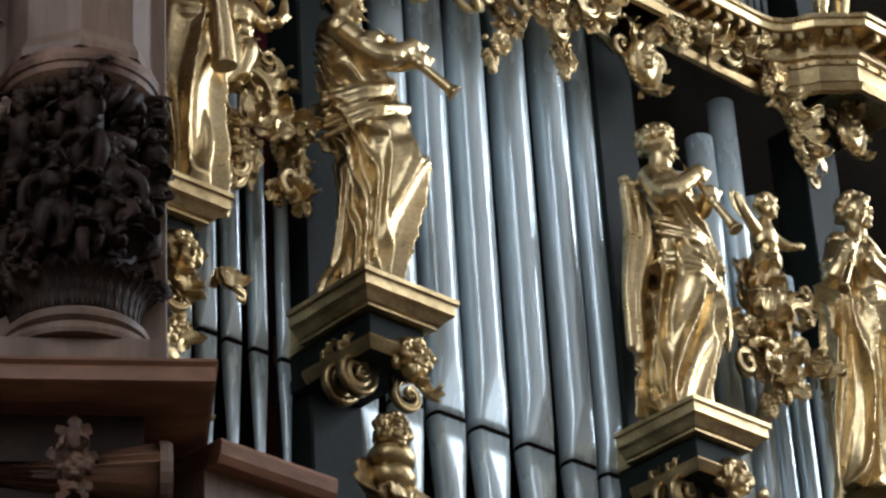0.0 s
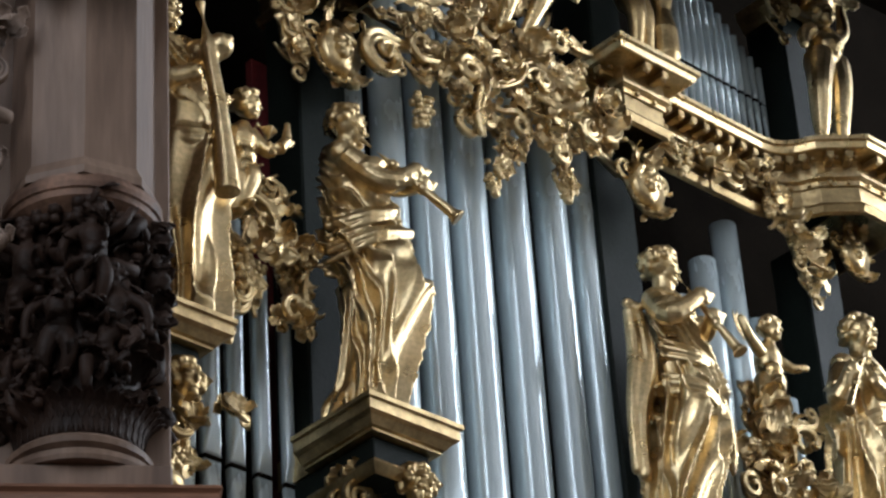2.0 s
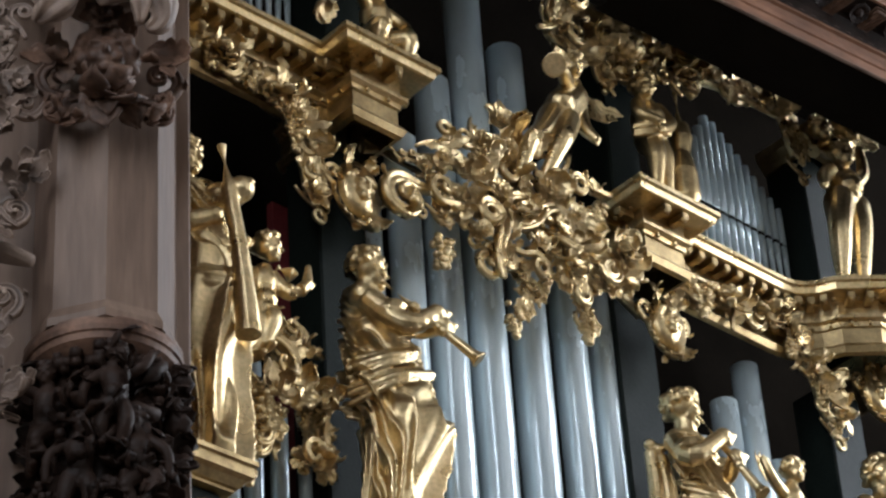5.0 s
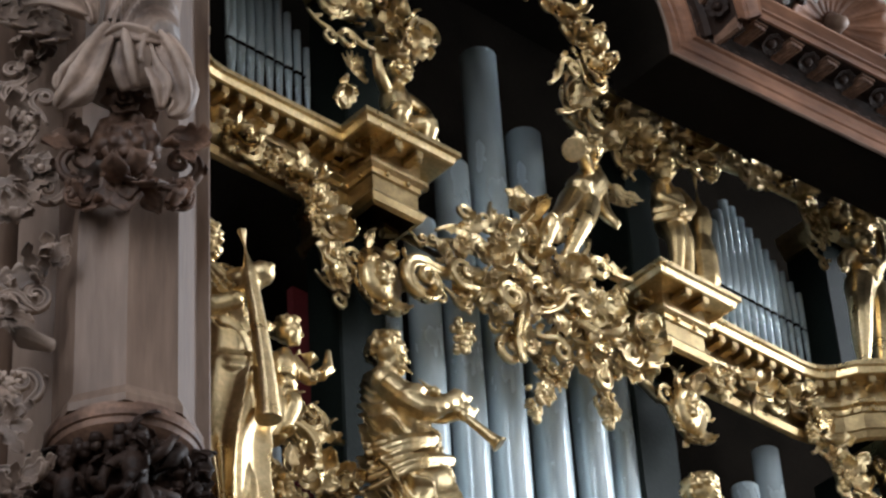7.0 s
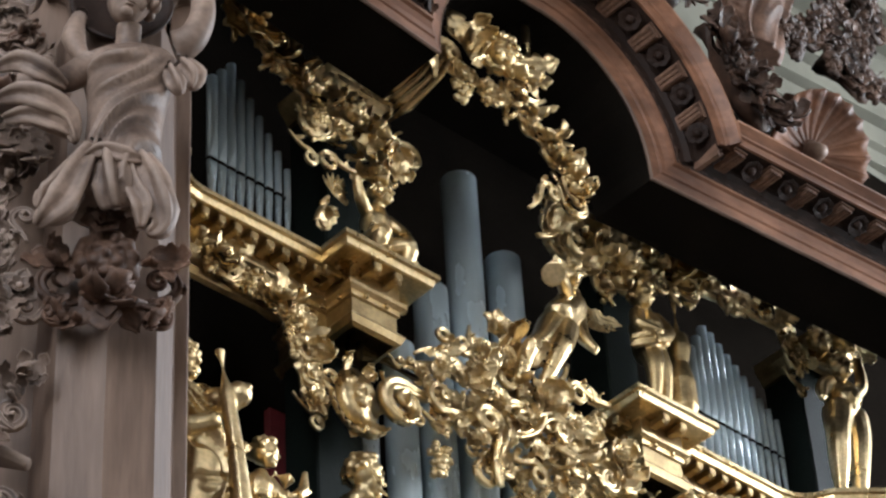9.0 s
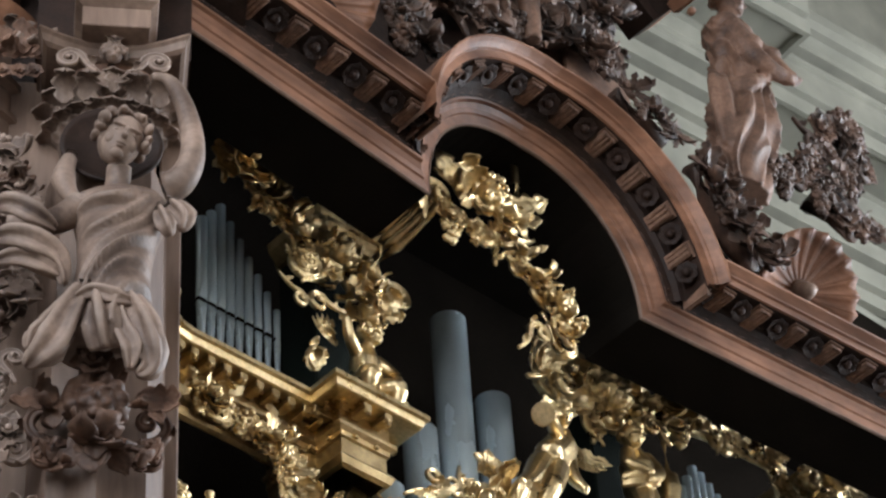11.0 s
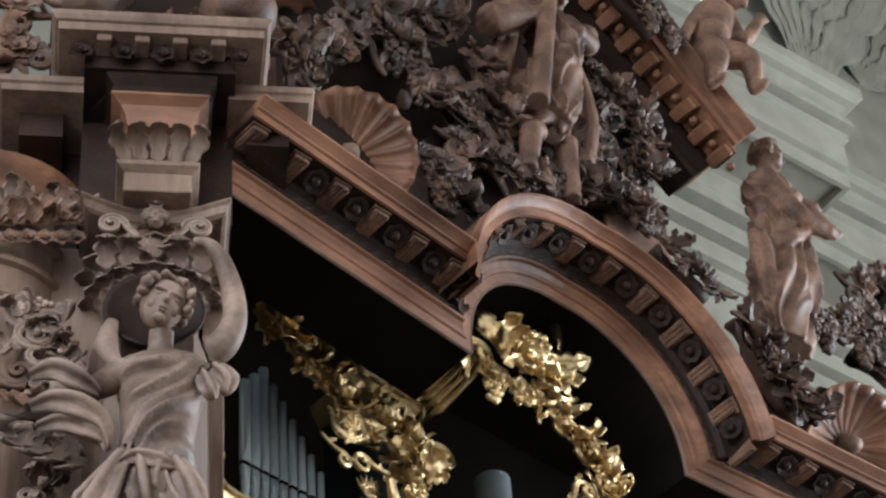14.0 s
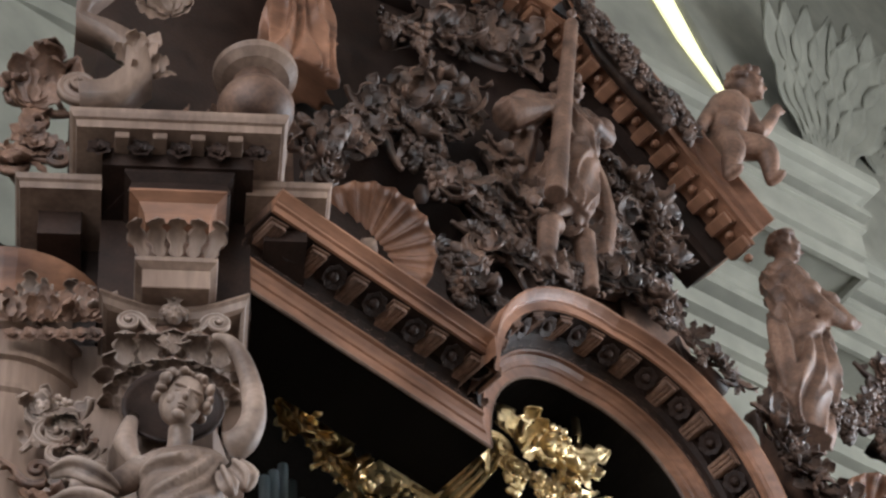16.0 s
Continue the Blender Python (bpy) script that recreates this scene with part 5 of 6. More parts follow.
def angel():
    bm = bmesh.new()
    # robe with slanting folds: middle, half width and height of its rows
    stations = [(0.029, 0.18, -0.26), (0.013, 0.237, -0.318), (0.012, 0.22, -0.438), (0.005, 0.19, -0.564), (-0.003, 0.175, -0.707), (-0.012, 0.176, -0.849), (-0.015, 0.193, -0.99), (-0.023, 0.213, -1.111), (-0.032, 0.234, -1.231)]
    sheet = []
    for k in range(73):
        f = k / 72 * (len(stations) - 1)
        i = min(int(f), len(stations) - 2)
        mid, half, z = [stations[i][j] + (stations[i + 1][j] - stations[i][j]) * (f - i) for j in range(3)]
        row = []
        for j in range(64):
            a = 2 * math.pi * j / 64
            x = mid + half * math.cos(a)
            s = (x * 1.5 - z) / 0.17 + 0.6 * math.sin(8 * x + 5 * z) + 0.35 * math.sin(15 * x - 9 * z)
            g = s - math.floor(s)
            ridge = g ** 1.3 if g < 0.82 else 0.77 * (1 - g) / 0.18
            lift = (0.05, 0.1, 0.07, 0.04, 0.09)[math.floor(s) % 5] * ridge * max(0.0, -math.sin(a)) ** 0.4 * max(0.0, min(1.0, (k - 5) / 12))
            row.append((x, (0.09 + 0.07 * min(1, k / 20)) * math.sin(a) - lift, z))
        sheet.append(row)
    grid(bm, sheet, True, True)
    for pts, radii in (
            ([(0.209, -0.02, -0.217), (0.295, -0.05, -0.18), (0.347, -0.07, -0.043), (0.34, -0.07, 0.157), (0.289, -0.06, 0.381), (0.227, -0.05, 0.507), (0.148, -0.06, 0.519)], [0.085, 0.075, 0.062, 0.055, 0.045, 0.032, 0.02]),
            ([(-0.175, -0.02, -0.363), (-0.277, -0.06, -0.489), (-0.384, -0.12, -0.581), (-0.507, -0.14, -0.601)], [0.08, 0.065, 0.055, 0.04]),
            ([(-0.617, -0.1, -0.488), (-0.501, -0.15, -0.48), (-0.394, -0.16, -0.555), (-0.287, -0.1, -0.585)], [0.02, 0.05, 0.055, 0.02]),
            ([(-0.604, -0.12, -0.703), (-0.49, -0.17, -0.7), (-0.373, -0.17, -0.735), (-0.266, -0.13, -0.797), (-0.229, -0.1, -0.924)], [0.02, 0.05, 0.06, 0.045, 0.015]),
            ([(-0.573, -0.08, -0.788), (-0.446, -0.12, -0.781), (-0.329, -0.12, -0.827), (-0.249, -0.1, -0.873)], [0.02, 0.045, 0.045, 0.02]),
            ([(-0.132, -0.13, -0.945), (-0.207, -0.14, -1.147), (-0.275, -0.13, -1.311), (-0.341, -0.12, -1.389), (-0.383, -0.1, -1.43)], [0.03, 0.06, 0.075, 0.05, 0.015]),
            ([(-0.193, -0.08, -0.991), (-0.287, -0.09, -1.176), (-0.347, -0.08, -1.238), (-0.374, -0.08, -1.306)], [0.03, 0.05, 0.05, 0.015]),
            ([(0.06, -0.15, -1.003), (0.127, -0.16, -1.179), (0.161, -0.14, -1.328), (0.164, -0.12, -1.417), (0.11, -0.12, -1.462)], [0.03, 0.06, 0.07, 0.05, 0.015]),
            ([(0.01, -0.16, -1.05), (0.039, -0.16, -1.218), (0.086, -0.15, -1.341), (0.079, -0.13, -1.44)], [0.02, 0.04, 0.05, 0.015]),
            ([(-0.18, -0.16, -1.061), (-0.106, -0.19, -1.043), (-0.004, -0.19, -1.077), (0.087, -0.16, -1.079)], [0.015, 0.035, 0.04, 0.015]),
            ([(-0.066, -0.14, -1.037), (-0.054, -0.17, -1.216), (-0.032, -0.12, -1.321)], [0.06, 0.07, 0.05]),
            ([(0.248, -0.06, -0.335), (0.307, -0.08, -0.442), (0.298, -0.07, -0.525)], [0.03, 0.05, 0.015]),
            ([(0.193, -0.12, -0.433), (0.226, -0.13, -0.55), (0.249, -0.1, -0.592)], [0.03, 0.04, 0.015]),
            ([(-0.004, 0, -0.258), (-0.002, -0.02, -0.183), (0.001, -0.04, -0.108)], [0.07, 0.06, 0.06]),
            ([(-0.228, 0.12, 0.129), (-0.262, 0.1, -0.066), (-0.203, 0.08, -0.232)], [0.03, 0.06, 0.03]),
    ):
        fine, rad = [], []
        for i in range(len(pts) - 1):
            for h in range(4):
                g = h / 4
                p0, p1, p2, p3 = [Vector(pts[max(0, min(len(pts) - 1, i + d))]) for d in (-1, 0, 1, 2)]
                fine.append(0.5 * (2 * p1 + (p2 - p0) * g + (2 * p0 - 5 * p1 + 4 * p2 - p3) * g * g + (3 * p1 - p0 - 3 * p2 + p3) * g ** 3))
                rad.append(radii[i] + (radii[i + 1] - radii[i]) * g)
        fine.append(Vector(pts[-1]))
        sweep(bm, fine, rad + [radii[-1]], 20)
        if max(radii) < 0.079 and len(pts) != 7 and pts[0][1] < -0.03:
            # cloth: deep grooves running along the fold
            bm.verts.ensure_lookup_table()
            for h, vert in enumerate(list(bm.verts)[-20 * len(fine):]):
                c = fine[h // 20]
                vert.co = c + (vert.co - c) * (1 + 0.42 * math.sin(4 * 2 * math.pi * (h % 20) / 20 + 0.22 * (h // 20)))
    # head, bent a little to one side
    m = Matrix.Translation((0.0, -0.08, 0.03)) @ Matrix.Rotation(radians(18), 4, "Z") @ Matrix.Rotation(radians(14), 4, "Y") @ Matrix.Rotation(radians(14), 4, "X")
    r = 0.165

    def lump(x, y, z, s):
        bmesh.ops.create_icosphere(bm, subdivisions=3, radius=1, matrix=m @ Matrix.LocRotScale((x * r, y * r, z * r), None, tuple(r * k for k in s)))
    lump(0, 0.1, 0.12, (0.66, 0.78, 0.8))
    lump(0, -0.2, -0.2, (0.52, 0.5, 0.72))
    lump(0, -0.72, -0.22, (0.1, 0.2, 0.1))
    lump(0, -0.68, -0.08, (0.07, 0.12, 0.26))
    lump(0, -0.55, -0.78, (0.2, 0.17, 0.16))
    for s in (-1, 1):
        lump(0.25 * s, -0.62, 0.14, (0.22, 0.11, 0.055))
        lump(0.24 * s, -0.56, -0.02, (0.12, 0.09, 0.06))
        lump(0.3 * s, -0.46, -0.3, (0.2, 0.16, 0.22))
    lump(0, -0.66, -0.46, (0.16, 0.08, 0.035))
    lump(0, -0.64, -0.55, (0.13, 0.09, 0.045))
    hair = random.Random(8)
    for k in range(60):
        a = hair.uniform(-0.35, math.pi + 0.35)
        b = hair.uniform(-0.45, 0.5)
        lump(0.72 * math.cos(a), b, 0.2 + 0.72 * math.sin(a) * (1 - 0.2 * abs(b)), (hair.uniform(0.1, 0.2), hair.uniform(0.16, 0.3), hair.uniform(0.1, 0.2)))
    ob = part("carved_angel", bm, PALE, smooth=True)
    ob.matrix_basis = COL @ pose(0.082, -0.5, 11.068)
    tagged(ob, "carved walnut angel with raised arm bearing the capital", "carving")


angel()


def capital():
    ax, aw = 0.04, 0.02
    t = thing("capital", COL, "carved walnut capital with acanthus and volutes", "capital")
    bell = part("bell", lathe(bmesh.new(), [(0.25, 11.2), (0.24, 11.5), (0.27, 11.8), (0.31, 11.95)], 32, Matrix.Translation((ax, aw, 0))), CARVED, t, smooth=True)
    for ring, (z, n, ln) in enumerate(((11.52, 11, 0.2), (11.66, 9, 0.26))):
        for i in range(n):
            a = -math.pi * (i + 0.5) / n
            bm = bmesh.new()
            leaf_into(bm, Matrix.Translation((ax + 0.25 * math.cos(a), aw + 0.25 * math.sin(a), z)) @ Matrix.Rotation(a + math.pi / 2, 4, "Z"), ln, 0.075, 2.2)
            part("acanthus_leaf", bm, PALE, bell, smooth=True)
    # Added dished disc; its dark colour stands for the unlit cavity behind the head.
    part("hollow", lathe(bmesh.new(), [(0.02, 0.0), (0.2, 0.0), (0.235, 0.05), (0.255, 0.06), (0.25, 0.075), (0.22, 0.06), (0.18, 0.03), (0.02, 0.02)], 40, Matrix.Translation((0.046, -0.3, 11.291)) @ Matrix.Rotation(radians(90), 4, "X")), DARK_SHADE_WOOD, t, "added dish coloured dark for the cavity behind the angel", smooth=True)
    pts = [(ax - 0.36, 0.2), (ax - 0.36, -0.4)] + [(ax - 0.36 + 0.72 * f, -0.4 + 0.11 * math.sin(math.pi * f)) for f in (0.15, 0.3, 0.5, 0.7, 0.85)] + [(ax + 0.36, -0.4), (ax + 0.36, 0.2)]
    part("abacus", moulding(bmesh.new(), [(-0.2, 12.06), (0.02, 12.06), (0.025, 12.04), (0.01, 12.025), (0.0, 11.985), (-0.02, 11.97), (-0.2, 11.96)], pts), WOOD, t)
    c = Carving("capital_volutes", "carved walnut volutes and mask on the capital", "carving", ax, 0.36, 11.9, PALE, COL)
    c.scroll(ax - 0.22, 11.88, 0.07, 20, 1.5, 1, 1.6, 2.0, 0, 1)
    c.scroll(ax + 0.22, 11.88, 0.07, 160, 1.5, -1, 1.6, 2.0, 0, 1)
    c.mask(ax, 11.95, 0.075, 0.02)
    c.rosette(ax, 12.06, 0.05)
    c.spray(ax, 11.85, 270, 0.2, 5, 110, 0.06)
    for x in (-0.24, -0.12, 0.12, 0.24):
        c.leaf(ax + x, 11.62, 90, 0.22, 0.06, 2.6, 0.05)
    # impost, console and box cornice over it
    e = thing("entablature_block", COL, "walnut entablature block breaking forward over the column", "entablature")
    part("impost", box(bmesh.new(), -0.13, 0.22, -0.45, 0.2, 12.06, 12.2, 0.005), WOOD, e)
    part("impost_moulding", moulding(bmesh.new(), [(-0.1, 12.2), (0.0, 12.2), (0.02, 12.215), (0.035, 12.225), (0.04, 12.25), (-0.1, 12.25)], [(-0.13, 0.2), (-0.13, -0.45), (0.22, -0.45), (0.22, 0.2)]), WOOD, e)
    part("console", box(bmesh.new(), -0.12, 0.21, -0.42, 0.2, 12.25, 12.52), CARVED, e)
    part("cavetto", moulding(bmesh.new(), [(-0.1, 12.5), (0.0, 12.5), (0.01, 12.56), (0.04, 12.62), (0.09, 12.655), (0.09, 12.67), (-0.1, 12.67)], [(-0.12, 0.2), (-0.12, -0.5), (0.21, -0.5), (0.21, 0.2)]), WOOD_H, e)
    # Frieze, core and rear blocks coloured dark for the shade under the cornice.
    part("frieze", moulding(bmesh.new(), [(-0.3, 12.67), (-0.02, 12.67), (0.02, 12.7), (0.0, 12.8), (0.04, 12.84), (0.04, 12.86), (-0.3, 12.86)], [(-0.2, 0.2), (-0.2, -0.52), (0.3, -0.52), (0.3, 0.2)]), DARK_SHADE_WOOD, e)
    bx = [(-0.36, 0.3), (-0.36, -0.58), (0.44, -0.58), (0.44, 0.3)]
    part("core", box(bmesh.new(), -0.36, 0.44, -0.58, 0.3, 12.86, 13.0), DARK_SHADE_WOOD, e)
    part("rear_block", box(bmesh.new(), -0.36, 0.44, -0.2, 0.3, 12.1, 12.86), DARK_SHADE_WOOD, e)
    part("corona", moulding(bmesh.new(), [(-0.1, 13.0), (0.14, 13.0), (0.145, 13.055), (0.16, 13.06), (0.175, 13.085), (0.18, 13.1), (0.18, 13.115), (-0.1, 13.115)], bx), WOOD, e)
    for x in (-0.2, 0.0, 0.2, 0.4):
        part("modillion", box(bmesh.new(), x - 0.1, x - 0.02, -0.7, -0.58, 12.95, 13.0, 0.006), WOOD, e)
    g = Carving("console_acanthus", "carved acanthus leaves on the console", "carving", 0.045, 0.45, 12.25, WOOD, COL)
    for i in range(5):
        g.leaf(-0.11 + 0.077 * i, 12.26, 90 + (2 - i) * 14, 0.26, 0.05, 2.4, -0.02)
    g.scroll(-0.03, 12.4, 0.05, 0, 1.4, 1, 1.2, 1.6, -0.02, 1)
    g.scroll(0.12, 12.4, 0.05, 180, 1.4, -1, 1.2, 1.6, -0.02, 1)
    k = Carving("box_rosettes", "carved rosettes coloured dark for shade between modillions", "carving", 0.04, 0.6, 12.9, DARK_SHADE_WOOD, COL)
    for x in (-0.38, -0.16, 0.05, 0.25, 0.46):
        k.rosette(x, 12.93, 0.07, 6, -0.02)
    for s in (-1, 1):
        w = thing("entablature_return", COL @ pose(0.04 + s * 0.6, 0, 0), "walnut entablature stepping back beside the block", "entablature", "entablature returns")
        part("corona", moulding(bmesh.new(), [(-0.1, 12.84), (0.1, 12.84), (0.105, 12.885), (0.12, 12.895), (0.13, 12.93), (-0.1, 12.93)], [(-0.13, 0.3), (-0.13, -0.32), (0.1, -0.32), (0.1, 0.3)]), WOOD, w)
        part("body", box(bmesh.new(), -0.13, 0.1, -0.26, 0.3, 12.66, 12.84), DARK_SHADE_WOOD, w)
    part("back", box(bmesh.new(), -1.6, 0.42, 0.02, 0.5, 12.1, 12.86), DARK_SHADE_WOOD, e)


capital()


def above_box():
    c = Carving("crowning_volutes", "pale walnut volute with acanthus on the entablature block", "carving", -0.25, 0.6, 13.1, WOOD, COL)
    c.scroll(-0.505, 13.468, 0.113, 300, 1.4, -1, 0.6, 2.2, 0, 0)
    bm = bmesh.new()
    pts = [(-0.5, 13.356), (-0.319, 13.382), (-0.187, 13.549), (-0.209, 13.799), (-0.369, 13.941), (-0.528, 14.033), (-0.505, 14.245), (-0.386, 14.469)]
    rows = []
    for i, (x, z) in enumerate(pts):
        x0, z0 = pts[max(0, i - 1)]
        x1, z1 = pts[min(len(pts) - 1, i + 1)]
        d = Vector((x1 - x0, z1 - z0)).normalized()
        w = 0.05 + 0.03 * math.sin(i)
        rows.append([(x + 0.25 - d.y * w * a, b, z - 13.1 + d.x * w * a) for a, b in ((1, 0.1), (1, -0.1), (0, -0.07), (-1, -0.1), (-1, 0.1))])
    grid(bm, rows, True, True)
    c.put("bracket", bm)
    c.spray(-0.221, 13.658, 60, 0.22, 6, 150)
    c.spray(-0.11, 13.554, 90, 0.2, 5, 120)
    c.spray(-0.024, 14.122, 100, 0.3, 6, 150)
    m = Matrix.Translation((0.0, 0, 0))
    u = thing("carved_urn", COL @ pose(0.46, -0.45, 13.115), "dark walnut urn with a scrolled lid", "urn")
    part("foot", lathe(bmesh.new(), [(0.17, 0), (0.17, 0.04), (0.13, 0.06), (0.08, 0.13), (0.075, 0.22), (0.1, 0.25)], 32, m), CARVED, u, smooth=True)
    part("bowl", lathe(bmesh.new(), [(0.1, 0.25), (0.17, 0.3), (0.21, 0.37), (0.215, 0.44), (0.19, 0.5), (0.14, 0.54), (0.12, 0.6), (0.13, 0.64)], 32, m), CARVED, u, smooth=True)
    lid = part("lid", lathe(bmesh.new(), [(0.13, 0.64), (0.19, 0.66), (0.235, 0.7), (0.24, 0.74), (0.22, 0.77), (0.05, 0.78)], 40, m), WOOD, u)
    vs = bmesh.new()
    sweep(vs, [(0.16 * (1 - f * 0.8) * math.cos(9 * f), 0.16 * (1 - f * 0.8) * math.sin(9 * f), 0.78) for f in [k / 24 for k in range(25)]], 0.022, 6)
    part("scroll", vs, WOOD, lid, smooth=True)
    # drapery and dark carving behind
    d = Carving("crowning_carving", "dark carved foliage over the column", "carving", 0.1, 0.0, 13.2, CARVED, COL)
    d.garland([(-0.3, 13.3), (0.0, 13.5), (0.3, 13.7), (0.6, 13.6)], 0.3, 22, -0.1, 0.2)
    part("backing", box(bmesh.new(), -0.3, 0.6, 0.05, 0.3, -0.35, 0.9), CARVED, d.t)


above_box()


def side_carving_top():
    c = Carving("side_scrolls", "carved walnut scrolls and wing beside the block", "carving", -0.763, 0.2, 13.736, CARVED, COL)
    c.scroll(-0.83, 13.266, 0.11, 60, 1.4, 1, 1.6, 2.0, 0, 2)
    c.scroll(-0.619, 13.327, 0.08, 120, 1.4, -1, 1.8, 2.0, 0, 2)
    c.spray(-0.763, 13.736, 70, 0.42, 7, 90, -0.02)
    c.spray(-0.687, 14.098, 250, 0.3, 6, 110, -0.04)
    c.garland([(-0.843, 14.036), (-0.763, 13.736), (-0.83, 13.266)], 0.22, 9, 0.02, 0.1)
    stem = bmesh.new()
    sweep(stem, [(-0.080, 0.05, 0.300), (0.0, 0.03, 0.0), (-0.067, 0.05, -0.470), (0.147, 0.1, -0.787)], 0.05, 8)
    c.put("stem", stem)


side_carving_top()


def side_column():
    t = thing("column", COL @ pose(-0.85, 0.28, 0), "pale walnut round column with bands", "column")
    part("shaft", lathe(bmesh.new(), [(0.47, 5.6), (0.47, 11.3), (0.46, 11.55), (0.48, 11.57), (0.48, 11.6), (0.46, 11.62), (0.46, 11.78), (0.49, 11.79), (0.49, 11.83), (0.46, 11.85), (0.46, 12.0), (0.5, 12.02), (0.5, 12.06), (0.45, 12.08), (0.45, 12.3)], 48), WOOD, t)
    part("neck", lathe(bmesh.new(), [(0.47, 12.28), (0.5, 12.34), (0.56, 12.46), (0.58, 12.5), (0.5, 12.55)], 48), WOOD_H, t)
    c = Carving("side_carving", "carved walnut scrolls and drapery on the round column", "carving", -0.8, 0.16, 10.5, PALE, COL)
    c.garland([(-0.75, 12.15), (-0.35, 12.18)], 0.16, 9, -0.02, 0.1)
    c.garland([(-0.6, 11.4), (-0.5, 11.2), (-0.45, 10.9)], 0.2, 12, -0.04, 0.1)
    for z in (7.6, 8.1, 8.7, 9.2, 9.6, 10.0, 10.4):
        c.garland([(-0.5, z), (-0.36, z + 0.3)], 0.17, 5, -0.1, 0.15)
    bm = bmesh.new()
    sweep(bm, [(0.1, -0.25, -0.05), (0.3, -0.32, -0.02), (0.5, -0.36, 0.06)], [0.07, 0.06, 0.04], 10)
    sweep(bm, [(0.25, -0.1, -1.75), (0.4, -0.2, -1.95), (0.52, -0.24, -2.02)], [0.06, 0.05, 0.03], 10)
    c.put("arm", bm)
    for k in range(5):
        c.leaf(-0.55 + 0.05 * k, 10.55 - 0.04 * k, 230 + 12 * k, 0.3, 0.08, 0.9, -0.2)


side_column()


# ---- the wooden frame: arched entablature ----
Z0 = 12.5


def side_bands():
    c = Carving("band_carving", "dark carved foliage band round the pale column", "carving", -0.85, 0.22, 11.9, CARVED, COL)
    c.spray(-0.778, 11.973, 90, 0.17, 5, 150, -0.02)
    c.rosette(-0.773, 11.881, 0.055, 6, -0.02)
    c.spray(-0.693, 11.978, 90, 0.17, 5, 150, -0.02)
    c.rosette(-0.687, 11.886, 0.055, 6, -0.02)
    c.spray(-0.607, 11.983, 90, 0.17, 5, 150, -0.02)
    c.rosette(-0.602, 11.891, 0.055, 6, -0.02)
    c.spray(-0.521, 11.987, 90, 0.17, 5, 150, -0.02)
    c.rosette(-0.517, 11.895, 0.055, 6, -0.02)
    c.spray(-0.436, 11.992, 90, 0.17, 5, 150, -0.02)
    c.rosette(-0.431, 11.9, 0.055, 6, -0.02)
    c.spray(-0.364, 11.996, 90, 0.17, 5, 150, -0.02)
    c.rosette(-0.36, 11.904, 0.055, 6, -0.02)
    c.scroll(-0.592, 10.928, 0.096, 200, 1.4, 1, 1.6, 1.5, -0.02, 3)
    c.scroll(-0.438, 11.106, 0.081, 20, 1.4, -1, 1.6, 1.5, -0.02, 3)
    c.spray(-0.502, 10.764, 270, 0.24, 6, 140, -0.02)


side_bands()


def bend(p):
    """The front is slightly hollow in plan about the middle of the arch."""
    k = 0.078 if p[0] < 0.84 else 0.075
    return Vector((p[0], p[1] - abs(p[0] - 0.84) * k, p[2]))


def arch_path(n=28):
    a = [(-1.95, Z0), (-0.02, Z0)]
    a += [(0.84 - 0.86 * math.cos(math.pi * i / n), Z0 + 0.98 * math.sin(math.pi * i / n) ** 0.92) for i in range(1, n)]
    return a + [(1.70, Z0), (5.6, Z0)]


def band(bm, path, profile, y0=-1.2, warp=True):
    """Sweep a profile of (up from the line, out of the front) along a path in the front plane."""
    rows = []
    n = len(path)
    for i, p in enumerate(path):
        a = Vector(p) - Vector(path[i - 1]) if i else None
        b = Vector(path[i + 1]) - Vector(p) if i < n - 1 else None
        a, b = (a or b).normalized(), (b or a).normalized()
        na, nb = Vector((-a.y, a.x)), Vector((-b.y, b.x))
        mm = na + nb
        mm = mm / max(0.45, mm.dot(na))
        rows.append([(bend if warp else Vector)((p[0] + mm.x * o, y0 - d, p[1] + mm.y * o)) for o, d in profile])
    grid(bm, rows, True, True)
    return bm


def along(path, step):
    """Evenly spaced places and angles on a path."""
    out, carry = [], step / 2
    for (xa, za), (xb, zb) in zip(path, path[1:]):
        ln = math.hypot(xb - xa, zb - za)
        while carry < ln:
            f = carry / ln
            out.append((xa + (xb - xa) * f, za + (zb - za) * f, math.degrees(math.atan2(zb - za, xb - xa))))
            carry += step
        carry -= ln
    return out


def offset_path(path, o):
    pts = []
    for i, p in enumerate(path):
        a = Vector(p) - Vector(path[i - 1]) if i else None
        b = Vector(path[i + 1]) - Vector(p) if i < len(path) - 1 else None
        a, b = (a or b).normalized(), (b or a).normalized()
        na, nb = Vector((-a.y, a.x)), Vector((-b.y, b.x))
        mm = (na + nb) / max(0.45, (na + nb).dot(na))
        pts.append((p[0] + mm.x * o, p[1] + mm.y * o))
    return pts


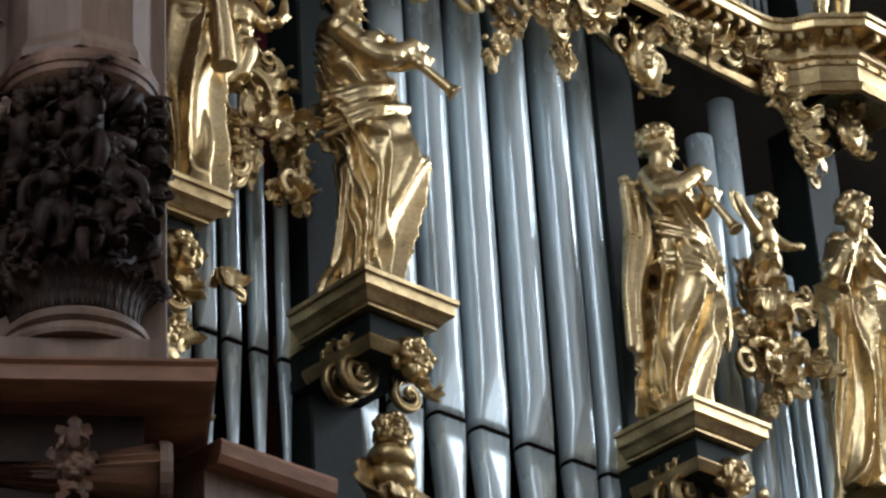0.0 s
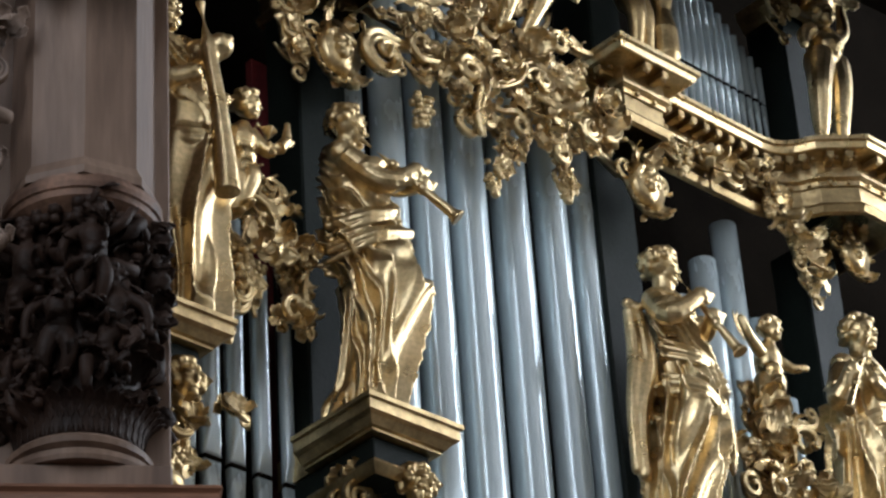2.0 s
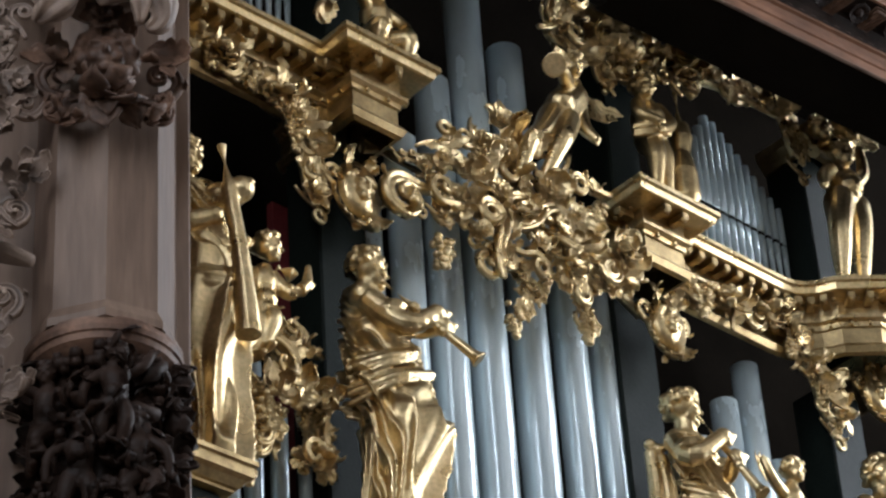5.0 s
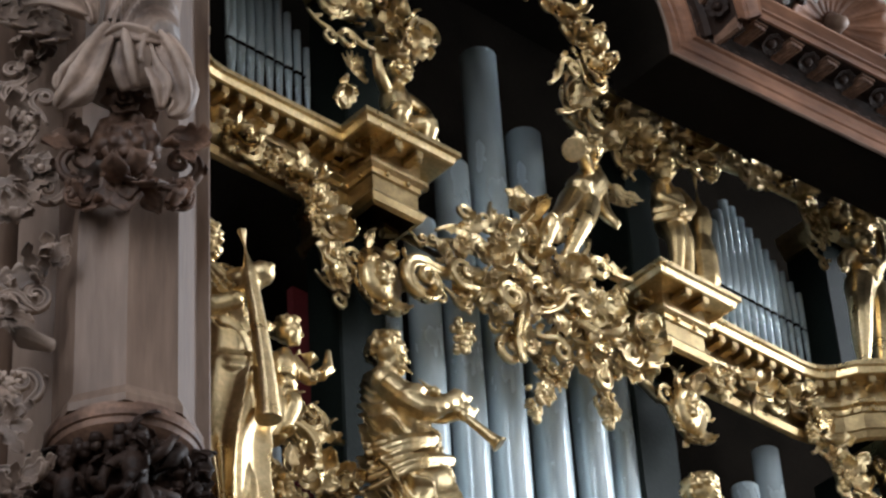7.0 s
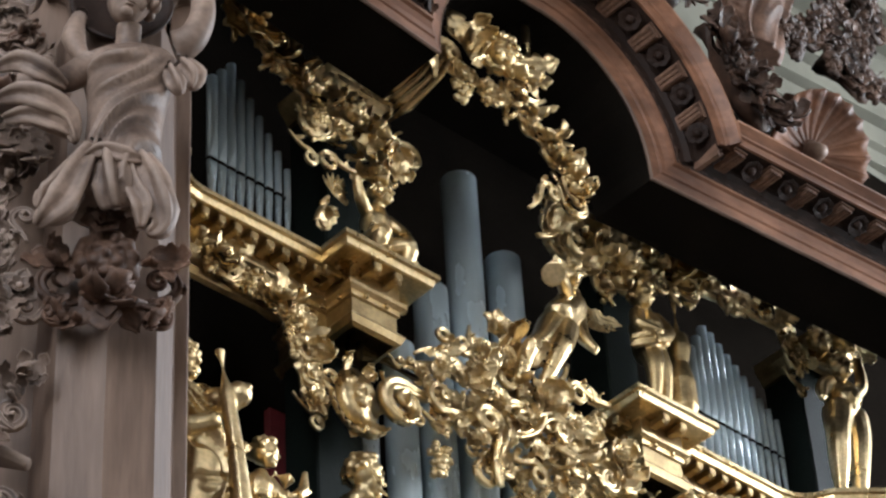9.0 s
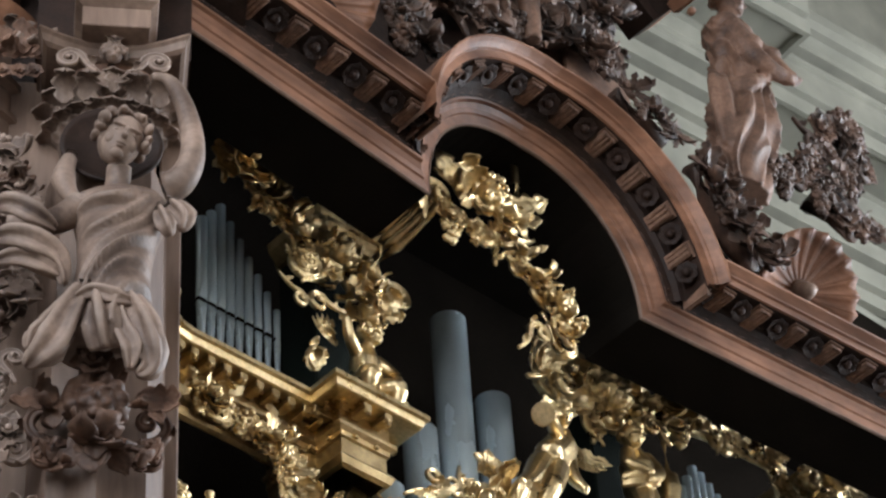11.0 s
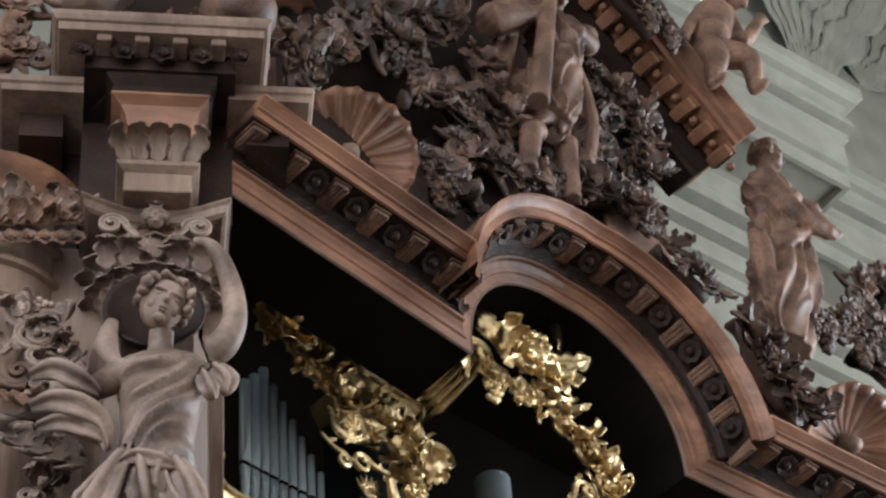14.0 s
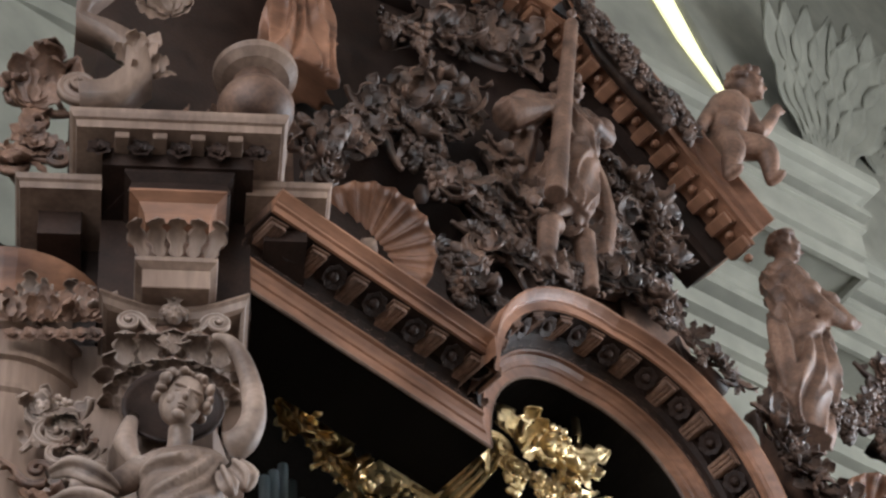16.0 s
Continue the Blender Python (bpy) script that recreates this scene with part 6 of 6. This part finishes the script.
def arch():
    t = thing("arched_entablature", ORG, "walnut entablature arching over the organ, with modillions and carved frieze", "entablature")
    path = arch_path()
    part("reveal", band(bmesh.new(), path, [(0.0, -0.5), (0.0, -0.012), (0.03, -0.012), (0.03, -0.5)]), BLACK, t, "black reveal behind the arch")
    part("bead", band(bmesh.new(), path, [(-0.006, -0.02), (-0.012, -0.008), (-0.006, 0.004), (0.0, 0.004), (0.0, -0.02)]), WOOD, t)
    part("fascia", band(bmesh.new(), path, [(0.001, -0.012), (0.001, 0.0), (0.055, 0.012), (0.06, 0.024), (0.09, 0.032), (0.115, 0.055), (0.12, 0.078), (0.135, 0.082), (0.135, -0.012)]), WOOD_H, t)
    # Dark frieze, soffit and rosettes carry the shade beneath the corona in colour.
    part("frieze", band(bmesh.new(), path, [(0.137, -0.01), (0.137, 0.07), (0.15, 0.085), (0.19, 0.1), (0.215, 0.13), (0.225, 0.13), (0.225, -0.01)]), DARK_SHADE_WOOD, t)
    part("soffit", band(bmesh.new(), path, [(0.227, -0.01), (0.227, 0.13), (0.246, 0.14), (0.25, 0.32), (0.27, 0.32), (0.27, -0.01)]), DARK_SHADE_WOOD, t)
    part("corona", band(bmesh.new(), path, [(0.24, 0.322), (0.24, 0.34), (0.285, 0.345), (0.29, 0.362), (0.3, 0.366), (0.315, 0.39), (0.33, 0.42), (0.342, 0.422), (0.342, 0.322)]), WOOD_H, t)
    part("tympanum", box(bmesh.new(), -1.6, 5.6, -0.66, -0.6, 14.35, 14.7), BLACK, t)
    part("top_board", band(bmesh.new(), path, [(0.272, -0.5), (0.272, 0.321), (0.344, 0.321), (0.344, -0.5)]), CARVED, t)
    first = rose = None
    for i, (x, z, a) in enumerate(along(offset_path(path, 0.245), 0.15)):
        p = bend((x, -1.2 - 0.13, z))
        mm = Matrix.Translation(p) @ Matrix.Rotation(radians(-a), 4, "Y")
        if i % 2 == 0:
            if first is None:
                bm = box(bmesh.new(), -0.05, 0.05, -0.165, 0.02, -0.046, -0.014, 0.006)
                box(bm, -0.058, 0.058, -0.175, 0.02, -0.016, -0.001)
                for k in (-0.03, 0.0, 0.03):
                    box(bm, k - 0.009, k + 0.009, -0.172, 0.0, -0.054, -0.04, 0.003)
                first = part("modillion", bm, CARVED, t)
                first.matrix_basis = mm
            else:
                o = new("modillion", first.data)
                o.parent, o.matrix_basis = t, mm
        else:
            if rose is None:
                bm = bmesh.new()
                tip = Matrix.Translation((0, -0.085, -0.02)) @ Matrix.Rotation(radians(62), 4, "X")
                for k in range(7):
                    leaf_into(bm, tip @ plane_pose(0, 0.0, 360 / 7 * k, -0.01, 40), 0.078, 0.03, -0.7)
                bmesh.ops.create_icosphere(bm, subdivisions=2, radius=0.03, matrix=tip @ Matrix.Translation((0, -0.035, 0)))
                rose = part("rosette", bm, DARK_SHADE_WOOD, t, smooth=True)
                rose.matrix_basis = mm
            else:
                o = new("rosette", rose.data)
                o.parent, o.matrix_basis = t, mm
    lf = None
    for i, (x, z, a) in enumerate(along(offset_path(path, 0.15), 0.05)):
        p = bend((x, -1.2 - 0.088, z))
        mm = Matrix.Translation(p) @ Matrix.Rotation(radians(-a), 4, "Y") @ Matrix.Rotation(radians(-28), 4, "X") @ Matrix.Rotation(radians(40 if i % 2 else -25), 4, "Y")
        if lf is None:
            bm = bmesh.new()
            leaf_into(bm, Matrix.Rotation(radians(8), 4, "X"), 0.09, 0.024, 1.3)
            lf = part("frieze_leaf", bm, CARVED, t, smooth=True)
            lf.matrix_basis = mm
        else:
            o = new("frieze_leaf", lf.data)
            o.parent, o.matrix_basis = t, mm


arch()


# ---- the crowning pediment and its carving ----
def pediment():
    t = thing("broken_pediment", ORG, "walnut broken pediment with a curved cornice", "pediment")
    part("backing", box(bmesh.new(), -2.6, 1.5, -0.95, -0.7, 13.83, 17.0), DARK_SHADE_WOOD, t)
    part("backing", box(bmesh.new(), 1.502, 2.1, -0.95, -0.7, 13.83, 16.3), DARK_SHADE_WOOD, t)
    part("attic", box(bmesh.new(), -2.6, -0.3, -1.3, -0.72, 12.85, 13.825), DARK_SHADE_WOOD, t)
    part("attic", box(bmesh.new(), 2.0, 5.0, -1.1, -0.72, 12.85, 13.3), DARK_SHADE_WOOD, t)
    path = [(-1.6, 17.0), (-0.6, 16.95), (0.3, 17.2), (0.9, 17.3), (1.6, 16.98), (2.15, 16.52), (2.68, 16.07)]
    part("rake", band(bmesh.new(), path, [(-0.25, -0.2), (-0.25, 0.05), (-0.15, 0.06), (-0.06, 0.12), (-0.02, 0.13), (-0.02, -0.2)], -1.0, False), DARK_SHADE_WOOD, t)
    part("corona", band(bmesh.new(), path, [(-0.018, -0.2), (-0.018, 0.36), (0.05, 0.37), (0.06, 0.4), (0.1, 0.41), (0.15, 0.48), (0.17, 0.48), (0.17, -0.2)], -1.0, False), WOOD_H, t)
    mod = None
    for x, z, a in along(path, 0.21):
        mm = Matrix.Translation((x, -1.13, z)) @ Matrix.Rotation(radians(-a), 4, "Y")
        if mod is None:
            bm = box(bmesh.new(), -0.045, 0.045, -0.19, 0.0, -0.1, -0.045, 0.008)
            box(bm, -0.055, 0.055, -0.2, 0.0, -0.045, -0.02)
            ball(bm, (0.105, -0.1, -0.05), (0.035, 0.04, 0.03))
            mod = part("modillion", bm, WOOD_H, t)
            mod.matrix_basis = mm
        else:
            o = new("modillion", mod.data)
            o.parent, o.matrix_basis = t, mm
    part("end_block", box(bmesh.new(), 1.3, 1.9, -1.25, -0.5, 14.3, 14.95, 0.01), CARVED, t)


pediment()


def shell(u, z, r, turn):
    t = thing("carved_shell", ORG @ pose(u, -1.3, z, 0, 0, 0) @ Matrix.Rotation(radians(turn), 4, "Y") @ Matrix.Rotation(radians(28), 4, "X"), "carved walnut scallop shell on the entablature", "carving", "carved shells")
    n = 13
    for i in range(n):
        a0, a1 = -0.5 + 4.14 * i / n, -0.5 + 4.14 * (i + 1) / n
        bm = bmesh.new()
        rows = []
        for k in range(8):
            f = 0.12 + 0.88 * k / 7
            dish = -0.35 * r * (f ** 2) + 0.05
            row = []
            for j in range(5):
                a = a0 + (a1 - a0) * j / 4
                q = -0.11 * r * f * math.sin(math.pi * j / 4)
                row.append((r * f * math.cos(a), dish + 0.02 - q, r * f * math.sin(a) * 1.05))
            rows.append(row + [(x, y + 0.03, zz) for x, y, zz in row[::-1]])
        grid(bm, rows, True, True)
        part("rib", bm, WOOD_H, t, smooth=True)
    part("hinge", lathe(bmesh.new(), [(0.02, -0.12), (0.16 * r + 0.02, -0.05), (0.1 * r, 0.06)], 16, Matrix.Rotation(radians(90), 4, "X")), WOOD, t, smooth=True)
    return t


shell(-0.9, 13.56, 0.4, 38)
shell(3.36, 13.62, 0.4, 12)


def wood_foliage(label, pts, width, n, v=1.3, fruit=0.25, y=0.0):
    c = Carving("carved_foliage", label, "carving", pts[0][0], v, pts[0][1], LEAFWOOD, group="walnut foliage")
    c.garland(pts, width * 0.95, int(n * 1.15), y, fruit)
    bm = bmesh.new()
    sweep(bm, [(u - c.u, 0.08, z - c.z) for u, z in pts], 0.07, 6)
    c.put("stem", bm)
    return c


wood_foliage("walnut foliage and grapes over the shell", [(-0.995, 14.557), (-0.564, 15.153), (-0.047, 15.836), (-0.019, 15.562), (-0.44, 14.91)], 0.3, 34, 1.2)
wood_foliage("walnut foliage and scrolls beside the shell", [(-0.321, 14.567), (0.066, 14.786), (0.125, 14.398), (-0.28, 13.866), (-0.019, 13.787)], 0.27, 30, 1.25)
wood_foliage("walnut foliage at the crown of the arch", [(0.262, 14.341), (0.54, 14.317), (1.056, 14.606), (1.469, 14.715), (1.656, 14.621)], 0.26, 30, 1.3)
wood_foliage("walnut foliage under the raking cornice", [(1.443, 16.044), (1.67, 15.788), (1.906, 15.599), (1.68, 15.162)], 0.27, 26, 1.2)
wood_foliage("walnut flowers along the raking cornice", [(0.913, 17.272), (1.31, 16.998), (1.604, 16.775), (1.876, 16.587)], 0.24, 24, 1.5, 0.6)
wood_foliage("walnut scrolls round the standing figure", [(0.312, 15.412), (0.37, 15.001), (0.522, 14.614), (1.271, 15.123), (1.446, 15.644)], 0.25, 26, 1.25, 0.15)
wood_foliage("walnut leaves beside the block", [(-1.299, 14.391), (-1.176, 14.219), (-1.225, 13.976)], 0.25, 12, 1.25, 0.05)
wood_foliage("walnut foliage climbing the arch", [(1.509, 14.177), (1.747, 14.074), (1.939, 13.991)], 0.16, 10, 1.5, 0.1)
wood_foliage("walnut foliage and flowers at the statue's feet", [(2.383, 14.179), (2.5, 13.942), (2.665, 13.686), (2.85, 13.544)], 0.24, 20, 1.35, 0.1)
wood_foliage("walnut foliage and flowers at the statue's feet", [(3.102, 14.554), (3.556, 14.832), (4.098, 15.679), (4.201, 15.341), (3.687, 14.64), (4.156, 14.648)], 0.27, 40, 1.3, 0.45)
wood_foliage("walnut foliage above the upper cornice", [(-0.376, 16.226), (0.148, 16.644), (0.676, 16.807), (0.496, 17.118)], 0.28, 24, 1.1, 0.2)

CF = "walnut figures over the entablature"
robed("carved_statue", "carved walnut robed figure with a tall sword over the arch", (0.7, 1.35, 14.3),
      [(0.74, 1.35, 14.95, 0.2), (0.77, 1.35, 15.12, 0.24), (0.83, 1.36, 15.4, 0.22), (0.88, 1.36, 15.62, 0.19), (0.91, 1.35, 15.9, 0.21), (0.93, 1.35, 16.08, 0.15), (0.94, 1.35, 16.18, 0.06)],
      ((0.92, 1.4, 16.31), 0.13, 8, 6, 0), [[(0.74, 1.36, 16.06, 0.09), (0.28, 1.42, 15.56, 0.12), (0.5, 1.5, 15.7, 0.07), (0.7, 1.52, 15.86, 0.045)], [(1.05, 1.36, 16.14, 0.085), (1.19, 1.42, 15.98, 0.08), (1.0, 1.5, 15.9, 0.05)]], CARVED, CF,
      folds=11, wrap=1.6, slant=0.4, depth=0.32, seed=41, voxel=0.012,
      drapes=([(1.02, 1.3, 16.1, 0.06), (1.15, 1.3, 15.7, 0.09), (1.2, 1.3, 15.3, 0.09), (1.1, 1.3, 14.8, 0.07), (1.05, 1.3, 14.5, 0.03)], [(0.6, 1.32, 15.9, 0.05), (0.5, 1.3, 15.5, 0.07), (0.42, 1.3, 15.1, 0.04)]),
      belts=([(0.7, 1.42, 15.56, 0.03), (0.88, 1.55, 15.55, 0.035), (1.06, 1.42, 15.64, 0.03)],),
      rods=[([(0.89, 1.55, 17.0), (0.872, 1.55, 16.87), (0.72, 1.55, 16.07), (0.6, 1.55, 15.42), (0.48, 1.55, 14.78)], [0.045, 0.05, 0.055, 0.065, 0.075]),
            ([(0.72, 1.36, 15.0), (0.6, 1.38, 14.72), (0.54, 1.4, 14.66), (0.5, 1.38, 14.3)], [0.1, 0.085, 0.075, 0.06]), ([(0.84, 1.36, 15.0), (0.87, 1.38, 14.8), (0.89, 1.36, 14.3)], [0.1, 0.08, 0.06])], hands_way=(0.3, 0.4, 0.3))
robed("carved_statue", "carved walnut robed figure standing before the plaster wall", (2.95, 1.25, 14.3),
      [(2.88, 1.25, 14.25, 0.24), (2.92, 1.25, 14.5, 0.25), (3.03, 1.27, 14.86, 0.27), (3.08, 1.26, 15.3, 0.24), (3.09, 1.25, 15.62, 0.215), (3.08, 1.25, 15.88, 0.215), (3.075, 1.25, 16.02, 0.15), (3.08, 1.25, 16.12, 0.06)],
      ((3.09, 1.3, 16.25), 0.14, 50, 12, 0), [[(2.98, 1.32, 15.92, 0.1), (3.08, 1.45, 15.52, 0.085), (3.32, 1.5, 15.45, 0.05)], [(3.22, 1.3, 15.9, 0.09), (3.32, 1.42, 15.62, 0.08), (3.36, 1.5, 15.48, 0.05)]], CARVED, CF,
      folds=11, wrap=2.4, slant=0.9, depth=0.45, seed=43, voxel=0.012, belts=([(2.86, 1.35, 15.2, 0.06), (3.0, 1.48, 15.25, 0.07), (3.2, 1.45, 15.42, 0.05)],), drapes=([(2.78, 1.34, 15.24, 0.06), (2.76, 1.36, 14.95, 0.07), (2.78, 1.34, 14.6, 0.05)],))
child("carved_putto", "carved walnut child seated on the raking cornice", (2.45, 1.42, 16.35), [(2.5, 1.4, 16.9, 0.16), (2.54, 1.4, 17.08, 0.15), (2.62, 1.4, 17.36, 0.165), (2.72, 1.4, 17.58, 0.08)],
      ((2.9, 1.42, 17.86), 0.16, 45, 8, 0), [[(2.74, 1.44, 17.5, 0.075), (2.8, 1.5, 17.16, 0.065), (3.06, 1.52, 17.6, 0.042)], [(2.54, 1.4, 17.4, 0.075), (2.36, 1.42, 17.1, 0.06), (2.22, 1.42, 16.86, 0.042)]],
      [[(2.52, 1.44, 16.86, 0.12), (2.74, 1.56, 16.84, 0.095), (2.8, 1.52, 16.6, 0.05)], [(2.46, 1.44, 16.86, 0.12), (2.42, 1.52, 16.64, 0.095), (2.35, 1.5, 16.36, 0.05)]], CARVED, CF, seed=44, category="carving", voxel=0.011)
robed("carved_statue", "carved walnut robed figure beside the pediment", (-1.25, 1.15, 15.2),
      [(-1.25, 1.15, 15.0, 0.24), (-1.25, 1.16, 15.5, 0.23), (-1.22, 1.16, 16.0, 0.2), (-1.2, 1.15, 16.3, 0.19), (-1.2, 1.15, 16.48, 0.12), (-1.2, 1.15, 16.56, 0.06)],
      ((-1.2, 1.18, 16.68), 0.12, 20, 6, 0), [[(-1.05, 1.2, 16.38, 0.08), (-0.95, 1.3, 16.1, 0.07), (-1.1, 1.4, 15.95, 0.045)], [(-1.36, 1.2, 16.36, 0.08), (-1.44, 1.3, 16.1, 0.07), (-1.3, 1.4, 15.9, 0.045)]], WOOD_H, CF, folds=7, slant=0.15, depth=0.55, seed=46, voxel=0.012)


# ---- mouldings of the church wall ----
def wall_mouldings():
    wall = ORG @ pose(6.0, 1.0, 0, 0, 0, -5)
    ob = part("wall_pier", box(bmesh.new(), -15.5, -0.3, 0.0, 0.5, 0, 20.7), PLASTER)
    ob.matrix_basis = wall
    tagged(ob, "plain grey-green plaster pier", "wall", kind="structure")
    path = [(-15.5, 0), (-0.3, 0), (-0.3, 0.75), (6.0, 0.75)]
    bed = [(-0.05, 19.12), (0.06, 19.12), (0.08, 19.2), (0.14, 19.26), (0.14, 19.32), (0.22, 19.4), (0.22, 19.5), (-0.05, 19.5)]
    crown = [(-0.05, 19.5), (0.64, 19.5), (0.66, 19.44), (0.71, 19.44), (0.71, 19.62), (0.66, 19.63), (0.66, 19.68), (0.73, 19.7), (0.73, 20.04), (0.77, 20.06), (0.77, 20.13), (0.6, 20.14), (0.6, 20.2), (0.82, 20.22), (0.82, 20.29), (0.64, 20.3), (0.66, 20.4), (0.8, 20.5), (0.87, 20.52), (0.92, 20.58), (0.92, 20.71), (-0.05, 20.8)]
    low = [(-0.05, 18.2), (0.03, 18.2), (0.03, 18.36), (0.1, 18.38), (0.1, 18.6), (0.03, 18.61), (0.03, 18.66), (0.16, 18.68), (0.16, 18.88), (0.06, 18.89), (0.06, 18.95), (0.24, 18.97), (0.24, 19.06), (-0.05, 19.1)]
    for name, prof in (("bed_moulding", bed), ("wall_cornice", crown), ("wall_architrave", low)):
        ob = part(name, moulding(bmesh.new(), prof, path), PLASTER)
        ob.matrix_basis = wall
        tagged(ob, "grey-green plaster moulding along the church wall", "moulding", kind="structure")
    c = Carving("stucco_leaves", "pale stucco palm leaves on the wall", "carving", 8.078, -BACK_Y + 0.02, 23.407, PLASTER)
    for k in range(7):
        c.leaf(8.078, 23.407, 60 + 12 * k, 1.9, 0.24, 0.4, 0.0)
        c.leaf(9.042, 24.012, 50 + 14 * k, 1.7, 0.22, 0.5, 0.0)

    # Glowing wedge set before the solid wall in place of a sunlit reveal.
    w = thing("window_1", ORG @ pose(6.1, BACK_Y - 0.02, 25.2), "glowing wedge standing in for a sunlit window reveal", "window", kind="structure")
    edge = [(0.58, -1.8), (0.28, -1.2), (-0.02, -0.5), (-0.3, 0.3), (-0.72, 0.3), (-0.46, -0.6), (-0.12, -1.2), (0.36, -1.72)]
    pane = bmesh.new()
    grid(pane, [[(x, y, z) for x, z in edge] for y in (-0.03, 0.0)], True, True)
    part("pane", pane, GLOW, w, "yellowish sheet whose glow paints the sunlit reveal")
    rim = bmesh.new()
    sweep(rim, [(x, -0.04, z) for x, z in edge[:4]], 0.06, 8)
    part("window_frame", rim, PLASTER, w)


wall_mouldings()
